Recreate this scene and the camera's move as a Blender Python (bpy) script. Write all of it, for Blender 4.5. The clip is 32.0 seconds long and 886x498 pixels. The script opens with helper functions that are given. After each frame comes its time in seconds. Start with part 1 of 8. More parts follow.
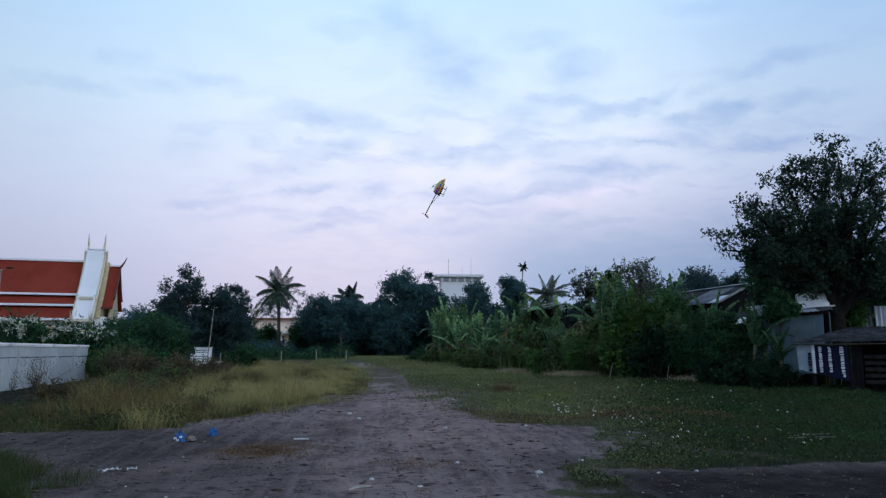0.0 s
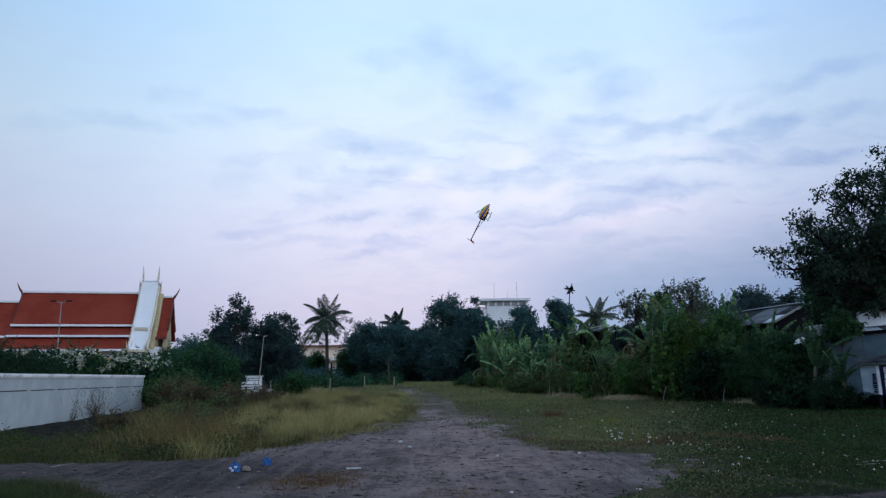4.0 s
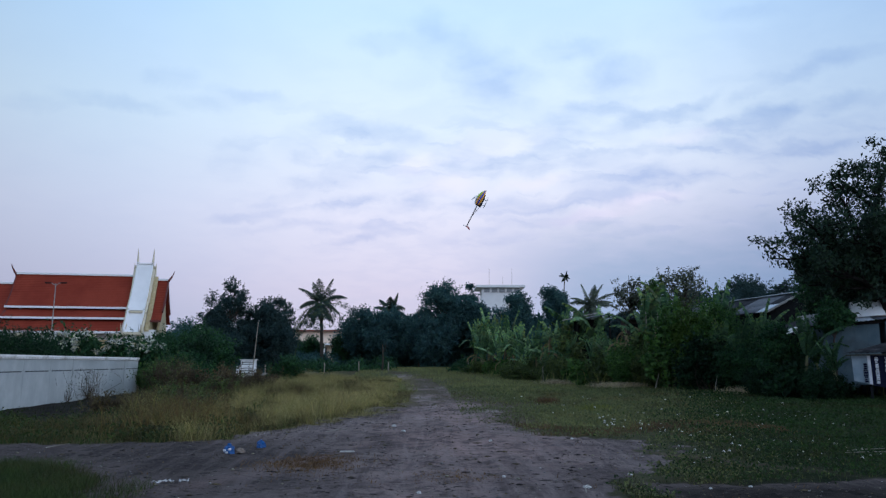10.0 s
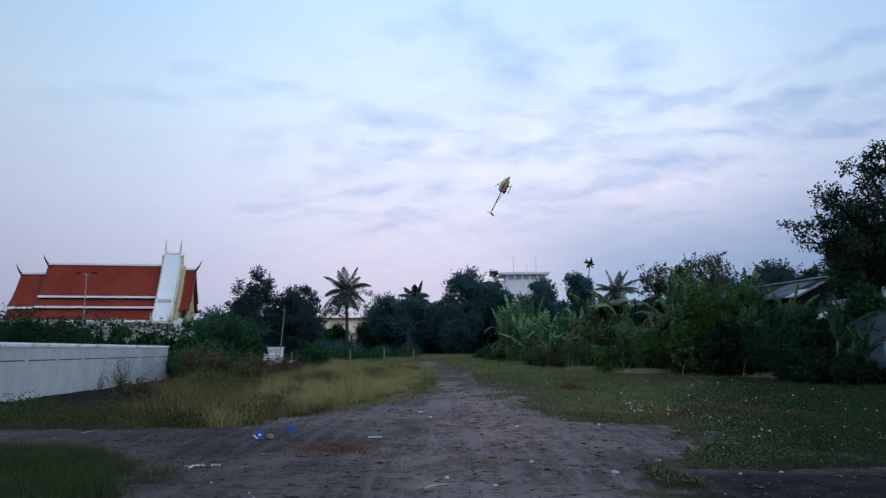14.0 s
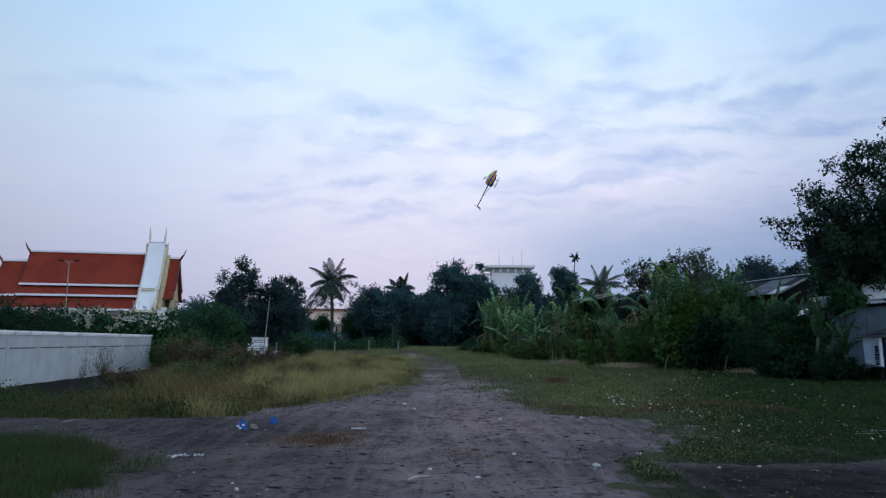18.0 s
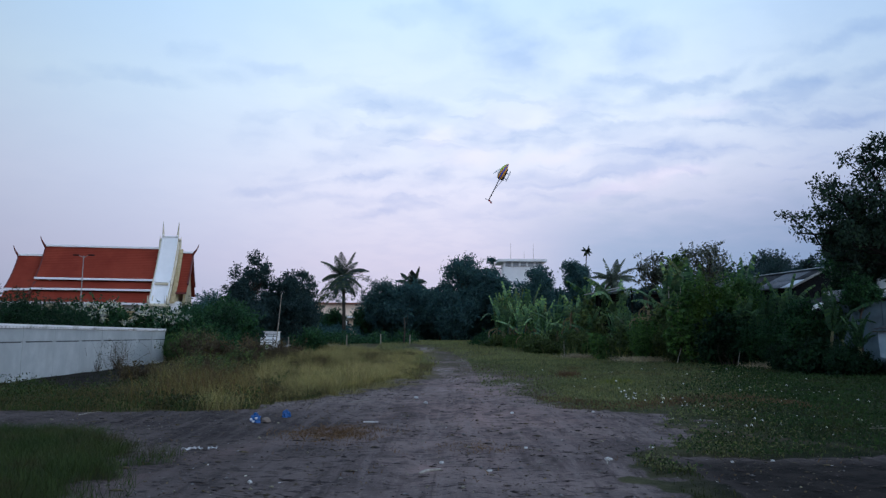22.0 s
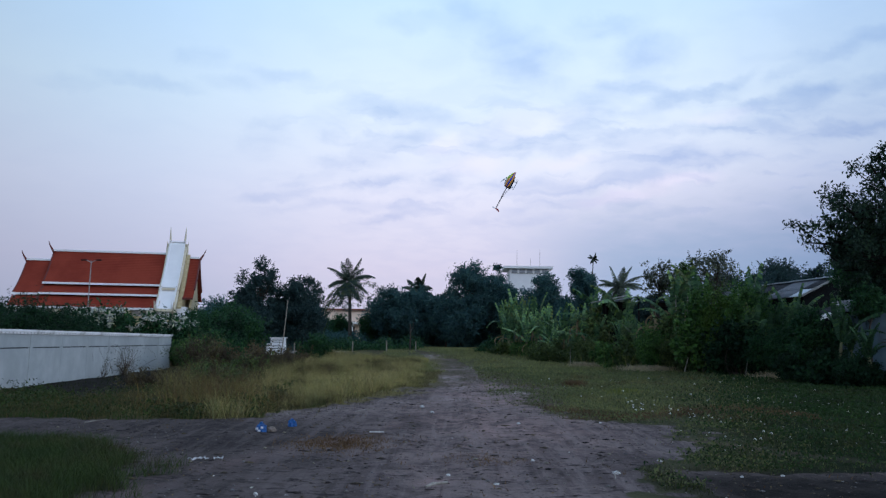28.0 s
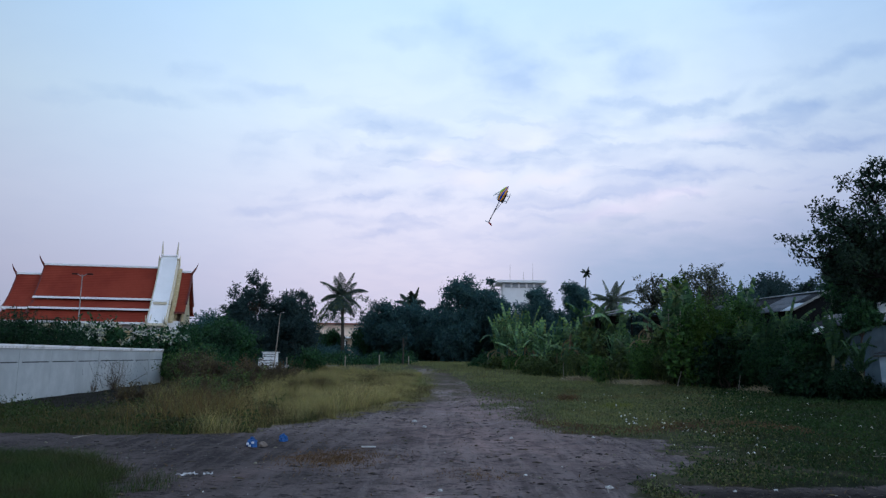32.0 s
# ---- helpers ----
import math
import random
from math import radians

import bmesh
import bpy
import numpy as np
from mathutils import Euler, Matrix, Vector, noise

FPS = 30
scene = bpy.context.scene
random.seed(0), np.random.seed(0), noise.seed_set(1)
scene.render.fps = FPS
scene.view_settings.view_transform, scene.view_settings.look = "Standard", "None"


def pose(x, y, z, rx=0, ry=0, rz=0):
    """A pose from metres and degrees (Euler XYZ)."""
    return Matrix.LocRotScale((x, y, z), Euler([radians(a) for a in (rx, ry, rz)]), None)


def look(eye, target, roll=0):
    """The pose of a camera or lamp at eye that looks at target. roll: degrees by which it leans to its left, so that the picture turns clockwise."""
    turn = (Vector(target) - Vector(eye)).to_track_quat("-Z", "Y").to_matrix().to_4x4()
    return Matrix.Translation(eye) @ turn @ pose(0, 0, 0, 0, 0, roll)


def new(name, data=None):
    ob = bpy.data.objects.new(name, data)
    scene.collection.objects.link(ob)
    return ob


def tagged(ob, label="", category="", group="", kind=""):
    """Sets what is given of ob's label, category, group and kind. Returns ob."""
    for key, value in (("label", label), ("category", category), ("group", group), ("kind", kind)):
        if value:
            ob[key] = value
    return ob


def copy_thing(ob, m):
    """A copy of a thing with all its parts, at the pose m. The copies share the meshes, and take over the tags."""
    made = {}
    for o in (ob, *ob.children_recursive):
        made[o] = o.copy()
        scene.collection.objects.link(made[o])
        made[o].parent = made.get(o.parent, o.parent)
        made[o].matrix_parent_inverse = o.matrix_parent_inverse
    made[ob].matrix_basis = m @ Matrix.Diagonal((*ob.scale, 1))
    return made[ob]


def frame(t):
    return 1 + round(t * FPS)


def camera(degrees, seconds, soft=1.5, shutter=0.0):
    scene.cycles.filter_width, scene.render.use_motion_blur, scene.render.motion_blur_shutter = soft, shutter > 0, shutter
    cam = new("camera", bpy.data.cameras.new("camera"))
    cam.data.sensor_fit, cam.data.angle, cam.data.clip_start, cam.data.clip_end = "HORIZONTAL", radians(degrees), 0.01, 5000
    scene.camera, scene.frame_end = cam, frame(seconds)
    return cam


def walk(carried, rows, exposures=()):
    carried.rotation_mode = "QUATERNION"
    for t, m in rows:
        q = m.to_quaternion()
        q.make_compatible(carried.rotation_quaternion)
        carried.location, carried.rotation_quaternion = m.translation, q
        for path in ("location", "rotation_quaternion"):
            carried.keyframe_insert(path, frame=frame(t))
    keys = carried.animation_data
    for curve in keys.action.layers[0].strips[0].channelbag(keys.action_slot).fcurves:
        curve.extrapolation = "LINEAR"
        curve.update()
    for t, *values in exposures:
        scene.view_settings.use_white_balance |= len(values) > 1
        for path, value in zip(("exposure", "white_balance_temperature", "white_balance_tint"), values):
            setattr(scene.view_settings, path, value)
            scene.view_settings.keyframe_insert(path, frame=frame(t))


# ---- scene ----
cam = camera(64.0, 32.0, soft=1.35)
# seconds, x, y, z, yaw, pitch, roll
PATH = [
    (0, 0.085, 0.064, 1.570, -4.21, 8.25, 0.16),
    (0.5, 0.072, 0.071, 1.569, -3.93, 7.88, 0.46),
    (1, 0.078, 0.052, 1.573, -3.68, 7.84, -0.30),
    (1.5, 0.066, 0.078, 1.573, -3.11, 8.41, -0.39),
    (2, 0.060, 0.045, 1.571, -2.34, 8.48, -0.60),
    (2.5, 0.035, 0.051, 1.575, -0.75, 8.72, -0.36),
    (4.5, 0.036, 0.050, 1.618, -0.59, 10.43, -0.62),
    (5, 0.046, 0.030, 1.607, -3.21, 9.75, -0.16),
    (5.5, 0.044, 0.046, 1.603, -2.61, 9.73, -0.15),
    (6, 0.045, 0.037, 1.594, -2.49, 9.43, -0.23),
    (6.5, 0.021, 0.034, 1.605, -1.15, 9.38, -0.45),
    (7, 0.010, 0.028, 1.603, -0.15, 9.25, -0.23),
    (7.5, 0.021, 0.035, 1.597, -0.53, 9.18, -0.23),
    (8, 0.029, 0.036, 1.601, -0.83, 9.05, -0.22),
    (8.5, 0.022, 0.037, 1.591, -1.21, 8.83, -0.07),
    (9, 0.025, 0.026, 1.594, -1.15, 9.02, -0.12),
    (9.5, 0.031, 0.024, 1.600, -1.08, 9.13, 0.02),
    (10, 0.032, 0.047, 1.597, -0.93, 9.12, -0.00),
    (10.5, 0.028, 0.039, 1.600, -0.86, 9.15, 0.10),
    (11, 0.029, 0.028, 1.597, -0.65, 9.32, 0.04),
    (11.5, -0.006, 0.008, 1.611, 2.04, 9.84, -0.07),
    (12, -0.014, 0.021, 1.608, 2.67, 9.34, 0.41),
    (12.5, -0.009, 0.018, 1.601, 2.65, 9.15, 0.53),
    (13, -0.024, 0.001, 1.603, 2.95, 8.96, 0.45),
    (13.5, -0.009, 0.003, 1.589, 1.68, 8.71, -0.03),
    (14, 0.005, 0.041, 1.582, 1.00, 8.11, -0.22),
    (14.5, 0.013, 0.031, 1.587, 0.34, 8.09, -0.30),
    (16.5, 0.018, 0.038, 1.583, -1.69, 7.55, -0.14),
    (17, 0.008, 0.047, 1.578, 0.17, 7.28, 0.47),
    (17.5, 0.007, 0.028, 1.587, -0.24, 7.37, 0.22),
    (18, 0.009, 0.017, 1.588, -0.12, 7.49, 0.41),
    (18.5, 0.007, 0.033, 1.588, 0.04, 7.65, 0.26),
    (19, 0.000, 0.020, 1.582, 0.03, 7.76, 0.06),
    (19.5, 0.016, 0.031, 1.589, 0.14, 7.97, -0.17),
    (20, 0.011, 0.009, 1.586, -0.12, 7.90, -0.05),
    (20.5, 0.015, 0.041, 1.582, -0.08, 7.69, 0.03),
    (21, 0.007, 0.034, 1.577, -0.02, 7.48, 0.09),
    (21.5, -0.002, 0.011, 1.584, 0.40, 7.18, 0.13),
    (22, 0.006, 0.018, 1.588, 0.80, 7.00, 0.43),
    (22.5, 0.001, 0.020, 1.596, 0.90, 7.22, 0.63),
    (23, 0.003, 0.017, 1.593, 0.73, 7.34, 0.11),
    (23.5, -0.001, 0.038, 1.573, 0.39, 6.78, 0.23),
    (24, 0.010, 0.011, 1.620, 0.79, 7.31, 0.14),
    (24.5, 0.010, 0.037, 1.634, 0.55, 8.51, 1.62),
    (25, 0.014, 0.025, 1.638, 0.28, 8.17, 1.44),
    (25.5, 0.015, 0.026, 1.635, 0.46, 7.76, 1.20),
    (27.5, -0.012, 0.047, 1.634, 1.75, 6.47, 0.99),
    (28, -0.014, 0.042, 1.654, 1.31, 7.50, 0.80),
    (28.5, -0.014, 0.064, 1.656, 0.76, 8.78, 0.84),
    (29, -0.006, 0.070, 1.660, 0.65, 9.41, 1.05),
    (29.5, -0.009, 0.050, 1.657, 0.61, 9.27, 1.10),
    (30, 0.001, 0.065, 1.650, 0.25, 9.44, 1.25),
    (30.5, -0.004, 0.053, 1.660, 0.10, 9.32, 0.97),
    (31, -0.007, 0.047, 1.663, 0.44, 9.12, 1.20),
    (31.5, -0.008, 0.054, 1.655, 0.77, 8.62, 0.85),
    (32, -0.001, 0.058, 1.645, 0.77, 8.65, 0.75),
]
walk(cam, [(t, pose(x, y, z, 90 + p, 0, w) @ pose(0, 0, 0, 0, 0, r)) for t, x, y, z, w, p, r in PATH], [(0, 0.0), (32, 0.0)])

# ---- sky and light ----
TAU = 2 * math.pi


class Nodes:
    """Short hand for a node tree."""

    def __init__(self, tree):
        self.tree = tree
        tree.nodes.clear()

    def add(self, kind):
        return self.tree.nodes.new(kind)

    def put(self, value, socket):
        if isinstance(value, bpy.types.NodeSocket):
            self.tree.links.new(value, socket)
        elif isinstance(value, (tuple, list)) and len(value) == 3 and socket.type == "RGBA":
            socket.default_value = (*value, 1)
        else:
            socket.default_value = value

    def math(self, op, a, b=0.5, c=0.5):
        n = self.add("ShaderNodeMath")
        n.operation = op
        for i, v in enumerate((a, b, c)):
            self.put(v, n.inputs[i])
        return n.outputs[0]

    def span(self, v, a, b, lo=0.0, hi=1.0, smooth=True):
        n = self.add("ShaderNodeMapRange")
        n.interpolation_type = "SMOOTHSTEP" if smooth else "LINEAR"
        for i, x in enumerate((v, a, b, lo, hi)):
            self.put(x, n.inputs[i])
        return n.outputs[0]

    def noise(self, vec, scale, detail=4.0, rough=0.55, warp=0.0):
        n = self.add("ShaderNodeTexNoise")
        if vec is not None:
            self.put(vec, n.inputs["Vector"])
        n.inputs["Scale"].default_value, n.inputs["Detail"].default_value = scale, detail
        n.inputs["Roughness"].default_value, n.inputs["Distortion"].default_value = rough, warp
        return n.outputs["Fac"]

    def mix(self, f, a, b, blend="MIX"):
        n = self.add("ShaderNodeMix")
        n.data_type, n.blend_type = "RGBA", blend
        self.put(f, n.inputs[0])
        self.put(a, n.inputs[6])
        self.put(b, n.inputs[7])
        return n.outputs[2]

    def painted(self, name):
        n = self.add("ShaderNodeAttribute")
        n.attribute_name = name
        return n.outputs["Fac"]

    def ramp(self, v, stops):
        n = self.add("ShaderNodeValToRGB")
        el = n.color_ramp.elements
        while len(el) < len(stops):
            el.new(0.5)
        for e, (p, c) in zip(el, stops):
            e.position, e.color = p, (*c, 1)
        self.put(v, n.inputs[0])
        return n.outputs[0]


world = bpy.data.worlds.new("dusk_sky")
scene.world = world
world.use_nodes = True
N = Nodes(world.node_tree)
way = N.add("ShaderNodeTexCoord").outputs["Generated"]
sep = N.add("ShaderNodeSeparateXYZ")
N.put(way, sep.inputs[0])
sx, sy, sz = sep.outputs
grad = N.ramp(sz, [(0.0, (0.46, 0.47, 0.63)), (0.10, (0.60, 0.57, 0.73)), (0.20, (0.68, 0.69, 0.84)), (0.32, (0.66, 0.77, 0.91)),
                   (0.46, (0.52, 0.72, 0.96)), (0.75, (0.47, 0.61, 0.84)), (1.0, (0.44, 0.57, 0.80))])
# one glow ahead on the clouds, the other where the sun went down, out of view
lobe = N.math("ADD", N.math("ADD", N.math("MULTIPLY", sx, 0.03), N.math("MULTIPLY", sy, 0.93)), N.math("MULTIPLY", sz, 0.36))
dusk = N.math("ADD", N.math("MULTIPLY", sx, 0.90), N.math("MULTIPLY", sy, -0.42))
glow = N.math("MULTIPLY", N.math("ADD", N.span(lobe, -0.8, 0.75, 0.95, 0.82), N.math("MULTIPLY", N.span(dusk, 0.0, 1.0), 0.9)), N.span(lobe, 0.72, 1.0, 1.0, 1.42))
# cloud sheet in flat layers
fl = N.math("ADD", sz, 0.20)
comb = N.add("ShaderNodeCombineXYZ")
N.put(N.math("DIVIDE", sx, fl), comb.inputs[0])
N.put(N.math("DIVIDE", sy, fl), comb.inputs[1])
turn = N.add("ShaderNodeMapping")
N.put(comb.outputs[0], turn.inputs[0])
turn.inputs["Rotation"].default_value = (0, 0, radians(-24))
turn.inputs["Scale"].default_value = (0.9, 1.0, 1)
big = N.noise(turn.outputs[0], 1.9, 3.0, 0.5, 0.3)
mid = N.noise(turn.outputs[0], 8.5, 4.0, 0.5, 0.2)
veil = N.span(N.math("ADD", N.math("MULTIPLY", big, 0.45), N.math("MULTIPLY", mid, 0.55)), 0.44, 0.61)
veil = N.math("MULTIPLY", veil, N.span(sz, 0.03, 0.14))
veil = N.math("MULTIPLY", veil, N.span(sx, -0.45, 0.1, 0.22, 1.0))
veil = N.math("MULTIPLY", veil, N.span(sz, 0.30, 0.50, 1.0, 0.45))
# single clouds ahead: sideways and upward slope, half length, half width, tilt, weight
ahead = N.math("MAXIMUM", sy, 0.2)
flat = N.add("ShaderNodeCombineXYZ")
N.put(N.math("DIVIDE", sx, ahead), flat.inputs[0])
N.put(N.math("DIVIDE", sz, ahead), flat.inputs[1])
stir = N.add("ShaderNodeTexNoise")
N.put(flat.outputs[0], stir.inputs["Vector"])
stir.inputs["Scale"].default_value, stir.inputs["Detail"].default_value, stir.inputs["Roughness"].default_value = 16.0, 4.0, 0.6
shove = N.add("ShaderNodeVectorMath")
shove.operation = "MULTIPLY_ADD"
N.put(stir.outputs["Color"], shove.inputs[0])
shove.inputs[1].default_value = (0.07, 0.04, 0)
N.put(flat.outputs[0], shove.inputs[2])
slip = N.add("ShaderNodeVectorMath")
slip.operation = "SUBTRACT"
N.put(shove.outputs[0], slip.inputs[0])
slip.inputs[1].default_value = (0.035, 0.02, 0)


def cloud_streaks(total, rows):
    """Adds soft lens-shaped clouds to a running sum."""
    for a, b, half_l, half_w, tilt, weight in rows:
        mp = N.add("ShaderNodeMapping")
        mp.vector_type = "TEXTURE"
        N.put(slip.outputs[0], mp.inputs[0])
        mp.inputs["Location"].default_value = (a, b, 0)
        mp.inputs["Rotation"].default_value = (0, 0, radians(tilt))
        mp.inputs["Scale"].default_value = (half_l * 1.25, half_w * 1.35, 1)
        far_off = N.add("ShaderNodeVectorMath")
        far_off.operation = "LENGTH"
        N.put(mp.outputs[0], far_off.inputs[0])
        total = N.math("ADD", total, N.span(far_off.outputs["Value"], 1.35, 0.25, 0.0, weight))
    return total


grey = cloud_streaks(0.0, [(-0.378, 0.414, 0.037, 0.012, -5, 0.5), (-0.458, 0.377, 0.071, 0.010, -12, 0.6), (-0.577, 0.378, 0.049, 0.010, 0, 0.4), (-0.343, 0.376, 0.041, 0.010, -5, 0.55),
                           (-0.257, 0.385, 0.058, 0.010, -10, 0.6), (-0.286, 0.296, 0.036, 0.022, 27, 0.45), (-0.197, 0.318, 0.033, 0.024, 11, 0.45)])
grey = cloud_streaks(grey, [(-0.132, 0.342, 0.041, 0.015, -5, 0.7), (-0.057, 0.330, 0.041, 0.013, -8, 0.8), (-0.098, 0.292, 0.053, 0.012, 9, 1.0), (-0.155, 0.262, 0.053, 0.011, 3, 0.8),
                            (-0.219, 0.233, 0.032, 0.008, 10, 0.5), (-0.266, 0.208, 0.056, 0.007, 2, 0.7), (-0.097, 0.234, 0.024, 0.008, 10, 0.8), (-0.146, 0.224, 0.024, 0.007, 10, 0.6),
                            (-0.153, 0.195, 0.097, 0.007, 3, 0.6), (-0.032, 0.226, 0.029, 0.010, 5, 0.9), (-0.112, 0.177, 0.036, 0.007, 6, 0.7)])
grey = cloud_streaks(grey, [(-0.080, 0.472, 0.038, 0.016, 0, 0.7), (0.005, 0.481, 0.047, 0.029, -21, 0.8), (0.093, 0.419, 0.059, 0.032, -15, 1.1), (0.212, 0.465, 0.051, 0.016, 6, 0.8),
                            (0.275, 0.421, 0.052, 0.026, 16, 1.1), (0.473, 0.526, 0.053, 0.013, 6, 0.4)])
grey = cloud_streaks(grey, [(0.252, 0.370, 0.055, 0.008, -5, 0.7), (0.201, 0.347, 0.055, 0.021, 13, 0.9), (0.339, 0.357, 0.064, 0.012, 13, 0.9), (0.396, 0.381, 0.039, 0.008, 21, 0.7),
                            (0.431, 0.345, 0.039, 0.009, 12, 0.7), (0.350, 0.313, 0.051, 0.009, 8, 0.8), (0.249, 0.296, 0.042, 0.011, 8, 0.9), (0.133, 0.288, 0.054, 0.013, 4, 0.9),
                            (0.046, 0.293, 0.037, 0.019, 8, 0.7), (0.281, 0.267, 0.071, 0.017, 6, 1.0), (0.335, 0.263, 0.029, 0.012, 0, 0.9), (0.389, 0.267, 0.038, 0.009, 6, 0.8), (0.430, 0.319, 0.055, 0.010, 6, 0.8)])
grey = cloud_streaks(grey, [(0.496, 0.357, 0.047, 0.017, 10, 0.8), (0.608, 0.383, 0.096, 0.012, 8, 0.9), (0.561, 0.434, 0.066, 0.009, 11, 0.7), (0.641, 0.462, 0.066, 0.011, 11, 0.6),
                            (0.477, 0.395, 0.036, 0.007, 30, 0.6), (0.534, 0.311, 0.077, 0.012, 5, 0.6), (0.205, 0.229, 0.108, 0.009, 7, 0.9), (0.090, 0.228, 0.057, 0.008, 5, 0.7),
                            (0.155, 0.201, 0.074, 0.007, 6, 0.7), (0.247, 0.241, 0.050, 0.008, 5, 0.7), (0.082, 0.176, 0.057, 0.008, 3, 0.5)])
rosy = cloud_streaks(0.0, [(0.308, 0.233, 0.054, 0.008, 8, 0.8), (0.233, 0.209, 0.066, 0.007, 7, 0.7), (-0.024, 0.283, 0.033, 0.014, 11, 0.6), (0.025, 0.255, 0.041, 0.015, 8, 0.6),
                           (0.149, 0.261, 0.050, 0.008, 8, 0.5), (0.380, 0.331, 0.042, 0.007, 8, 0.5), (0.100, 0.319, 0.075, 0.019, 11, 0.5)])
front = N.span(sy, 0.35, 0.6)
thin = N.span(mid, 0.30, 0.62, 0.55, 1.0)
stretch = N.add("ShaderNodeMapping")
N.put(slip.outputs[0], stretch.inputs[0])
stretch.inputs["Rotation"].default_value, stretch.inputs["Scale"].default_value = (0, 0, radians(-7)), (9.0, 42.0, 1.0)
ripple = N.span(N.noise(stretch.outputs[0], 1.0, 3.0, 0.5, 0.4), 0.50, 0.68, 0.0, 0.55)
fsep = N.add("ShaderNodeSeparateXYZ")
N.put(flat.outputs[0], fsep.inputs[0])
ripple = N.math("MULTIPLY", ripple, N.math("MULTIPLY", N.span(fsep.outputs[1], 0.13, 0.20), N.span(fsep.outputs[1], 0.42, 0.32)))
ripple = N.math("MULTIPLY", ripple, N.span(fsep.outputs[0], -0.38, -0.12))
grey = N.math("ADD", N.math("MULTIPLY", N.math("MINIMUM", grey, 1.2), thin), ripple)
grey = N.math("MULTIPLY", grey, front)
veil = N.math("ADD", N.math("MULTIPLY", veil, N.span(front, 0.0, 1.0, 0.66, 0.20)), N.math("MULTIPLY", grey, 0.60))
color = N.mix(N.math("MINIMUM", veil, 1.0), grad, N.mix(1.0, grad, (0.635, 0.715, 0.87), "MULTIPLY"))
color = N.mix(N.math("MULTIPLY", N.math("MULTIPLY", N.math("MINIMUM", rosy, 1.0), front), 0.5), color, N.mix(1.0, color, (1.28, 1.10, 1.10), "MULTIPLY"))
# grey-blue bank low on the one side
edge = N.math("ADD", sz, N.math("MULTIPLY", N.math("SUBTRACT", mid, 0.5), 0.07))
bank = N.math("MULTIPLY", N.span(edge, 0.09, 0.25, 1.0, 0.0), N.span(sx, 0.0, 0.26))
color = N.mix(N.math("MULTIPLY", bank, 0.9), color, (0.27, 0.375, 0.57))
side = N.span(sx, 0.22, 0.60)
color = N.mix(N.math("MULTIPLY", side, 0.62), color, N.mix(1.0, color, (0.47, 0.62, 0.80), "MULTIPLY"))
lside = N.span(sx, -0.08, -0.46)
color = N.mix(N.math("MULTIPLY", lside, 0.75), color, N.mix(1.0, color, (0.74, 0.85, 0.93), "MULTIPLY"))
air = N.add("ShaderNodeTexSky")
air.sky_type, air.sun_disc = "NISHITA", False
air.sun_elevation, air.sun_rotation, air.dust_density = radians(14), radians(115), 2.0
bg = N.add("ShaderNodeBackground")
N.put(color, bg.inputs[0])
N.put(glow, bg.inputs[1])
bg2 = N.add("ShaderNodeBackground")
N.put(air.outputs[0], bg2.inputs[0])
bg2.inputs[1].default_value = 0.004
both = N.add("ShaderNodeAddShader")
N.put(bg.outputs[0], both.inputs[0])
N.put(bg2.outputs[0], both.inputs[1])
N.put(both.outputs[0], N.add("ShaderNodeOutputWorld").inputs[0])

sun = new("sun", bpy.data.lights.new("sun", "SUN"))
sun.data.energy, sun.data.angle, sun.data.color = 0.5, radians(40), (1.0, 0.90, 0.84)
sun.matrix_world = look((56, -26, 16), (0, 0, 0))


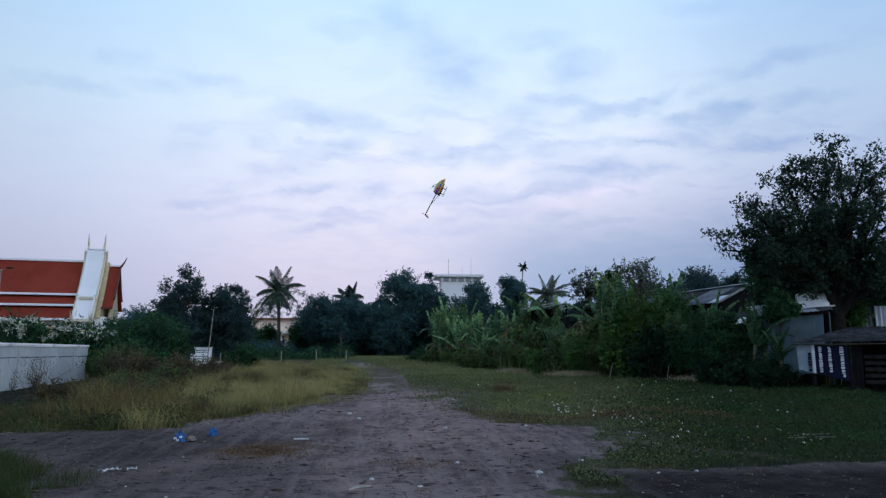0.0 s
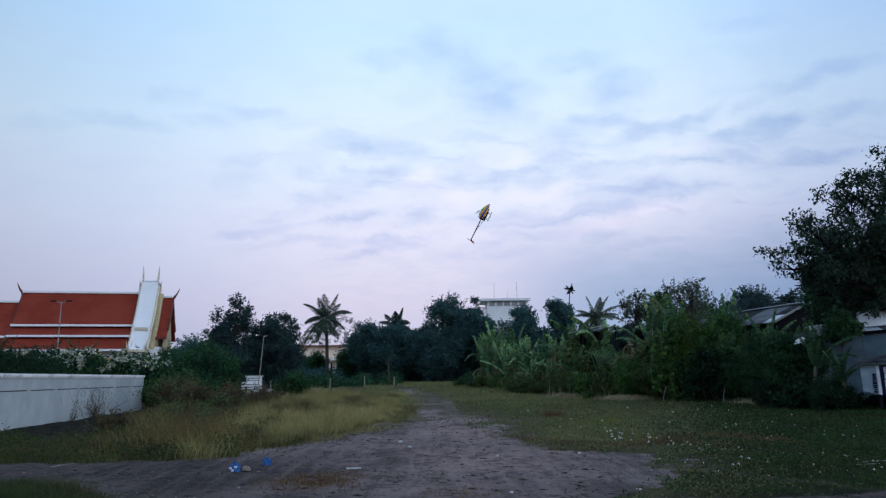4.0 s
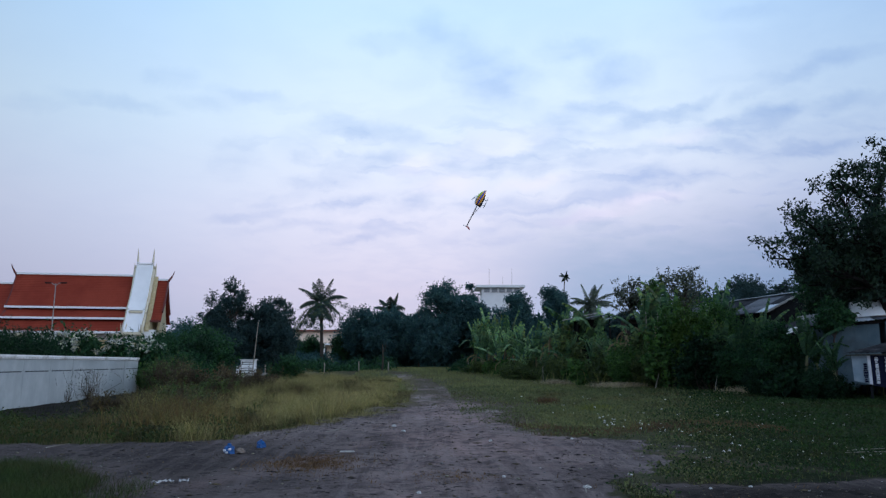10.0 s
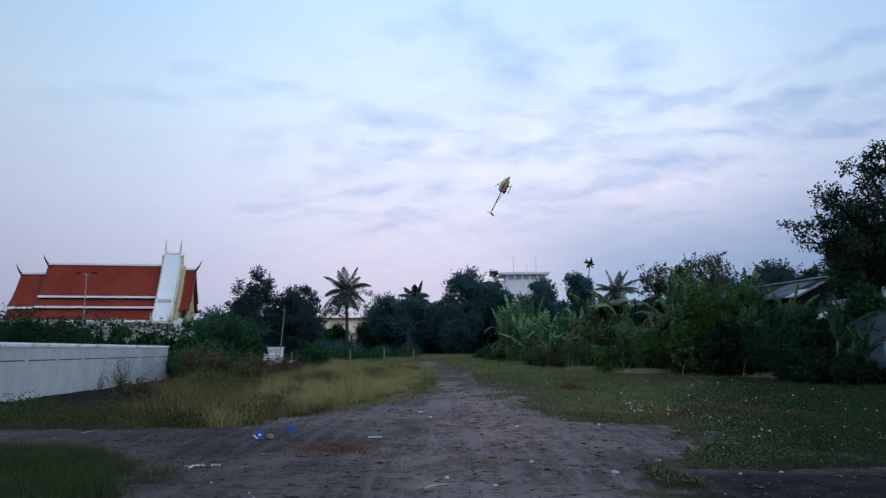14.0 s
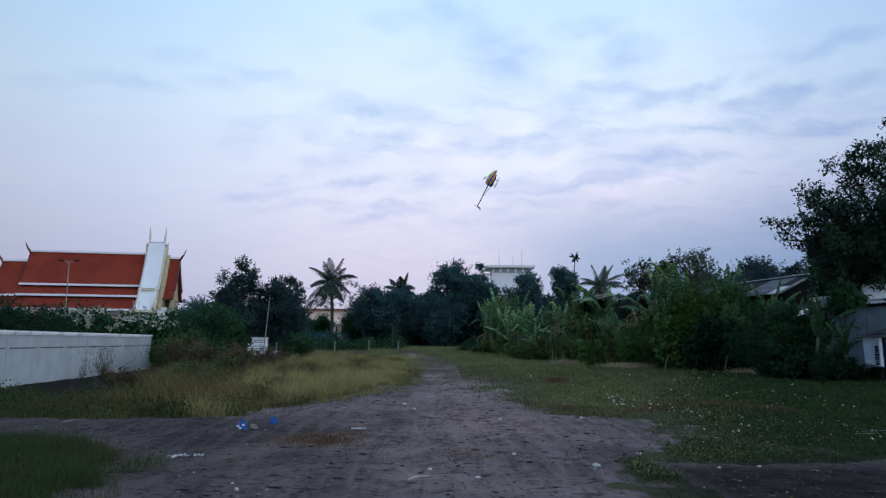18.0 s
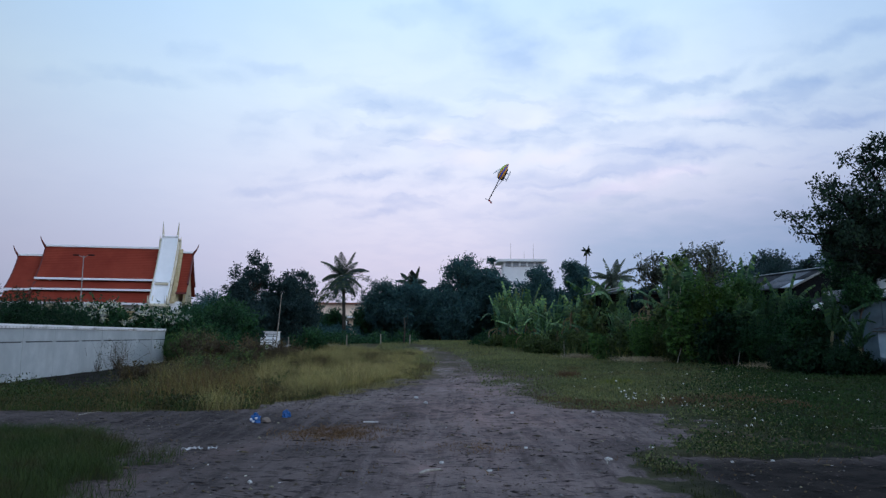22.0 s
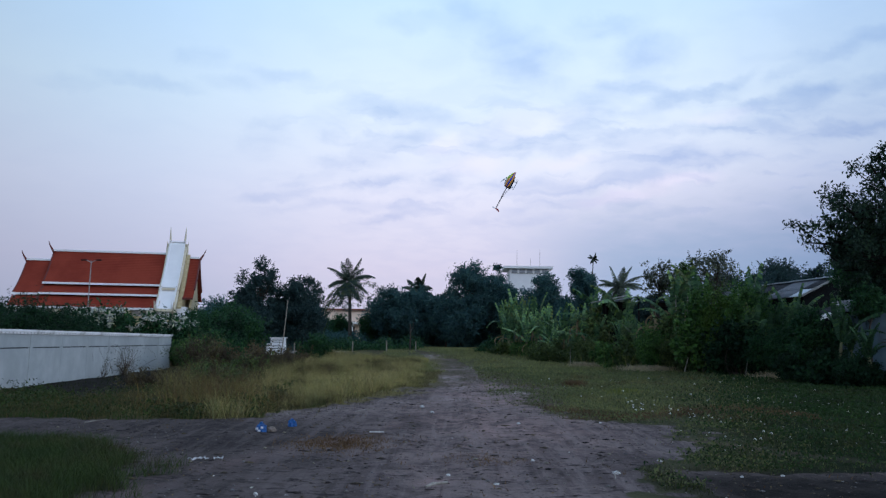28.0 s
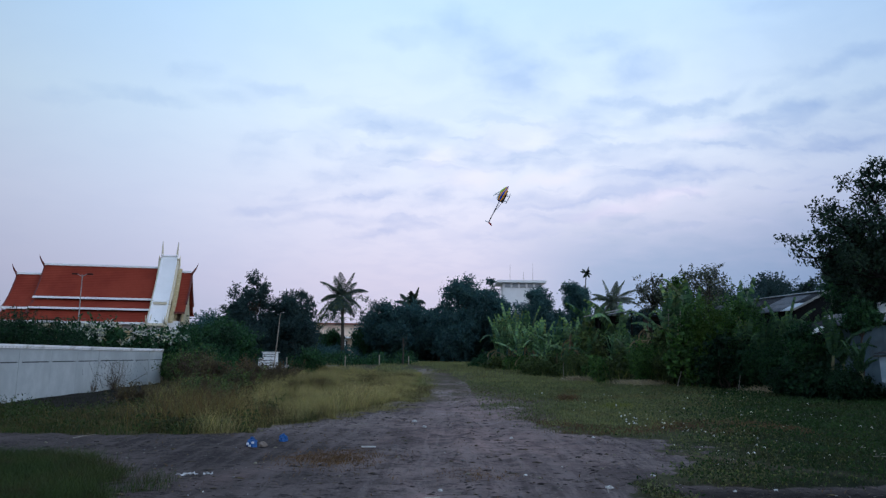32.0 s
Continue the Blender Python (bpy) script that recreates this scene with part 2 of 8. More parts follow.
# ---- materials ----
def material(name, a, b, scale=4.0, rough=0.8, bump=0.2, fine=40.0, stain=None, stain_scale=0.6, metal=0.0, local=False, spec=0.3, island=0.0, through_light=0.0,
             object_tint=0.0):
    """Two-tone surface with grain, larger stains and relief."""
    m = bpy.data.materials.new(name)
    m.use_nodes = True
    n = Nodes(m.node_tree)
    where = n.add("ShaderNodeTexCoord").outputs["Object"] if local else n.add("ShaderNodeNewGeometry").outputs["Position"]
    f = n.span(n.noise(where, scale, 5.0, 0.6), 0.32, 0.68)
    c = n.mix(f, a, b)
    if stain:
        c = n.mix(n.span(n.noise(where, stain_scale, 4.0, 0.6, 0.4), 0.48, 0.72, 0.0, 0.85), c, stain)
    if island:
        r = n.add("ShaderNodeNewGeometry").outputs["Random Per Island"]
        c = n.mix(1.0, c, n.ramp(r, [(0.0, (1 - island,) * 3), (0.55, (1.0, 1.0, 1.0)), (1.0, (1 + island, 1 + island * 0.9, 1 - island * 0.3))]), "MULTIPLY")
    if object_tint:
        r = n.add("ShaderNodeObjectInfo").outputs["Random"]
        c = n.mix(1.0, c, n.ramp(r, [(0.0, (1 - object_tint,) * 3), (1.0, (1 + object_tint,) * 3)]), "MULTIPLY")
    p = n.add("ShaderNodeBsdfPrincipled")
    n.put(c, p.inputs["Base Color"])
    n.put(n.span(f, 0, 1, max(rough - 0.08, 0.02), min(rough + 0.08, 1)), p.inputs["Roughness"])
    p.inputs["Metallic"].default_value = metal
    p.inputs["Specular IOR Level"].default_value = spec
    if bump:
        bn = n.add("ShaderNodeBump")
        bn.inputs["Strength"].default_value, bn.inputs["Distance"].default_value = bump, 0.02
        n.put(n.noise(where, fine, 4.0, 0.6), bn.inputs["Height"])
        n.put(bn.outputs[0], p.inputs["Normal"])
    out = p.outputs[0]
    if through_light:
        tr = n.add("ShaderNodeBsdfTranslucent")
        n.put(c, tr.inputs[0])
        mx = n.add("ShaderNodeMixShader")
        mx.inputs[0].default_value = through_light
        n.put(out, mx.inputs[1])
        n.put(tr.outputs[0], mx.inputs[2])
        out = mx.outputs[0]
    n.put(out, n.add("ShaderNodeOutputMaterial").inputs[0])
    return m


def leafy(name, a, b, island=0.35, stain=None, stain_scale=0.3, thin=0.22):
    return material(name, a, b, 0.75, 0.55, 0, spec=0.10, island=island, through_light=thin, stain=stain, stain_scale=stain_scale)


LEAF_DARK = leafy("dark_leaf", (0.019, 0.062, 0.032), (0.036, 0.098, 0.048), 0.5)
# also puts shade into the colour of the brush by the sheds
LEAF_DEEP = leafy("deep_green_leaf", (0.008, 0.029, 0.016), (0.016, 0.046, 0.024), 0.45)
# bluish leaves for distant trees: the air's haze is put into their colour
LEAF_BLUE = leafy("bluish_haze_leaf", (0.029, 0.060, 0.064), (0.050, 0.090, 0.090), 0.16, thin=0.45)
LEAF_FAR = leafy("far_haze_leaf", (0.040, 0.102, 0.112), (0.076, 0.156, 0.160), 0.22, thin=0.45)
LEAF_MID = leafy("green_leaf", (0.040, 0.105, 0.034), (0.078, 0.160, 0.054), 0.55)
LEAF_FRESH = leafy("fresh_leaf", (0.060, 0.115, 0.025), (0.085, 0.150, 0.035))
LEAF_GREY = leafy("grey_green_leaf", (0.070, 0.090, 0.075), (0.120, 0.140, 0.115))
LEAF_OLIVE = leafy("olive_leaf", (0.056, 0.090, 0.038), (0.098, 0.135, 0.058), 0.5)
LEAF_PALM = leafy("palm_leaf", (0.032, 0.052, 0.046), (0.056, 0.080, 0.066))
LEAF_PALM_PALE = leafy("grey_palm_leaf", (0.095, 0.125, 0.110), (0.150, 0.185, 0.155), thin=0.45)
LEAF_BANANA = leafy("banana_leaf", (0.100, 0.215, 0.112), (0.200, 0.330, 0.178), 0.65, stain=(0.12, 0.13, 0.06), stain_scale=1.2)
LEAF_BANANA_DARK = leafy("dull_banana_leaf", (0.054, 0.126, 0.070), (0.112, 0.205, 0.106), 0.6, stain=(0.10, 0.105, 0.05), stain_scale=1.0)
# banana leaf copy with the hedge's shade in its colour
LEAF_BANANA_SHADE = leafy("shade_banana_leaf", (0.026, 0.066, 0.036), (0.054, 0.112, 0.058), 0.5)
LEAF_PALE = leafy("pale_edged_leaf", (0.45, 0.48, 0.42), (0.68, 0.70, 0.65))
LEAF_DRY = leafy("dry_leaf", (0.070, 0.060, 0.036), (0.12, 0.10, 0.058))
TWIG_DRY = material("dry_twig", (0.050, 0.036, 0.024), (0.085, 0.062, 0.042), 6, 0.9, 0.2, 60)
TWIG_RED = material("red_twig", (0.10, 0.052, 0.036), (0.16, 0.085, 0.058), 6, 0.9, 0.2, 60)
BARK = material("bark", (0.040, 0.032, 0.026), (0.075, 0.062, 0.050), 9, 0.92, 0.6, 30, stain=(0.03, 0.034, 0.022), stain_scale=1.4)
LEAF_BIG = leafy("large_tree_leaf", (0.019, 0.042, 0.031), (0.037, 0.070, 0.048))
BARK_DARK = material("dark_bark", (0.010, 0.0095, 0.009), (0.022, 0.020, 0.018), 9, 0.92, 0.6, 30, spec=0.05)
BARK_PALE = material("pale_bark", (0.22, 0.20, 0.17), (0.36, 0.34, 0.30), 9, 0.9, 0.5, 30)
LEAF_TAN = leafy("dead_banana_leaf", (0.17, 0.125, 0.075), (0.28, 0.215, 0.135), 0.3)
STRAW_PALE = leafy("bleached_straw", (0.30, 0.25, 0.17), (0.42, 0.36, 0.26), 0.3)
STRAW = leafy("straw", (0.31, 0.255, 0.115), (0.44, 0.365, 0.175), 0.35, stain=(0.15, 0.115, 0.055), stain_scale=0.5)
STRAW_GREEN = leafy("half_dry_grass", (0.190, 0.200, 0.078), (0.300, 0.290, 0.120), 0.35, stain=(0.10, 0.08, 0.04), stain_scale=0.6)
RUSSET = leafy("russet_grass", (0.115, 0.082, 0.038), (0.200, 0.142, 0.066), 0.4)
BROWN_GRASS = leafy("brown_grass", (0.070, 0.060, 0.030), (0.120, 0.098, 0.050), 0.45)
# lusher green, darkened further to put the dimmer right side into the colour
LUSH_DIM = leafy("lush_dim_weed_leaf", (0.018, 0.043, 0.015), (0.036, 0.073, 0.026), 0.35, stain=(0.050, 0.046, 0.022), stain_scale=0.5, thin=0.35)
GRASS_NEAR = leafy("short_green_grass", (0.056, 0.072, 0.030), (0.092, 0.102, 0.046), 0.4, stain=(0.085, 0.066, 0.036), stain_scale=0.9)
GRASS_PATCH = leafy("dark_green_grass", (0.029, 0.054, 0.018), (0.052, 0.079, 0.028), 0.35, stain=(0.060, 0.046, 0.026), stain_scale=1.4)
GRASS = leafy("green_grass", (0.160, 0.178, 0.080), (0.232, 0.246, 0.115), 0.35, stain=(0.17, 0.15, 0.065), stain_scale=0.25)
GRASS_DARK = leafy("dull_grass", (0.026, 0.037, 0.014), (0.044, 0.052, 0.021), 0.35)
WEED = leafy("weed_leaf", (0.094, 0.120, 0.056), (0.152, 0.172, 0.082), 0.3, stain=(0.125, 0.096, 0.050), stain_scale=0.42, thin=0.4)
RUST_WEED = leafy("withered_weed", (0.105, 0.062, 0.034), (0.170, 0.104, 0.056), 0.3)
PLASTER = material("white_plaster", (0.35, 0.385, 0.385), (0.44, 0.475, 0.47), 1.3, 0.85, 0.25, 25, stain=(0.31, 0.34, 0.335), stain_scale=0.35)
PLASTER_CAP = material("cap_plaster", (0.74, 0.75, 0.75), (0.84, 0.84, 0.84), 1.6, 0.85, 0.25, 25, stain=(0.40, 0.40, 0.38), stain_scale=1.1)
WHITE = material("white_paint", (0.80, 0.80, 0.80), (0.85, 0.85, 0.85), 0.8, 0.6, 0.05, 20)
CREAM = material("cream_paint", (0.62, 0.55, 0.40), (0.70, 0.64, 0.50), 2.0, 0.7, 0.1, 20)
GILT = material("gilded_stucco", (0.42, 0.33, 0.17), (0.58, 0.49, 0.30), 5.0, 0.55, 0.4, 14)
DARK_RED = material("dark_red_edge", (0.10, 0.022, 0.018), (0.15, 0.035, 0.028), 4, 0.6, 0.1, 20)
CONCRETE = material("grey_concrete", (0.26, 0.26, 0.25), (0.36, 0.36, 0.35), 3, 0.9, 0.3, 30, stain=(0.17, 0.17, 0.16))
# dark colour puts shade into the wall groove and louvre gaps
GROOVE = material("groove_shade", (0.05, 0.055, 0.06), (0.09, 0.10, 0.105), 4, 0.9, 0.2, 30, spec=0.05)
WHITE_SHADE = material("grey_window_glass", (0.30, 0.33, 0.36), (0.40, 0.43, 0.46), 1.0, 0.3, 0.0, 5)
WOOD = material("weathered_wood", (0.012, 0.012, 0.012), (0.027, 0.025, 0.024), 6, 0.9, 0.4, 40, stain=(0.03, 0.027, 0.025), spec=0.05)
WOOD_GREY = material("silvered_wood", (0.22, 0.225, 0.22), (0.33, 0.33, 0.32), 8, 0.9, 0.3, 40)
WOOD_PALE = material("pale_wood", (0.24, 0.21, 0.17), (0.34, 0.30, 0.25), 8, 0.9, 0.3, 40)
WOOD_DARK = material("near_black_wood", (0.008, 0.010, 0.012), (0.016, 0.018, 0.020), 6, 0.9, 0.4, 40, spec=0.05)
TIN = material("old_zinc_sheet", (0.058, 0.068, 0.086), (0.105, 0.118, 0.14), 1.6, 0.5, 0.15, 12, stain=(0.030, 0.030, 0.034), stain_scale=1.3, metal=0.35, spec=0.5)
TIN_DARK = material("dark_patchy_zinc_sheet", (0.016, 0.018, 0.021), (0.036, 0.038, 0.043), 1.8, 0.85, 0.15, 12, stain=(0.075, 0.080, 0.088), stain_scale=2.6, spec=0.05)
TIN_PALE = material("bleached_zinc_sheet", (0.78, 0.82, 0.85), (0.88, 0.90, 0.91), 1.5, 0.5, 0.1, 12)
TIN_LIGHT = material("new_zinc_sheet", (0.42, 0.48, 0.54), (0.56, 0.62, 0.68), 1.5, 0.45, 0.1, 12, spec=0.5)
BLUE_WALL = material("pale_blue_boards", (0.066, 0.112, 0.140), (0.112, 0.165, 0.195), 1.1, 0.8, 0.15, 18, stain=(0.065, 0.085, 0.10))
BANNER_NAVY = material("navy_vinyl", (0.004, 0.006, 0.022), (0.007, 0.010, 0.032), 3, 0.6, 0.1, 8, spec=0.1)
BANNER_PALE = material("pale_vinyl", (0.15, 0.215, 0.265), (0.235, 0.30, 0.35), 1.5, 0.5, 0.1, 8)
BANNER_WHITE = material("white_print", (0.50, 0.53, 0.58), (0.62, 0.65, 0.70), 3, 0.5, 0.05, 8)
ORANGE_WALL = material("salmon_wall", (0.80, 0.62, 0.48), (0.86, 0.70, 0.57), 0.7, 0.8, 0.1, 10)
BRICK_EDGE = material("dull_red_roof", (0.20, 0.085, 0.065), (0.27, 0.12, 0.09), 2, 0.85, 0.1, 10)
# near-black colour that stands for the shade inside sheds and openings
SHADE_DARK = material("interior_shade", (0.006, 0.007, 0.008), (0.013, 0.013, 0.014), 2, 0.9, 0.1, 10, spec=0.05)
BRICK_RED = material("dull_red_brick", (0.030, 0.020, 0.019), (0.055, 0.034, 0.030), 5, 0.9, 0.3, 25)
BLUE_BAG = material("blue_plastic", (0.002, 0.046, 0.17), (0.008, 0.095, 0.30), 14, 0.45, 0.2, 60, spec=0.3)
PALE_SCRAP = material("pale_scrap", (0.36, 0.36, 0.36), (0.58, 0.58, 0.59), 25, 0.7, 0.2, 60, island=0.2)
PETAL = material("white_petal", (0.60, 0.61, 0.62), (0.80, 0.80, 0.81), 25, 0.7, 0.1, 60, island=0.3)
WILTED = leafy("wilted_weed", (0.085, 0.056, 0.034), (0.145, 0.096, 0.056), 0.35)
LIME_WEED = leafy("yellow_green_weed", (0.12, 0.145, 0.040), (0.18, 0.20, 0.06), 0.3)
LITTER = leafy("dead_leaf", (0.045, 0.032, 0.024), (0.16, 0.125, 0.095), 0.6)
STONE = material("field_stone", (0.10, 0.095, 0.10), (0.20, 0.19, 0.19), 18, 0.9, 0.4, 60, island=0.4)
CLOD = material("soil_clod", (0.040, 0.035, 0.036), (0.094, 0.080, 0.078), 18, 0.95, 0.4, 60, island=0.5, spec=0.05)
BROWN_SCRAP = material("brown_scrap", (0.14, 0.11, 0.09), (0.24, 0.20, 0.17), 20, 0.85, 0.3, 60)


def tile_material():
    m = bpy.data.materials.new("red_roof_tiles")
    m.use_nodes = True
    n = Nodes(m.node_tree)
    where = n.add("ShaderNodeTexCoord").outputs["Object"]
    c = n.mix(n.span(n.noise(where, 0.35, 4.0, 0.6), 0.35, 0.65), (0.195, 0.029, 0.017), (0.255, 0.044, 0.025))
    c = n.mix(n.span(n.noise(where, 6.0, 3.0, 0.6), 0.3, 0.7, 0.0, 0.4), c, (0.20, 0.032, 0.016))
    wv = n.add("ShaderNodeTexWave")
    wv.wave_type, wv.bands_direction = "BANDS", "Z"
    n.put(where, wv.inputs[0])
    wv.inputs["Scale"].default_value = 1.6
    bn = n.add("ShaderNodeBump")
    bn.inputs["Strength"].default_value, bn.inputs["Distance"].default_value = 0.5, 0.04
    n.put(wv.outputs["Fac"], bn.inputs["Height"])
    p = n.add("ShaderNodeBsdfPrincipled")
    n.put(c, p.inputs["Base Color"])
    p.inputs["Roughness"].default_value, p.inputs["Specular IOR Level"].default_value = 0.85, 0.15
    n.put(bn.outputs[0], p.inputs["Normal"])
    n.put(p.outputs[0], n.add("ShaderNodeOutputMaterial").inputs[0])
    return m


TILES = tile_material()


def ground_material():
    m = bpy.data.materials.new("field_ground")
    m.use_nodes = True
    n = Nodes(m.node_tree)
    where = n.add("ShaderNodeNewGeometry").outputs["Position"]
    bare, burnt_dim, dry, worn = (n.painted(k) for k in ("bare", "burnt_dim", "dry", "worn"))
    n1, n2, n3 = n.noise(where, 0.35, 5.0, 0.6, 0.4), n.noise(where, 2.2, 6.0, 0.62, 0.3), n.noise(where, 14.0, 5.0, 0.65)
    soil = n.mix(n.span(n1, 0.36, 0.64), (0.082, 0.068, 0.068), (0.200, 0.160, 0.152))
    soil = n.mix(n.span(n2, 0.50, 0.70, 0.0, 0.75), soil, (0.070, 0.056, 0.052))
    # dark dashes: shadows of small lumps painted into the soil colour
    mp = n.add("ShaderNodeMapping")
    n.put(where, mp.inputs[0])
    mp.inputs["Scale"].default_value, mp.inputs["Rotation"].default_value = (0.42, 1.35, 1.0), (0, 0, 0.12)
    n4 = n.noise(mp.outputs[0], 7.5, 7.0, 0.70, 0.2)
    soil = n.mix(n.span(n4, 0.53, 0.60, 0.0, 0.85), soil, (0.030, 0.026, 0.029))
    soil = n.mix(n.span(n3, 0.54, 0.68, 0.0, 0.55), soil, (0.24, 0.205, 0.195))
    # tyre marks that run along the track
    lane = n.add("ShaderNodeMapping")
    n.put(where, lane.inputs[0])
    lane.inputs["Scale"].default_value, lane.inputs["Rotation"].default_value = (2.6, 0.16, 1.0), (0, 0, -0.04)
    n5 = n.noise(lane.outputs[0], 1.6, 4.0, 0.6, 0.8)
    soil = n.mix(n.span(n5, 0.50, 0.66, 0.0, 0.55), soil, (0.21, 0.172, 0.168))
    soil = n.mix(n.span(n5, 0.46, 0.32, 0.0, 0.60), soil, (0.052, 0.044, 0.045))
    cross = n.add("ShaderNodeMapping")
    n.put(where, cross.inputs[0])
    cross.inputs["Scale"].default_value, cross.inputs["Rotation"].default_value = (1.9, 0.22, 1.0), (0, 0, 0.75)
    n6 = n.noise(cross.outputs[0], 2.0, 4.0, 0.6, 0.6)
    soil = n.mix(n.span(n6, 0.55, 0.68, 0.0, 0.40), soil, (0.20, 0.165, 0.160))
    soil = n.mix(n.math("MULTIPLY", worn, n.span(n2, 0.35, 0.62, 0.95, 0.2)), soil, (0.30, 0.212, 0.198))
    turf = n.mix(n.span(n2, 0.35, 0.65), (0.046, 0.053, 0.028), (0.078, 0.078, 0.042))
    turf = n.mix(n.span(n1, 0.50, 0.64, 0.0, 0.75), turf, (0.078, 0.054, 0.030))
    # turf colour also takes on the weaker light of the right side
    turf = n.mix(n.painted("lush_dim"), turf, n.mix(n.span(n2, 0.35, 0.65), (0.009, 0.018, 0.007), (0.020, 0.028, 0.012)))
    turf = n.mix(n.math("MULTIPLY", worn, 0.9), turf, (0.132, 0.100, 0.082))
    turf = n.mix(dry, turf, n.mix(n.span(n2, 0.35, 0.65), (0.13, 0.105, 0.045), (0.18, 0.15, 0.065)))
    f = n.span(n.math("ADD", n.math("ADD", bare, n.math("MULTIPLY", n.math("SUBTRACT", n2, 0.5), 1.1)), n.math("MULTIPLY", n.math("SUBTRACT", n1, 0.5), 0.8)), 0.42, 0.66)
    c = n.mix(f, turf, soil)
    c = n.mix(n.math("MULTIPLY", n.painted("sand"), n.span(n2, 0.44, 0.58)), c, (0.37, 0.305, 0.295))
    # burnt soil by the wall, and light fall-off painted at the near corners
    c = n.mix(burnt_dim, c, n.mix(n.span(n2, 0.4, 0.62), (0.010, 0.010, 0.010), (0.027, 0.024, 0.022)))
    p = n.add("ShaderNodeBsdfPrincipled")
    n.put(c, p.inputs["Base Color"])
    p.inputs["Roughness"].default_value, p.inputs["Specular IOR Level"].default_value = 0.97, 0.04
    bn = n.add("ShaderNodeBump")
    bn.inputs["Strength"].default_value, bn.inputs["Distance"].default_value = 1.0, 0.06
    n.put(n.math("ADD", n.math("MULTIPLY", n2, 1.2), n.math("MULTIPLY", n3, 0.7)), bn.inputs["Height"])
    n.put(bn.outputs[0], p.inputs["Normal"])
    n.put(p.outputs[0], n.add("ShaderNodeOutputMaterial").inputs[0])
    return m


GROUND = ground_material()


# ---- mesh tools ----
def mesh_of(name, verts, faces):
    """A mesh from arrays of corners and of faces with equal corner counts."""
    verts, faces = np.asarray(verts, np.float32), np.asarray(faces, np.int32)
    me = bpy.data.meshes.new(name)
    me.vertices.add(len(verts))
    me.vertices.foreach_set("co", verts.ravel())
    k = faces.shape[1]
    me.loops.add(faces.size)
    me.loops.foreach_set("vertex_index", faces.ravel())
    me.polygons.add(len(faces))
    me.polygons.foreach_set("loop_start", np.arange(len(faces), dtype=np.int32) * k)
    me.update(calc_edges=True)
    me.validate()
    return me


def part(name, shape, mat, parent=None, label="", smooth=False, m=None):
    """Links a bmesh or mesh as one object under a thing or a part."""
    if isinstance(shape, bmesh.types.BMesh):
        bmesh.ops.recalc_face_normals(shape, faces=shape.faces)
        me = bpy.data.meshes.new(name)
        shape.to_mesh(me)
        shape.free()
    else:
        me = shape
    if smooth:
        me.polygons.foreach_set("use_smooth", [True] * len(me.polygons))
    if mat and not me.materials:
        me.materials.append(mat)
    ob = new(name, me)
    ob.parent = parent
    if m is not None:
        ob.matrix_basis = m
    if label:
        tagged(ob, label)
    return ob


def thing(name, m, label, category, group="", kind=""):
    e = new(name)
    e.empty_display_size = 0.2
    e.matrix_basis = m
    return tagged(e, label, category, group, kind)


def box(x0, x1, y0, y1, z0, z1, bevel=0.0, bm=None):
    bm = bm or bmesh.new()
    r = bmesh.ops.create_cube(bm, size=1, matrix=Matrix.LocRotScale(((x0 + x1) / 2, (y0 + y1) / 2, (z0 + z1) / 2), None, (x1 - x0, y1 - y0, z1 - z0)))
    if bevel:
        es = list({e for v in r["verts"] for e in v.link_edges})
        bmesh.ops.bevel(bm, geom=es, offset=bevel, segments=2, affect="EDGES", profile=0.7)
    return bm


def tubes(paths, sides=6):
    """Tapered tubes: each path is a list of (point, radius). Returns arrays."""
    V, Fc, base = [], [], 0
    for path in paths:
        pts = np.array([p for p, _ in path], float)
        rad = np.array([r for _, r in path], float)
        d = np.gradient(pts, axis=0)
        d /= np.linalg.norm(d, axis=1)[:, None] + 1e-9
        ref = np.where(np.abs(d[:, 2:3]) > 0.9, np.array([[1.0, 0, 0]]), np.array([[0, 0, 1.0]]))
        a = np.cross(d, ref)
        a /= np.linalg.norm(a, axis=1)[:, None] + 1e-9
        b = np.cross(d, a)
        th = np.arange(sides) * TAU / sides
        ring = pts[:, None, :] + rad[:, None, None] * (np.cos(th)[None, :, None] * a[:, None, :] + np.sin(th)[None, :, None] * b[:, None, :])
        V.append(ring.reshape(-1, 3))
        n = len(path)
        for i in range(n - 1):
            for j in range(sides):
                k = (j + 1) % sides
                Fc.append((base + i * sides + j, base + i * sides + k, base + (i + 1) * sides + k, base + (i + 1) * sides + j))
        base += n * sides
    return np.concatenate(V), np.array(Fc)


def tube_mesh(name, paths, sides=6):
    return mesh_of(name, *tubes(paths, sides))


def bend(p0, p1, r0, r1, rng, n=6, wob=0.08, lift=0.0):
    """A bent limb from p0 to p1."""
    p0, p1 = np.array(p0, float), np.array(p1, float)
    L = np.linalg.norm(p1 - p0)
    out = []
    off = rng.normal(0, wob * L, 3)
    for i in range(n):
        f = i / (n - 1)
        p = p0 + (p1 - p0) * f + off * math.sin(f * math.pi) + np.array([0, 0, lift * L * math.sin(f * math.pi)]) + (rng.normal(0, wob * L * 0.2, 3) if 0 < i < n - 1 else 0)
        out.append((p, r0 + (r1 - r0) * f))
    return out


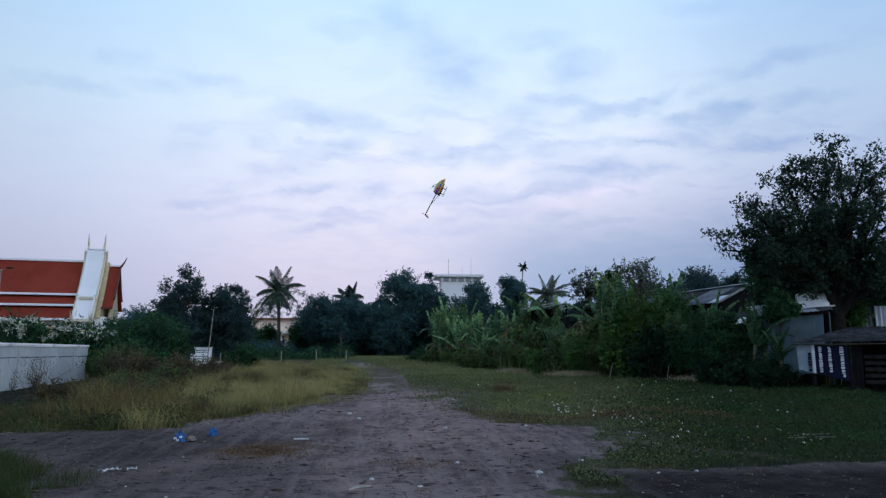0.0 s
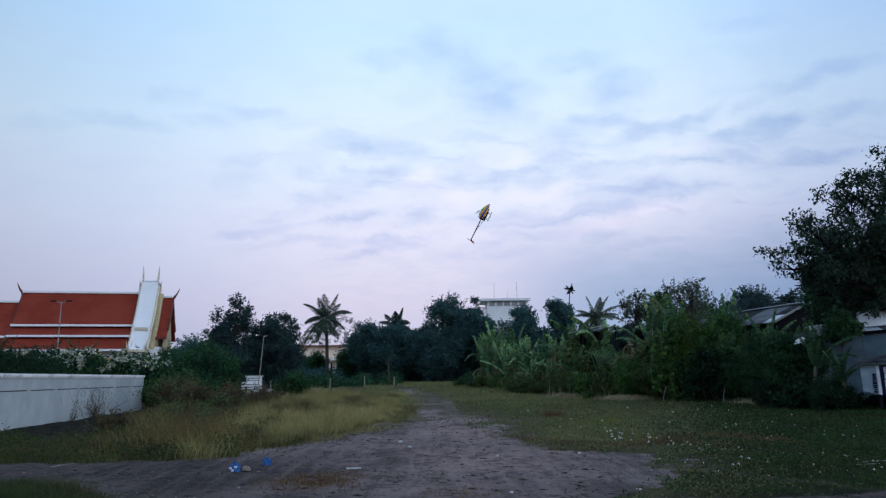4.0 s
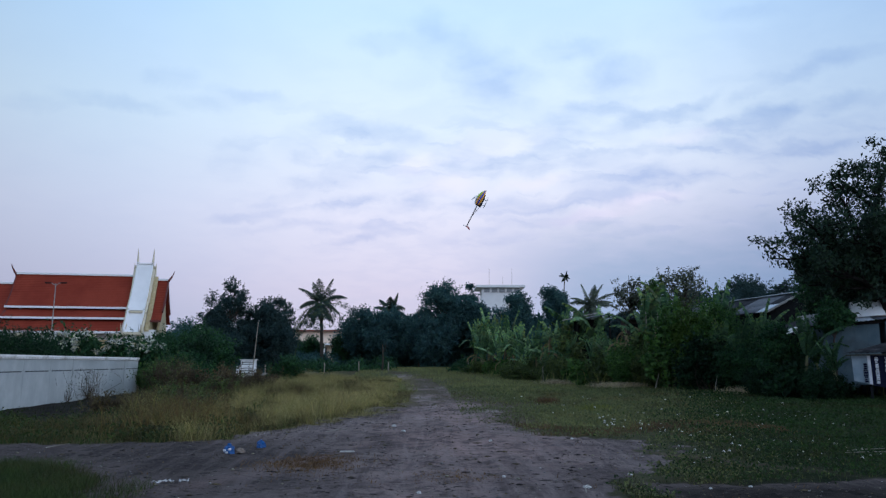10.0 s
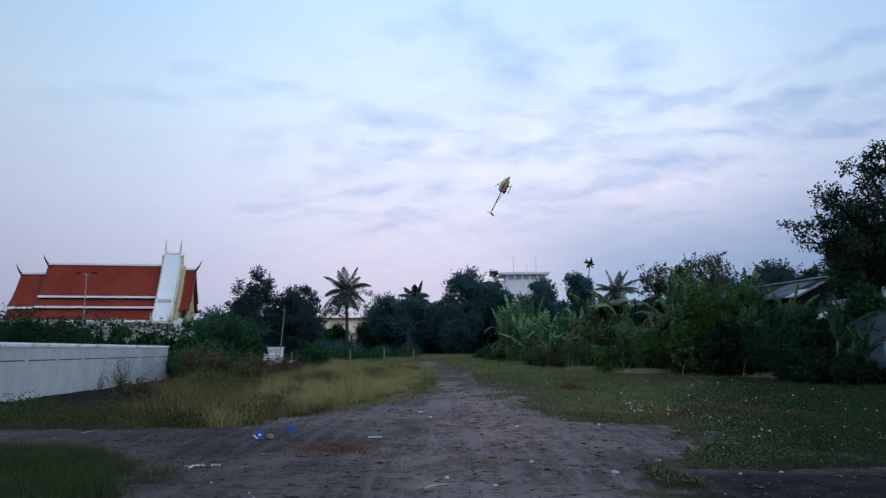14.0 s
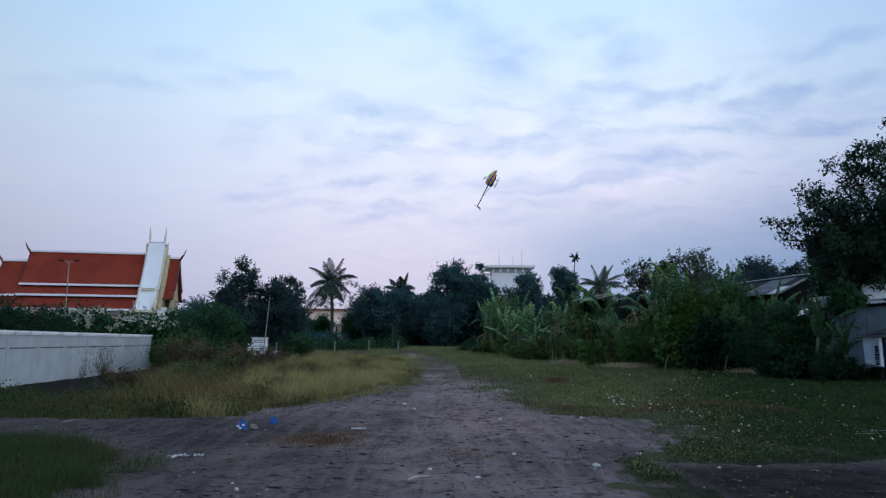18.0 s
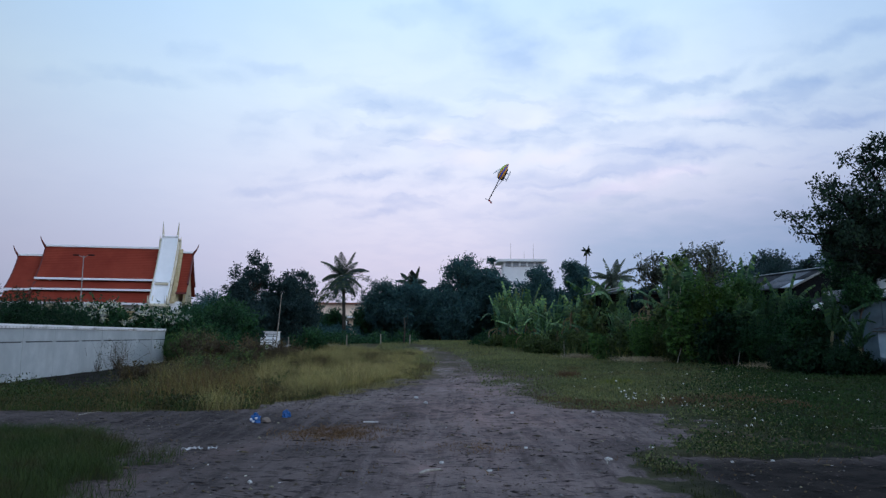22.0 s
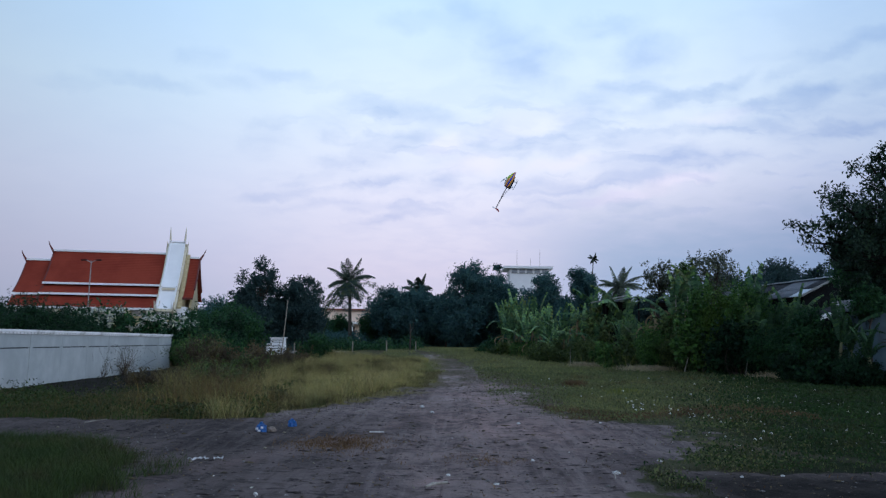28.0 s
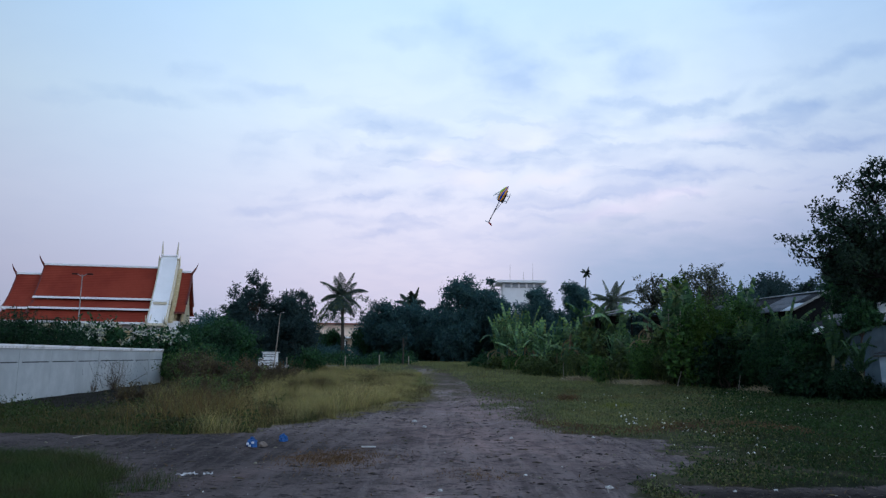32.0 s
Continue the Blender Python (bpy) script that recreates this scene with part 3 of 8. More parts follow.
def leaf_arrays(c, size, rng, aspect=0.45, droop=0.15, fold=0.12):
    """One folded leaf at each of the points c."""
    n = len(c)
    a = rng.normal(0, 1, (n, 3))
    a[:, 2] -= droop * 3
    a /= np.linalg.norm(a, axis=1)[:, None]
    b = np.cross(a, rng.normal(0, 1, (n, 3)))
    b /= np.linalg.norm(b, axis=1)[:, None] + 1e-9
    nn = np.cross(a, b)
    s = (size * rng.uniform(0.6, 1.35, n))[:, None]
    V = np.stack([c, c + a * s * 0.5 + b * s * aspect * 0.5 + nn * s * fold, c + a * s, c + a * s * 0.5 - b * s * aspect * 0.5 + nn * s * fold], 1)
    return V.reshape(-1, 3), np.arange(4 * n).reshape(n, 4)


def cloud(center, r, n, rng, shell=0.45):
    """n points in an ellipsoid, denser to the outside."""
    d = rng.normal(0, 1, (n, 3))
    d /= np.linalg.norm(d, axis=1)[:, None]
    return np.array(center) + d * np.array(r) * (rng.uniform(0, 1, n) ** shell)[:, None] * rng.uniform(0.8, 1.12, n)[:, None]


def far_rise(x, y):
    """The field climbs a little towards its far end."""
    s = np.clip((y - 46) / 36, 0, 1)
    side = np.clip((x + 20) / 11, 0, 1) * np.clip((14 - x) / 8, 0, 1)
    return 0.9 * s * s * (3 - 2 * s) * side * np.clip((190 - y) / 50, 0, 1)


def lumpy(x, y):
    """Ground height."""
    x, y = np.asarray(x, float), np.asarray(y, float)
    near = np.clip(1 - np.hypot(x, y - 15) / 70, 0, 1)
    z = 0.035 * np.sin(0.9 * x + 0.4 * y) * np.sin(0.5 * y - 0.3 * x) + 0.02 * np.sin(2.3 * x + 1.1) * np.sin(1.9 * y)
    rut = np.exp(-((x - mid_track(y) - 0.55) / 0.28) ** 2) + np.exp(-((x - mid_track(y) + 0.55) / 0.28) ** 2)
    for k in range(10):
        a, w = 2.399 * k, 7.0 + 1.3 * k
        z = z + 0.0032 * np.sin(w * (x * math.cos(a) + y * math.sin(a)) + 1.7 * k + 1.5 * np.sin(1.3 * x - 0.9 * y + k)) * (np.hypot(x, y) < 30)
    return near * (z - 0.035 * rut * ((y > 5) & (y < 60))) + far_rise(x, y)


def mid_track(y):
    return np.interp(y, [0, 8, 13, 18, 26, 37, 46, 54, 62, 72, 100], [0.1, 0.1, 0.3, 0.45, 0.5, 0.4, 0.0, -1.0, -2.3, -4.2, -8.5])


def gz(x, y):
    """Height of the foot of a plant, its roots sunk where the field climbs."""
    return float(lumpy(x, y) - far_rise(x, y))


# ---- ground ----
def ground_masks(x, y):
    """Bare soil, burnt soil with painted corner dimming, dry turf and wear, 0 to 1, at places on the field."""
    wob = 0.35 * np.sin(1.7 * x + 0.8 * y) * np.sin(1.3 * y - 0.9 * x + 1.0) + 0.2 * np.sin(4.1 * x - 2.7 * y)
    left = np.interp(y, [0, 8.0, 9.5, 11.4, 13.2, 14.2, 15.3, 17.2, 18.7, 21.6, 24.1, 29, 40, 50, 58, 66, 74, 90], [-3.6, -3.8, -4.3, -5.6, -14, -8.5, -4.5, -4.0, -3.4, -2.7, -1.9, -1.3, -1.5, -2.2, -3.3, -4.6, -6.2, -9.0])
    right = np.interp(y, [0, 8, 9.5, 10.6, 11.5, 13.2, 15.0, 15.7, 16.1, 17.5, 19.5, 24, 29, 40, 50, 58, 66, 74, 90], [2.3, 2.25, 2.2, 2.9, 3.7, 4.4, 4.6, 3.5, 2.8, 2.4, 2.3, 2.6, 2.8, 2.7, 1.8, 0.3, -1.2, -3.0, -6.0])
    rag = np.clip((y - 17) / 6, 0, 1)
    right = right + rag * (0.5 * np.sin(0.47 * y + 0.6) + 0.35 * np.sin(1.21 * y) + 0.25 * np.sin(2.9 * y + 1.0))
    left = left + rag * (0.35 * np.sin(0.61 * y + 2.0) + 0.25 * np.sin(1.7 * y))
    soft = np.interp(y, [0, 13, 17, 24, 40], [0.3, 0.6, 1.5, 2.8, 4.5])
    soft = np.where(x < 0, np.maximum(soft, 1.0), np.maximum(soft * np.interp(y, [17, 24], [1.0, 1.5]), 0.7))
    wide = np.interp(y, [0, 17, 22, 28, 36, 50, 70, 90], [1.0, 1.0, 0.90, 0.76, 0.64, 0.50, 0.42, 0.3])
    bare = np.clip(0.5 + (np.minimum(x - left, right - x) + wob * (0.6 + 0.5 * (x > 0)) + 0.22 * np.sin(5.3 * x + 3.1 * y + 2.0 * np.sin(2.3 * y)) + 0.16 * np.sin(9.1 * y - 6.7 * x)) / soft, 0, 1) * wide
    low = np.clip(0.5 + np.minimum(10.1 - y + 0.3 * np.sin(1.1 * x), x - 2.9) / 0.4, 0, 1)
    strip = np.clip(0.5 + np.minimum(x + 11, np.minimum(14.7 - y, y - 12.6)) / 0.8, 0, 1) * (x < -3) * 0.8
    bare = np.maximum(np.maximum(bare, low), strip)
    # light fall-off at both near corners, put into the soil colour
    left_corner_dim = np.clip(0.5 + np.minimum(-1.9 - x, 15.5 - y) / 3.0, 0, 1) * 0.5
    right_corner_dim = np.clip(0.5 + np.minimum(9.9 - y, x - 2.6) / 1.2, 0, 1) * 0.95
    far = np.clip(1 - y / 110, 0, 1)
    bare = bare * (far > 0)
    burnt_dim = np.clip(0.5 + np.minimum(np.minimum(-9.6 - x + 0.03 * (y - 20), x + 17), np.minimum(y - np.interp(x, [-16, -12.8, -11, -9.6], [22.5, 21.0, 19.5, 18.0]), 40 - y)) / 2.2, 0, 1) * 0.95
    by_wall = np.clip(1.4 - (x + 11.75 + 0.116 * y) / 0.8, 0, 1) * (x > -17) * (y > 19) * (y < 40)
    burnt_dim = np.maximum(np.maximum(np.maximum(burnt_dim, right_corner_dim), left_corner_dim), by_wall)
    dry = np.clip(0.5 + np.minimum(np.minimum(-0.5 - x - 0.02 * y, x + 10.5), np.minimum(y - 15, 62 - y)) / 1.6, 0, 1) * 0.9
    dry = np.maximum(dry, np.clip(0.5 - (np.abs(y - 0.0 - np.interp(x, [9, 12, 16, 20], [49, 45, 39, 35])) - 1.2), 0, 1) * 0.35 * (x > 8) * (x < 22) * (0.5 + 0.5 * np.sin(1.3 * x)))
    worn = np.exp(-((x - mid_track(y) - 0.5) / (1.3 + 0.045 * y)) ** 2) * np.clip((y - 7) / 6, 0, 1) * np.clip((85 - y) / 45, 0, 1) * (0.75 + 0.25 * np.sin(0.9 * y + 2 * np.sin(0.7 * x)))
    for ys, xs in (((9, 11, 13.5, 17, 22, 27), (-3.6, -2.5, -1.6, -1.1, -0.7, 0.0)), ((9, 13, 14.5, 17.5, 21, 26), (7, 4.2, 3.0, 1.9, 1.5, 1.0)), ((6, 9, 13, 18), (-0.8, -0.3, 0.2, 0.6))):
        worn = np.maximum(worn, 0.75 * np.exp(-((x - np.interp(y, ys, xs)) / 0.28) ** 2) * (y > 6) * (y < ys[-1] + 1) * (0.6 + 0.4 * np.sin(2.3 * y + x)))
    return np.clip(bare, 0, 1), burnt_dim, dry, np.clip(worn, 0, 1)


def axis(fine_lo, fine_hi, step, far_lo, far_hi):
    a = list(np.arange(fine_lo, fine_hi + step / 2, step))
    s, v = step, a[-1]
    while v < far_hi:
        s *= 1.07
        v += s
        a.append(v)
    s, v = step, a[0]
    while v > far_lo:
        s *= 1.07
        v -= s
        a.insert(0, v)
    return np.array(a)


def build_ground():
    xs, ys = axis(-9, 9, 0.12, -2500, 2500), axis(5, 22, 0.12, -1500, 3500)
    X, Y = np.meshgrid(xs, ys)
    x, y = X.ravel(), Y.ravel()
    bare, burnt_dim, dry, worn = ground_masks(x, y)
    rng = np.random.default_rng(5)
    z = lumpy(x, y)
    fine = (np.abs(x) < 12) & (y > 3) & (y < 28)
    z = z + fine * rng.normal(0, 1, len(x)) * (0.004 + 0.003 * bare)
    nx, ny = len(xs), len(ys)
    i, j = np.meshgrid(np.arange(nx - 1), np.arange(ny - 1))
    q = (j * nx + i).ravel()
    me = mesh_of("ground", np.stack([x, y, z], 1), np.stack([q, q + 1, q + nx + 1, q + nx], 1))
    # right-hand turf: ranker growth and painted dimness in one mask
    lush_dim = np.clip((x - 0.28 * y) / 2.5, 0, 1) * (y > 5) * (y < 60)
    sand = np.zeros(len(x))
    for px, py, hx, hy, amount in ((-2.6, 63, 1.2, 3.2, 1.0), (0.8, 47, 0.55, 2.2, 0.9), (1.4, 40, 0.6, 1.7, 0.9), (-0.5, 34.8, 0.55, 2.0, 0.8), (-0.2, 31, 0.5, 1.6, 0.5), (2.0, 24, 0.45, 1.3, 1.0), (1.2, 24.6, 0.3, 0.7, 0.6),
                                   (1.0, 18.6, 0.3, 0.35, 0.7), (-1.6, 20.2, 0.3, 0.3, 0.8), (-0.3, 22, 0.5, 1.2, 0.5), (0.2, 27, 0.4, 1.8, 0.5)):
        sand = np.maximum(sand, amount * np.clip(1.3 - np.hypot((x - px) / hx, (y - py) / hy), 0, 1))
    for key, vals in (("bare", bare), ("burnt_dim", burnt_dim), ("dry", dry), ("worn", worn), ("lush_dim", lush_dim), ("sand", sand)):
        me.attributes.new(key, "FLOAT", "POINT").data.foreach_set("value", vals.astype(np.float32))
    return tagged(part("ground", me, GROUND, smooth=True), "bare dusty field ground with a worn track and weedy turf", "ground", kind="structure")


build_ground()


# ---- boundary wall ----
def wall_x(y):
    return -11.75 - 0.116 * y


def build_wall():
    y0, y1 = 2.67, 40.43
    lean = math.degrees(math.atan(0.116))
    w = thing("boundary_wall", pose(wall_x(y0), y0, 0, 0, 0, lean), "long white plastered boundary wall with a moulded cap and dirt stains", "wall", kind="structure")
    L = (y1 - y0) / math.cos(radians(lean))
    n = 16
    step = L / n
    lower = bpy.data.meshes.new("panel")
    bm = box(-0.09, 0.09, 0.004, step - 0.004, -0.25, 1.262, 0.006)
    bm.to_mesh(lower)
    bm.free()
    upper = bpy.data.meshes.new("upper_panel")
    bm = box(-0.10, 0.10, 0.004, step - 0.004, 1.30, 1.74, 0.006)
    bm.to_mesh(upper)
    bm.free()
    groove = bpy.data.meshes.new("groove_strip")
    bm = box(-0.07, 0.07, 0.13, step - 0.13, 1.24, 1.30)
    bm.to_mesh(groove)
    bm.free()
    joint = bpy.data.meshes.new("joint_block")
    bm = box(-0.088, 0.088, -0.13, 0.13, 1.24, 1.30)
    bm.to_mesh(joint)
    bm.free()
    capm = bpy.data.meshes.new("cap")
    bm = box(-0.17, 0.17, 0.003, step - 0.003, 1.80, 1.88, 0.015)
    box(-0.12, 0.12, 0.003, step - 0.003, 1.74, 1.80, 0.0, bm)
    k = 10
    for i in range(k):
        a = (i + 0.25) * step / k
        box(-0.155, -0.118, a, a + step / k * 0.5, 1.745, 1.80, 0.0, bm)
        box(0.118, 0.155, a, a + step / k * 0.5, 1.745, 1.80, 0.0, bm)
    bm.to_mesh(capm)
    bm.free()
    post = bpy.data.meshes.new("pilaster")
    bm = box(-0.115, 0.115, -0.10, 0.10, -0.25, 1.75, 0.01)
    bm.to_mesh(post)
    bm.free()
    for i in range(n):
        at = Matrix.Translation((0, i * step, 0))
        part("panel", lower, PLASTER, w, m=at)
        part("upper_panel", upper, PLASTER, w, m=at)
        part("groove_strip", groove, GROOVE, w, m=at)
        part("joint_block", joint, PLASTER, w, m=at)
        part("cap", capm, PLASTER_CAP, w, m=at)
        if i % 3 == 0:
            part("pilaster", post, PLASTER, w, m=at)
    return w


build_wall()


# ---- temple hall ----
def extruded(profile, u0, u1, thick):
    """A sheet that follows the (v, z) profile, from u0 to u1."""
    bm = bmesh.new()
    P = np.array(profile, float)
    d = np.gradient(P, axis=0)
    nrm = np.stack([-d[:, 1], d[:, 0]], 1)
    nrm /= np.linalg.norm(nrm, axis=1)[:, None]
    Q = P - nrm * thick * np.sign(nrm[:, 1:2] + 1e-9)
    rows = []
    for u in (u0, u1):
        rows.append(([bm.verts.new((u, v, z)) for v, z in P], [bm.verts.new((u, v, z)) for v, z in Q]))
    (a, b), (c, e) = rows
    n = len(P)
    for i in range(n - 1):
        bm.faces.new((a[i], a[i + 1], c[i + 1], c[i]))
        bm.faces.new((b[i], e[i], e[i + 1], b[i + 1]))
        bm.faces.new((a[i], b[i], b[i + 1], a[i + 1]))
        bm.faces.new((c[i], c[i + 1], e[i + 1], e[i]))
    bm.faces.new((a[0], c[0], e[0], b[0]))
    bm.faces.new((a[-1], b[-1], e[-1], c[-1]))
    return bm


def sag(v0, z0, v1, z1, dip, n=7):
    """A concave slope."""
    return [(v0 + (v1 - v0) * f, z0 + (z1 - z0) * f - dip * math.sin(math.pi * f)) for f in (i / (n - 1) for i in range(n))]


def horn(tip, side, tall=1.6):
    """A slender curved roof-end finial; side is the way that it leans."""
    pts = []
    for i in range(9):
        f = i / 8
        pts.append((np.array([tip[0] + side * (0.35 * math.sin(f * 2.2) + 0.35 * f * f), tip[1], tip[2] + tall * f]), 0.13 * (1 - f) ** 0.8 + 0.012))
    return tube_mesh("finial", [pts], 6)


def build_temple():
    yaw = 10.0
    T = thing("temple_hall", pose(-31.5, 80, -0.3, 0, 0, yaw), "white Thai temple hall with tiered red tiled roofs and horned finials", "temple")

    def tier(u0, u1, ridge, slabs, tile, band=WHITE):
        for s in (-1, 1):
            for v0, z0, v1, z1, dip in slabs:
                part("roof_slab", extruded([(s * v, z) for v, z in sag(v0, z0, v1, z1, dip)], u0, u1, 0.14), tile, T)
                bm = box(u0 - 0.05, u1 + 0.05, min(s * v1, s * (v1 + 0.14)), max(s * v1, s * (v1 + 0.14)), z1 - 0.17, z1 + 0.05, 0.02)
                part("eave_board", bm, band, T, "white painted eave board")
        part("ridge_cap", box(u0, u1, -0.16, 0.16, ridge - 0.06, ridge + 0.16, 0.04), WHITE, T)

    tier(-13.9, -1.85, 11.5, [(0, 11.5, 2.3, 7.8, 0.30), (2.1, 7.5, 3.2, 6.62, 0.06), (3.0, 6.3, 4.3, 5.1, 0.10)], TILES)
    tier(-16.6, -13.92, 10.4, [(0, 10.4, 3.05, 6.55, 0.42), (2.95, 6.3, 4.2, 5.1, 0.1)], TILES)
    tier(0.72, 1.75, 11.1, [(0, 11.1, 2.75, 6.4, 0.42)], TILES, DARK_RED)
    # the raised white bay
    for s in (-1, 1):
        part("white_slope", extruded([(s * v, z) for v, z in sag(0, 13.0, 3.0, 7.5, 0.50, 10)], -1.5, -0.05, 0.18), WHITE, T, "smooth white painted roof bay")
        part("white_slope", extruded([(s * v, z) for v, z in sag(3.0, 7.25, 4.5, 5.0, 0.12, 6)], -1.5, -0.05, 0.18), WHITE, T, "smooth white painted roof bay")
        part("cream_band", box(-1.5, -0.05, min(s * 2.95, s * 3.2), max(s * 2.95, s * 3.2), 7.2, 7.42, 0.03), CREAM, T)
        part("cream_band", box(-1.6, 0.05, min(s * 4.45, s * 4.7), max(s * 4.45, s * 4.7), 4.8, 5.1, 0.03), CREAM, T)
        for u, col in ((-1.55, WHITE), (0.0, WHITE), (-1.74, CREAM), (0.20, CREAM)):
            lift = 0.16 if col is WHITE else -0.25
            part("bargeboard", extruded([(s * v, z + lift) for v, z in sag(0, 13.0, 3.0, 7.5, 0.50, 10)], u - 0.09, u + 0.09, 0.30), col, T, "raised curved bargeboard")
            part("bargeboard", extruded([(s * v, z + lift) for v, z in sag(3.0, 7.4, 4.6, 5.05, 0.12, 6)], u - 0.09, u + 0.09, 0.30), col, T)
            tip = [(np.array([u, s * (4.5 + 0.5 * f), 5.1 + 0.25 * f + 0.6 * f * f]), 0.12 * (1 - f) + 0.015) for f in (0, 0.3, 0.6, 0.85, 1.0)]
            part("eave_finial", tube_mesh("eave_finial", [tip], 6), col, T)
    for u, z, side, tall in ((-1.55, 12.9, -0.10, 1.8), (0.02, 12.9, 0.12, 1.8), (-1.85, 11.4, -0.08, 1.6), (0.34, 11.4, 0.1, 1.6)):
        part("finial", horn((u, 0, z), side, tall), CREAM, T, "slender cream horn finial", True)
    for u, z, side in ((-13.9, 11.35, -1), (-16.6, 10.25, -1), (1.78, 10.95, 1)):
        part("finial", horn((u, 0, z), side * 1.0, 1.25), DARK_RED, T, "dark curved horn finial", True)
        for s in (-1, 1):
            prof = [(s * v, zz + 0.1) for v, zz in (sag(0, z + 0.05, 3.1, z - 3.8, 0.42) if u < -16 else sag(0, z + 0.05, 2.3, z - 3.6, 0.3))]
            part("bargeboard", extruded(prof, u - 0.07, u + 0.07, 0.28), DARK_RED, T, "dark red edge board")
            if side < 0:
                part("bargeboard", extruded([(s * v, zz) for v, zz in sag(2.2, z - 3.9, 3.9, z - 5.4, 0.1)], u - 0.12, u + 0.12, 0.28), DARK_RED, T)
    # gable walls under the white bay and at the ends
    for u, top, half, thick in ((0.02, 12.5, 4.2, 0.1), (-1.5, 12.5, 4.2, 0.1), (0.46, 11.5, 3.3, 0.24), (1.4, 10.6, 2.2, 0.1), (-16.4, 9.9, 3.2, 0.1)):
        bm = bmesh.new()
        prof = [(-half, 5.2)] + [(-v, z) for v, z in reversed(sag(0.05, top, half, 5.4, 0.5, 6))] + [(v, z) for v, z in sag(0.05, top, half, 5.4, 0.5, 6)] + [(half, 5.2)]
        for du in (-thick, thick):
            bm.faces.new([bm.verts.new((u + du, v, z)) for v, z in prof])
        vs = list(bm.verts)
        k = len(prof)
        for i in range(k):
            j = (i + 1) % k
            bm.faces.new((vs[i], vs[j], vs[k + j], vs[k + i]))
        part("pediment", bm, GILT, T, "cream and gold stucco pediment")
    # body: walls, plinth, columns, windows
    part("wall", box(-16.2, 1.2, -3.2, 3.2, 0.9, 5.4, 0.02), WHITE, T, "white rendered wall")
    part("porch_wall", box(-1.5, 0.0, -4.1, 4.1, 0.9, 5.2, 0.02), WHITE, T)
    part("plinth", box(-17.2, 2.6, -4.9, 4.9, 0, 0.9, 0.05), CONCRETE, T)
    col = bpy.data.meshes.new("column")
    bm = box(-0.22, 0.22, -0.22, 0.22, 0.9, 4.9, 0.05)
    box(-0.32, 0.32, -0.32, 0.32, 4.55, 4.9, 0.04, bm)
    box(-0.32, 0.32, -0.32, 0.32, 0.9, 1.2, 0.04, bm)
    bm.to_mesh(col)
    bm.free()
    for u in np.arange(-16.4, 2.4, 2.35):
        for s in (-1, 1):
            part("column", col, CREAM, T, m=Matrix.Translation((float(u), s * 4.0, 0)))
    win = bpy.data.meshes.new("window")
    bm = box(-0.55, 0.55, -0.08, 0.08, 1.9, 3.9, 0.02)
    box(-0.7, 0.7, -0.12, 0.12, 1.75, 1.9, 0.0, bm)
    box(-0.7, 0.7, -0.12, 0.12, 3.9, 4.3, 0.0, bm)
    bm.to_mesh(win)
    bm.free()
    for u in np.arange(-15.2, -3, 2.35):
        part("window", win, GILT, T, m=Matrix.Translation((float(u), -3.25, 0)))


build_temple()


def build_lamp_post(x, y, h):
    L = thing("street_lamp", pose(x, y, 0), "tall pale lamp post with two short arms", "street lamp")
    part("pole", tube_mesh("pole", [[(np.array([0, 0, 0.0]), 0.07), (np.array([0, 0, h]), 0.04)]], 8), CONCRETE, L)
    for s in (-1, 1):
        a = part("arm", tube_mesh("arm", [[(np.array([0, 0, h - 0.2]), 0.035), (np.array([s * 0.4, 0, h + 0.02]), 0.03), (np.array([s * 0.75, 0, h + 0.05]), 0.03)]], 6), CONCRETE, L)
        part("lamp_head", box(s * 0.75 - 0.28, s * 0.75 + 0.28, -0.12, 0.12, h, h + 0.12, 0.03), WOOD, a)


build_lamp_post(-36.9, 70, 9.3)


# ---- plants ----
def sprigs(c, R, rng, count, length, each, up=0.6):
    """Leaf places along thin shoots that stick out of a clump."""
    d = rng.normal(0, 1, (count, 3))
    d[:, 2] = np.abs(d[:, 2]) * 0.8 + 0.1
    d /= np.linalg.norm(d, axis=1)[:, None]
    st = np.asarray(c) + d * np.asarray(R) * 0.8
    g = d + np.array([0, 0, up])
    g /= np.linalg.norm(g, axis=1)[:, None]
    f = rng.uniform(0, 1, (count, each, 1))
    ln = (length * rng.uniform(0.4, 1.3, count))[:, None, None]
    p = st[:, None, :] + g[:, None, :] * f * ln + rng.normal(0, 0.05 * length, (count, each, 3)) * (1.3 - f)
    return p.reshape(-1, 3)


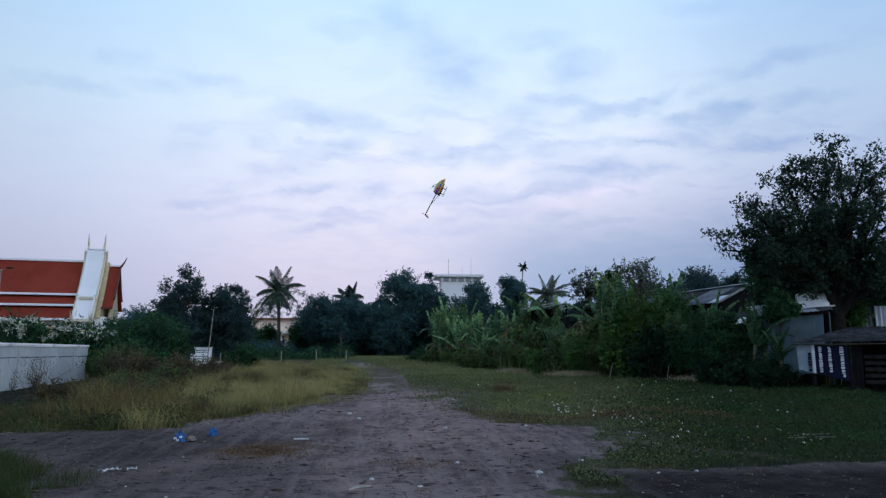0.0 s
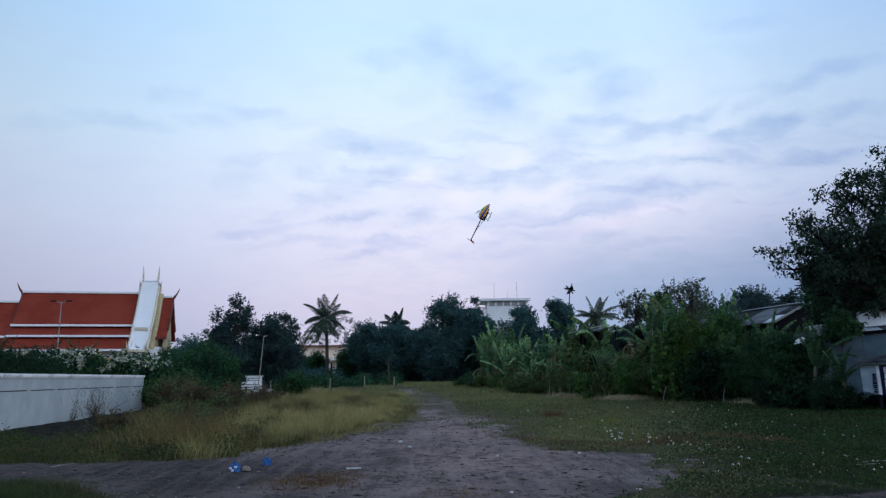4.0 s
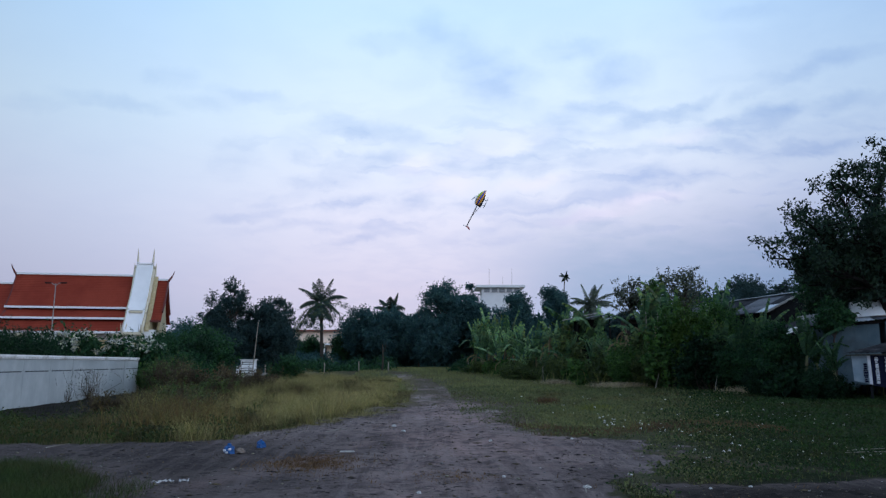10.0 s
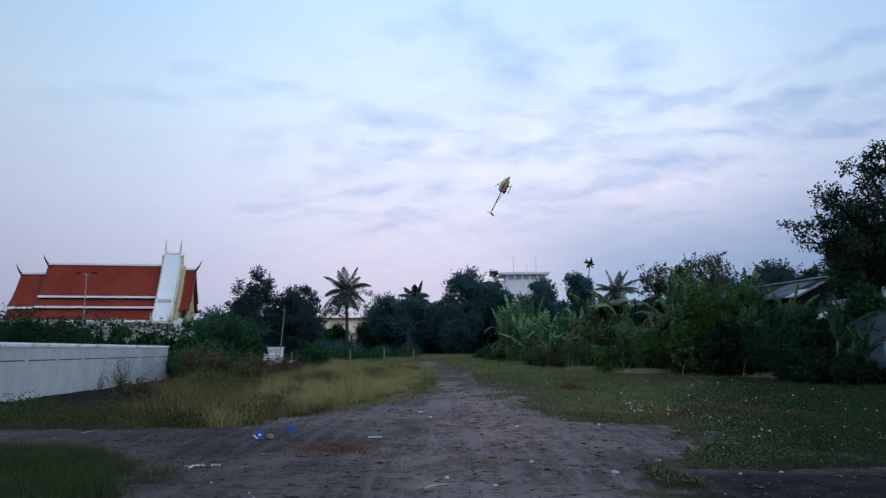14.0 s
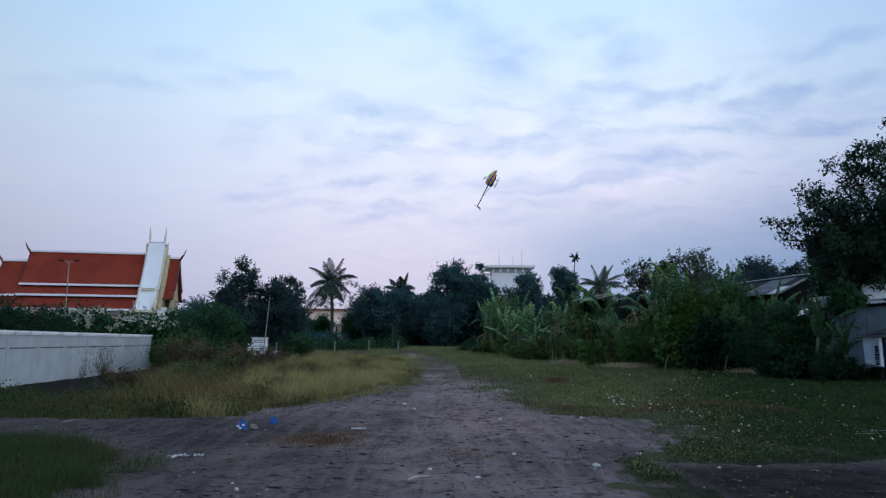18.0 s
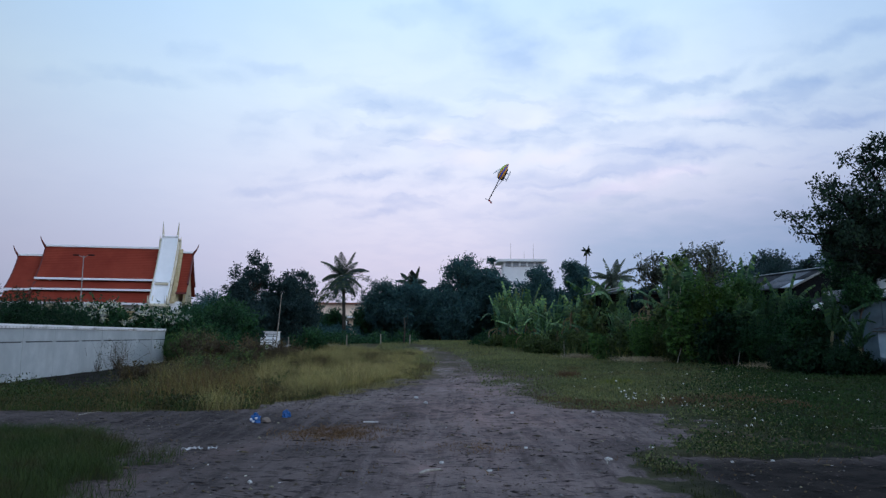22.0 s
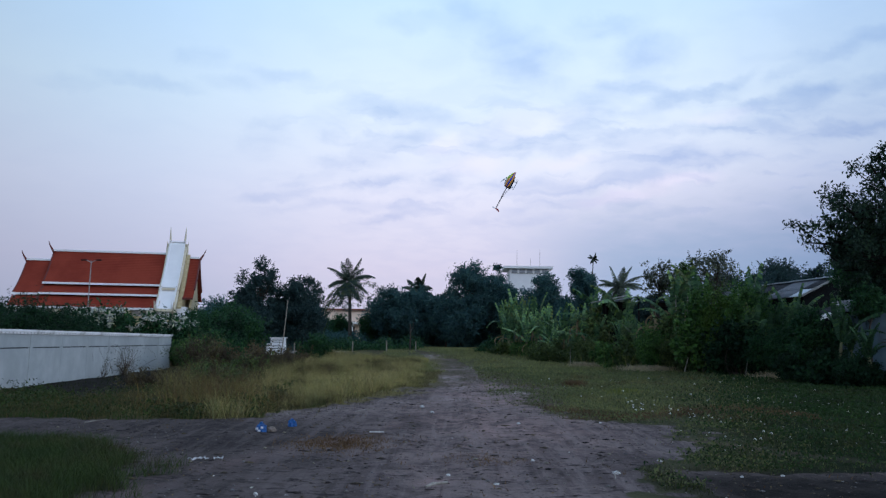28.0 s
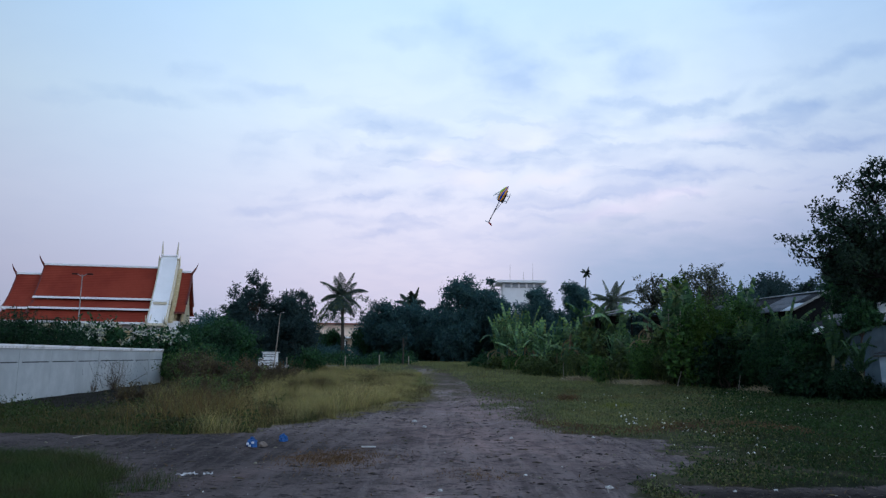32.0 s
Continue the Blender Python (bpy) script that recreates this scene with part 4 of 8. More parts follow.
def tree(name, x, y, h, spread, crown_lo, leaves, leaf, seed, mat, label, clumps=26, trunk_r=0.22, clump_r=0.22, category="tree", lean=0.0, deep=1.0, bark=None, top=1.0, twigs=True):
    """Tapered trunk with limbs to clumps of leaves; crown_lo is where the crown begins."""
    leaves = int(leaves * 1.5)
    rng = np.random.default_rng(seed)
    T = thing(name, pose(x, y, gz(x, y) - 0.05), label, category)
    cz, rz = (h + crown_lo) / 2, (h - crown_lo) / 2
    cen = []
    for i in range(clumps):
        d = rng.normal(0, 1, 3)
        d /= np.linalg.norm(d)
        r = rng.uniform(0.35, 1.0) ** 0.6
        p = np.array([d[0] * spread * r * (1 - clump_r), d[1] * spread * deep * r * (1 - clump_r), cz + d[2] * rz * r * (1 - clump_r * 0.8) * top])
        p[0] += lean * (p[2] / h)
        cen.append(p)
    paths = []
    fork = np.array([lean * 0.35, 0, crown_lo * 0.9 + 0.1 * h])
    paths.append(bend((0, 0, 0), fork, trunk_r, trunk_r * 0.7, rng, 7, 0.03))
    lead = np.array([lean * 0.8 + rng.normal(0, 0.2), 0, h * 0.86])
    paths.append(bend(fork, lead, trunk_r * 0.7, trunk_r * 0.12, rng, 7, 0.04))
    for c in cen:
        f = rng.uniform(0.0, 0.6)
        st = fork + (lead - fork) * f
        paths.append(bend(st, c, trunk_r * 0.42 * (1 - 0.5 * f), trunk_r * 0.07, rng, 6, 0.07, 0.05))
    pts = []
    wts = rng.uniform(0.5, 1.6, clumps)
    wts /= wts.sum()
    for c, w in zip(cen, wts):
        R = spread * clump_r * rng.uniform(0.75, 1.45)
        k = max(8, int(leaves * w))
        sub = cloud(c, (R, R, R * 0.8), max(3, k // 40), rng, 0.5)
        if twigs:
            for q in sub[::3]:
                paths.append([(c, trunk_r * 0.06), ((c + q) / 2 + rng.normal(0, 0.04 * R, 3), trunk_r * 0.045), (q, trunk_r * 0.02)])
        pick = sub[rng.integers(0, len(sub), k)]
        pts.append(pick + rng.normal(0, R * 0.22, (k, 3)))
        pts.append(sprigs(c, (R, R, R * 0.8), rng, max(3, k // 60), R * 0.55, 9))
    part("trunk", tube_mesh("trunk", paths, 5), bark or BARK, T, smooth=True)
    part("crown", mesh_of("crown", *leaf_arrays(np.concatenate(pts), leaf, rng)), mat, T)
    return T


def shrub(name, x, y, w, d, h, leaves, leaf, seed, mat, label, category="shrub", stems=9, lumps=9, group="", extra=None):
    """Stems from one foot with leaves from the ground up."""
    leaves, leaf = int(leaves * 1.4), leaf * 1.12
    rng = np.random.default_rng(seed)
    T = thing(name, pose(x, y, gz(x, y) - 0.03), label, category, group)
    pts, paths = [], []
    for i in range(lumps):
        a = rng.uniform(0, TAU)
        r = rng.uniform(0.1, 0.8)
        hh = h * rng.uniform(0.74, 1.08) * (1 - 0.30 * r * r)
        c = np.array([math.cos(a) * r * w, math.sin(a) * r * d, hh * rng.uniform(0.42, 0.62)])
        R = np.array([w * rng.uniform(0.28, 0.46), d * rng.uniform(0.28, 0.46), max(hh - c[2], 0.2)])
        k = leaves // lumps
        sub = cloud(c, R, max(6, k // 22), rng, 0.5)
        sub[:, 2] = np.abs(sub[:, 2])
        pick = sub[rng.integers(0, len(sub), k)] + rng.normal(0, min(w, h) * 0.055, (k, 3))
        pick[:, 2] = np.abs(pick[:, 2]) + 0.02
        pts.append(pick)
        pts.append(sprigs(c, R, rng, max(4, k // 55), 0.22 * h + 0.15, 11, 0.9))
        for s in range(max(1, stems // lumps)):
            paths.append(bend((rng.normal(0, 0.12 * w), rng.normal(0, 0.12 * d), 0), c + rng.normal(0, 0.2, 3) * R + np.array([0, 0, R[2] * 0.5]), 0.035 * h / 3, 0.008, rng, 5, 0.08))
    part("branchwork", tube_mesh("branchwork", paths, 4), TWIG_DRY if extra else BARK, T)
    P = np.concatenate(pts)
    part("foliage", mesh_of("foliage", *leaf_arrays(P, leaf, rng, 0.42)), mat, T)
    return T


def frond_arrays(length, rng, az, rise, droop, leaflets=34, leaf=0.55, keel=0.5, thin=0.05):
    """One feather-shaped palm frond from the origin: rachis tube and leaflets."""
    n = 12
    pts, d = [], np.array([math.cos(az) * math.cos(rise), math.sin(az) * math.cos(rise), math.sin(rise)])
    p = np.zeros(3)
    for i in range(n):
        pts.append(p.copy())
        p = p + d * length / n
        d = d + np.array([0, 0, -droop / n])
        d /= np.linalg.norm(d)
    pts = np.array(pts)
    V, Fc = tubes([[(q, 0.035 * (1 - i / n) + 0.008) for i, q in enumerate(pts)]], 4)
    side = np.array([-math.sin(az), math.cos(az), 0])
    LV, LF = [], []
    for i in range(leaflets):
        f = 0.12 + 0.88 * i / (leaflets - 1)
        q = np.array([np.interp(f * (n - 1), np.arange(n), pts[:, k]) for k in range(3)])
        fw = pts[min(int(f * (n - 1)) + 1, n - 1)] - pts[min(int(f * (n - 1)), n - 2)]
        fw = fw / (np.linalg.norm(fw) + 1e-9)
        ll = leaf * (math.sin(math.pi * min(f * 0.85 + 0.12, 1)) * 0.9 + 0.15) * rng.uniform(0.85, 1.1)
        for s in (-1, 1):
            out = side * s * 0.85 + fw * 0.5 + np.array([0, 0, -keel + rng.normal(0, 0.12)])
            out /= np.linalg.norm(out)
            wd = fw * thin
            m = q + out * ll * 0.5 + np.array([0, 0, -0.02])
            t = q + out * ll + np.array([0, 0, -0.22 * ll])
            b = len(LV)
            LV += [q - wd * 0.6, q + wd * 0.6, m + wd, t, m - wd]
            LF += [(b, b + 1, b + 2, b + 4), (b + 4, b + 2, b + 3, b + 3)]
    LV = np.array(LV)
    quads = [f for f in LF if f[2] != f[3]]
    tris = [(f[0], f[1], f[2]) for f in LF if f[2] == f[3]]
    bm_faces = [tuple(int(v) for v in q) for q in Fc] + [tuple(v + len(V) for v in q) for q in quads] + [tuple(v + len(V) for v in q) for q in tris]
    return np.concatenate([V, LV]), bm_faces


def palm(name, x, y, h, r, fronds, seed, label, trunk_r=0.22, mat=None, leaf=0.6, wild=1.0, thick=0.05):
    rng = np.random.default_rng(seed)
    T = thing(name, pose(x, y, gz(x, y) - 0.05), label, "palm tree")
    lean = rng.normal(0, 0.03, 2) * h
    tp = np.array([lean[0], lean[1], h])
    path = []
    for i in range(14):
        f = i / 13
        path.append((np.array([lean[0] * f * f, lean[1] * f * f, h * f]), trunk_r * (1.25 - 0.45 * f) * (1.05 if i % 2 else 0.97) + (0.12 * trunk_r if i == 0 else 0)))
    part("trunk", tube_mesh("trunk", [path], 9), BARK, T, smooth=True)
    for i in range(fronds):
        f = i / fronds
        rise = radians(74 - 118 * f ** 1.1 + rng.normal(0, 7))
        V, Fc = frond_arrays(r * rng.uniform(0.9, 1.1) * (0.92 + 0.12 * math.sin(math.pi * f) - 0.2 * f), rng, i * 2.399 + rng.normal(0, 0.15), rise, (0.9 + 0.9 * f) * wild, 44, leaf, thin=thick)
        me = bpy.data.meshes.new("frond")
        me.from_pydata((V + tp).tolist(), [], Fc)
        part("frond", me, mat or LEAF_PALM, T)
    return T


def banana_leaf(length, width, droop, seed, split=0.5, out=1.0):
    """A long arching blade with a midrib and torn edges, from the origin along +x."""
    rng = np.random.default_rng(seed)
    n = 22
    p, d = np.zeros(3), np.array([0.24 * out, 0, 0.97])
    pts = []
    for i in range(n + 1):
        pts.append(p.copy())
        p = p + d * length / n
        d = d + np.array([0.035 * out, 0, -droop / n * (0.25 + 1.9 * (i / n) ** 1.5)])
        d /= np.linalg.norm(d)
    V, Fc = tubes([[(q, 0.03 * (1 - i / (n + 1)) + 0.006) for i, q in enumerate(pts)]], 4)
    V, Fc = V.tolist(), [tuple(int(k) for k in q) for q in Fc]
    for s in (-1, 1):
        hang = rng.uniform(0.2, 0.75)
        for i in range(2, n):
            f0, f1 = (i - 1) / (n - 1), i / (n - 1)
            w0 = width * 0.5 * math.sin(math.pi * min(0.08 + 0.9 * f0, 1)) ** 0.6
            w1 = width * 0.5 * math.sin(math.pi * min(0.08 + 0.9 * f1, 1)) ** 0.6
            if rng.uniform() < split:
                hang = float(np.clip(hang + rng.normal(0, 0.45), 0.05, 1.25))
            gap = rng.uniform(0, 0.55)
            a, b = pts[i], pts[i + 1] if i + 1 <= n else pts[i]
            k = len(V)
            oa = np.array([0.1, s * w0 * (1 - 0.35 * hang), -w0 * hang])
            ob_ = np.array([0.1, s * w1 * (1 - 0.35 * hang), -w1 * hang])
            b2 = a + (b - a) * (1 - gap)
            V += [a.tolist(), b.tolist(), (b2 + ob_).tolist(), (a + oa).tolist()]
            Fc.append((k, k + 1, k + 2, k + 3))
    me = bpy.data.meshes.new("leaf")
    me.from_pydata(V, [], Fc)
    return me


BLADES = [banana_leaf(L, w, dr, 20 + i) for i, (L, w, dr) in enumerate(((2.9, 0.52, 0.3), (3.1, 0.56, 0.9), (2.7, 0.52, 2.2), (3.3, 0.56, 0.55)))]
BLADES += [banana_leaf(L, w, dr, 50 + i, 0.8) for i, (L, w, dr) in enumerate(((2.6, 0.42, 1.3), (2.9, 0.46, 2.6), (3.0, 0.40, 0.5)))]
BLADES += [banana_leaf(L, w, dr, 80 + i, 0.4, out) for i, (L, w, dr, out) in enumerate(((2.9, 0.62, 0.10, 0.35), (3.2, 0.66, 0.25, 0.5), (2.6, 0.60, 0.35, 0.25)))]
BLADES_DARK = [b.copy() for b in BLADES]
for b, d in zip(BLADES, BLADES_DARK):
    b.materials.append(LEAF_BANANA)
    d.materials.append(LEAF_BANANA_DARK)
BLADES_SHADE = [b.copy() for b in BLADES]
for b in BLADES_SHADE:
    b.materials.clear()
    b.materials.append(LEAF_BANANA_SHADE)


def banana(x, y, h, seed, s=1.0, label="clump-forming banana plant with tall torn arching leaves", dark=False, upright=0.55):
    rng = np.random.default_rng(seed)
    h = h * float(rng.uniform(0.78, 1.08))
    T = thing("banana_plant", pose(x, y, gz(x, y) - 0.03), label, "banana plant", "banana plants along the field edge")
    st = h * 0.44
    lean = rng.normal(0, 0.25, 2)
    stem = tube_mesh("stem", [[(np.array([lean[0] * f, lean[1] * f, st * f]), 0.13 * s * (1 - 0.5 * f)) for f in (0, 0.25, 0.5, 0.75, 1.0)]], 8)
    part("stem", stem, STEM_GREEN, T, smooth=True)
    k = int(rng.integers(8, 13))
    for i in range(k):
        sc = s * rng.uniform(0.6, 1.15) * h / 5.2
        straight = rng.uniform() < upright
        part("leaf", (BLADES_SHADE if dark == "deep" else BLADES_DARK if dark else BLADES)[int(rng.integers(7, 10) if straight else rng.integers(0, 7))], LEAF_BANANA, T,
             m=pose(lean[0], lean[1], st * rng.uniform(0.9, 1.0), 0, rng.uniform(-13, 8) if straight else rng.uniform(-16, 28), i * 137.5 + rng.uniform(-25, 25)) @ Matrix.Scale(sc, 4))
    for i in range(0 if dark else int(rng.integers(1, 4))):
        part("dead_leaf", DEAD_BLADE, LEAF_TAN, T, "dry brown hanging leaf", m=pose(lean[0], lean[1], st * rng.uniform(0.8, 0.95), 0, rng.uniform(70, 100), rng.uniform(0, 360)) @ Matrix.Scale(0.6 * h / 5.2, 4))
    return T


DEAD_BLADE = banana_leaf(2.6, 0.34, 2.6, 31, 0.8)
DEAD_BLADE.materials.append(LEAF_TAN)
STEM_GREEN = material("banana_stem", (0.10, 0.12, 0.055), (0.17, 0.17, 0.09), 5, 0.7, 0.15, 20, stain=(0.10, 0.075, 0.045), stain_scale=2)


# ---- trees and shrubs behind and along the field ----
D, G = "dense dark-leaved broadleaf tree with dusk haze in its leaf colour", "small broadleaf tree with open leafy crown"
tree("broadleaf_tree", -22.0, 78, 10.8, 3.5, 2.4, 10500, 0.25, 1, LEAF_BLUE, "slender broadleaf tree with an open upright crown", clumps=46, trunk_r=0.16, clump_r=0.22)
tree("broadleaf_tree", -17.9, 79, 10.0, 3.1, 1.6, 9500, 0.25, 2, LEAF_BLUE, "slender broadleaf tree with an open upright crown", clumps=44, trunk_r=0.15, clump_r=0.22)
tree("broadleaf_tree", -17.0, 77, 7.6, 3.3, 0.4, 11000, 0.28, 3, LEAF_BLUE, D, clumps=26, trunk_r=0.16, clump_r=0.35)
tree("broadleaf_tree", -22.0, 76, 7.0, 4.0, 0.3, 13000, 0.28, 4, LEAF_BLUE, D, clumps=28, trunk_r=0.16, clump_r=0.35)
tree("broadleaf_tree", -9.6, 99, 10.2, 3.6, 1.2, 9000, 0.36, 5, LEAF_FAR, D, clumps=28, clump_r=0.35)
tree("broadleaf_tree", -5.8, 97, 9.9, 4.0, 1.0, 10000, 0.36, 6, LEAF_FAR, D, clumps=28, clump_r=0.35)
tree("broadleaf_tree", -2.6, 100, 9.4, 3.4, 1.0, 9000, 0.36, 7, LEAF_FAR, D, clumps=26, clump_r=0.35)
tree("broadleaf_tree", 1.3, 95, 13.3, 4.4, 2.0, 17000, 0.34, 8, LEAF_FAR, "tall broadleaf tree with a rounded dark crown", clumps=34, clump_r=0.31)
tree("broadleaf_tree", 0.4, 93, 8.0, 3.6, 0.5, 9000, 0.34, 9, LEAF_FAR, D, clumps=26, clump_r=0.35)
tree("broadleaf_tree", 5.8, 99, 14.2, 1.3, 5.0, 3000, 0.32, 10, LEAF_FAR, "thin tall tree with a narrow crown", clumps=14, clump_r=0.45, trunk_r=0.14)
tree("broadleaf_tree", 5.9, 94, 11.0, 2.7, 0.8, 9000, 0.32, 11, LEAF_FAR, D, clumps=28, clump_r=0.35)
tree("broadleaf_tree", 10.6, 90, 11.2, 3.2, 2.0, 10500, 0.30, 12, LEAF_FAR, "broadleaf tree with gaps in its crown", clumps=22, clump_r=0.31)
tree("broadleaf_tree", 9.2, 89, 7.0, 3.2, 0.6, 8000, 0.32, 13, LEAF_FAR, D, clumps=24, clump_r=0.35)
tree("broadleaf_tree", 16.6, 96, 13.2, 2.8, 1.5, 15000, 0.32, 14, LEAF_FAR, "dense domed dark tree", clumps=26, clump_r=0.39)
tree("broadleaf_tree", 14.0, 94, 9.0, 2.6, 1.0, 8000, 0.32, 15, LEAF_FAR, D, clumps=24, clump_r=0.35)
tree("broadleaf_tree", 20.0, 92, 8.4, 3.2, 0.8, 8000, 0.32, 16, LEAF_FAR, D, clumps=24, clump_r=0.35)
tree("broadleaf_tree", 17.4, 62, 10.8, 1.9, 5.0, 850, 0.26, 17, LEAF_GREY, "thin tree with sparse small grey-green leaves", clumps=22, clump_r=0.35, trunk_r=0.12)
tree("broadleaf_tree", 19.2, 61, 10.0, 1.5, 3.0, 4000, 0.22, 18, LEAF_MID, G, clumps=18, clump_r=0.39, trunk_r=0.13)
tree("broadleaf_tree", 22.6, 63, 10.7, 3.0, 5.0, 1300, 0.25, 19, LEAF_GREY, "spreading tree with sparse small grey-green leaves", clumps=34, clump_r=0.31, trunk_r=0.14)
tree("broadleaf_tree", 38.0, 84, 14.0, 4.6, 2.0, 13000, 0.34, 20, LEAF_BLUE, "broad dark tree behind the houses", clumps=28, clump_r=0.35)
tree("broadleaf_tree", 35.5, 82, 11.4, 4.2, 1.0, 9000, 0.34, 21, LEAF_BLUE, D, clumps=24, clump_r=0.35)
tree("broadleaf_tree", 45.5, 84, 13.2, 4.6, 1.0, 9000, 0.34, 22, LEAF_BLUE, D, clumps=24, clump_r=0.35)
tree("broadleaf_tree", 28.0, 78, 8.8, 3.8, 1.0, 15000, 0.30, 23, LEAF_BLUE, D, clumps=24, clump_r=0.35)
tree("conifer", 33.2, 80, 12.0, 0.7, 3.0, 2200, 0.22, 24, LEAF_BLUE, "small dark pointed conifer", clumps=16, clump_r=0.50, trunk_r=0.1)
tree("broadleaf_tree", -38.5, 110, 8.6, 4.2, 1.0, 7000, 0.4, 25, LEAF_FAR, D, clumps=20, clump_r=0.39)
tree("broadleaf_tree", -33.5, 112, 7.6, 4.0, 1.0, 7000, 0.4, 26, LEAF_FAR, D, clumps=20, clump_r=0.39)

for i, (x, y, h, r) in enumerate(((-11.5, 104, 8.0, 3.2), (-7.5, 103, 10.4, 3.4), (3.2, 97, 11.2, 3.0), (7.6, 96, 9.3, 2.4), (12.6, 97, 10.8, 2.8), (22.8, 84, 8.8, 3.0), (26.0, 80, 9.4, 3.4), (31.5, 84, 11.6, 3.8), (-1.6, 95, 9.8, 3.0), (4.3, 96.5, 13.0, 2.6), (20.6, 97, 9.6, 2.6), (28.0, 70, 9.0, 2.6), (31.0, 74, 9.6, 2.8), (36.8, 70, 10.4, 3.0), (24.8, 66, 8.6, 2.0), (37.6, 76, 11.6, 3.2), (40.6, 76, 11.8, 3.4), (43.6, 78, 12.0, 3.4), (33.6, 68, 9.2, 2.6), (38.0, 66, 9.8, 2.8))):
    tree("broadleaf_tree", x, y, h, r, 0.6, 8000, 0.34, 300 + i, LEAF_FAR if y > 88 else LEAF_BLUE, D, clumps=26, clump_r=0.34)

# the large tree over the sheds
def large_tree(x, y):
    """Short thick trunk, vase of long limbs, three orders of boughs, leaves in tufts at the tips."""
    rng = np.random.default_rng(31)
    T = thing("large_tree", pose(x, y, gz(x, y) - 0.05), "large spreading tree with dark limbs and sky showing between leaf tufts", "tree")
    limbs, boughs, tips = [], [], []
    fork = np.array([0.0, 0.0, 3.6])
    part("trunk", tube_mesh("trunk", [[(np.array([0.05, 0, -0.1]), 0.52), (np.array([0, 0, 0.5]), 0.42), (np.array([-0.05, 0.05, 2.0]), 0.38), (np.array([-0.02, 0, 3.0]), 0.40), (np.array([0, 0, 4.2]), 0.30)]], 12), BARK_DARK, T, smooth=True)
    ends = [(-6.2, 0.6, 7.0), (-5.3, -1.4, 8.6), (-4.2, 1.8, 9.6), (-3.2, -0.6, 10.9), (-1.9, 1.2, 11.8), (-0.6, -1.8, 11.6), (0.6, 0.8, 12.2), (1.9, -0.8, 12.0), (2.9, 2.0, 11.9), (4.2, -1.2, 11.3), (5.2, 1.2, 10.2), (6.2, 0.0, 8.6),
            (-4.6, -1.6, 6.0), (-3.0, 2.6, 6.8), (-2.2, -2.2, 7.8), (6.0, -1.6, 6.6), (0.2, 3.2, 9.4), (-1.0, -3.0, 8.8), (3.0, -2.6, 8.8), (-3.6, 0.2, 8.0),
            (-3.8, 1.2, 5.6), (1.6, 0.8, 5.6), (3.6, 0.6, 5.6), (5.4, 0.2, 5.4), (2.4, -1.6, 6.8), (-2.4, 0.8, 6.4)]
    for e in ends:
        e = np.array((e[0] * 0.84, e[1], 3.6 + (e[2] - 3.6) * 0.90))
        st = fork + np.array([0, 0, rng.uniform(-0.5, 0.7)])
        path = bend(st, e, rng.uniform(0.15, 0.24), 0.03, rng, 9, 0.05, 0.10)
        limbs.append(path)
        L = np.linalg.norm(e - st)
        for k in range(12):
            i = int(np.clip(2.6 + k * 0.5 + rng.uniform(-0.4, 0.4), 2, 8))
            p, r = path[i]
            d = (e - st) / L + rng.normal(0, 0.75, 3) + np.array([0, 0, 0.25])
            d[2] = max(d[2], -0.15)
            d /= np.linalg.norm(d)
            q = p + d * rng.uniform(0.7, 1.7) * (1.0 if i < 8 else 0.6)
            bp = bend(p, q, r * 0.5 + 0.012, 0.012, rng, 5, 0.09)
            boughs.append(bp)
            for j in range(5):
                p2 = bp[int(rng.integers(1, 5))][0]
                d2 = d + rng.normal(0, 0.8, 3) + np.array([0, 0, 0.2])
                q2 = p2 + d2 / np.linalg.norm(d2) * rng.uniform(0.3, 0.75)
                boughs.append([(p2, 0.012), ((p2 + q2) / 2 + rng.normal(0, 0.03, 3), 0.009), (q2, 0.005)])
                tips.append((q2, 0.16))
            tips.append((q, 0.20))
    for path in limbs:
        part("limb", tube_mesh("limb", [path], 7), BARK_DARK, T, smooth=True)
    part("branchwork", tube_mesh("branchwork", boughs, 4), BARK_DARK, T)
    pts = np.concatenate([q + rng.normal(0, r, (int(rng.integers(8, 20) if q[0] > -0.5 and q[2] > 6.5 else rng.integers(14, 34)), 3)) * np.array([1, 1, 0.7]) for q, r in tips])
    part("crown", mesh_of("crown", *leaf_arrays(pts, 0.185, rng, 0.5)), LEAF_BIG, T)
    return T


large_tree(21.75, 33.2)
tree("broadleaf_tree", 26.6, 39.0, 7.0, 4.2, 1.6, 24000, 0.2, 32, LEAF_DARK, "low dense tree under the large crown", clumps=40, trunk_r=0.2, clump_r=0.24)
tree("broadleaf_tree", 26.7, 46.5, 8.0, 2.3, 0.8, 9000, 0.24, 35, LEAF_DARK, "dense dark tree before the timber house", clumps=26, trunk_r=0.16, clump_r=0.34)
tree("broadleaf_tree", 24.0, 40.5, 8.6, 3.6, 4.6, 14000, 0.18, 36, LEAF_DARK, "dark tree whose crown joins the large one", clumps=36, trunk_r=0.18, clump_r=0.22)
tree("broadleaf_tree", 31.0, 38.5, 6.4, 4.0, 1.0, 14000, 0.24, 33, LEAF_DARK, "low dense tree under the large crown", clumps=36, trunk_r=0.2, clump_r=0.26)
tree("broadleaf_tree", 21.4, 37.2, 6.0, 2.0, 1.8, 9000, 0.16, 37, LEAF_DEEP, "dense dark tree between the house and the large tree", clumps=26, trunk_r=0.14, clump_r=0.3)
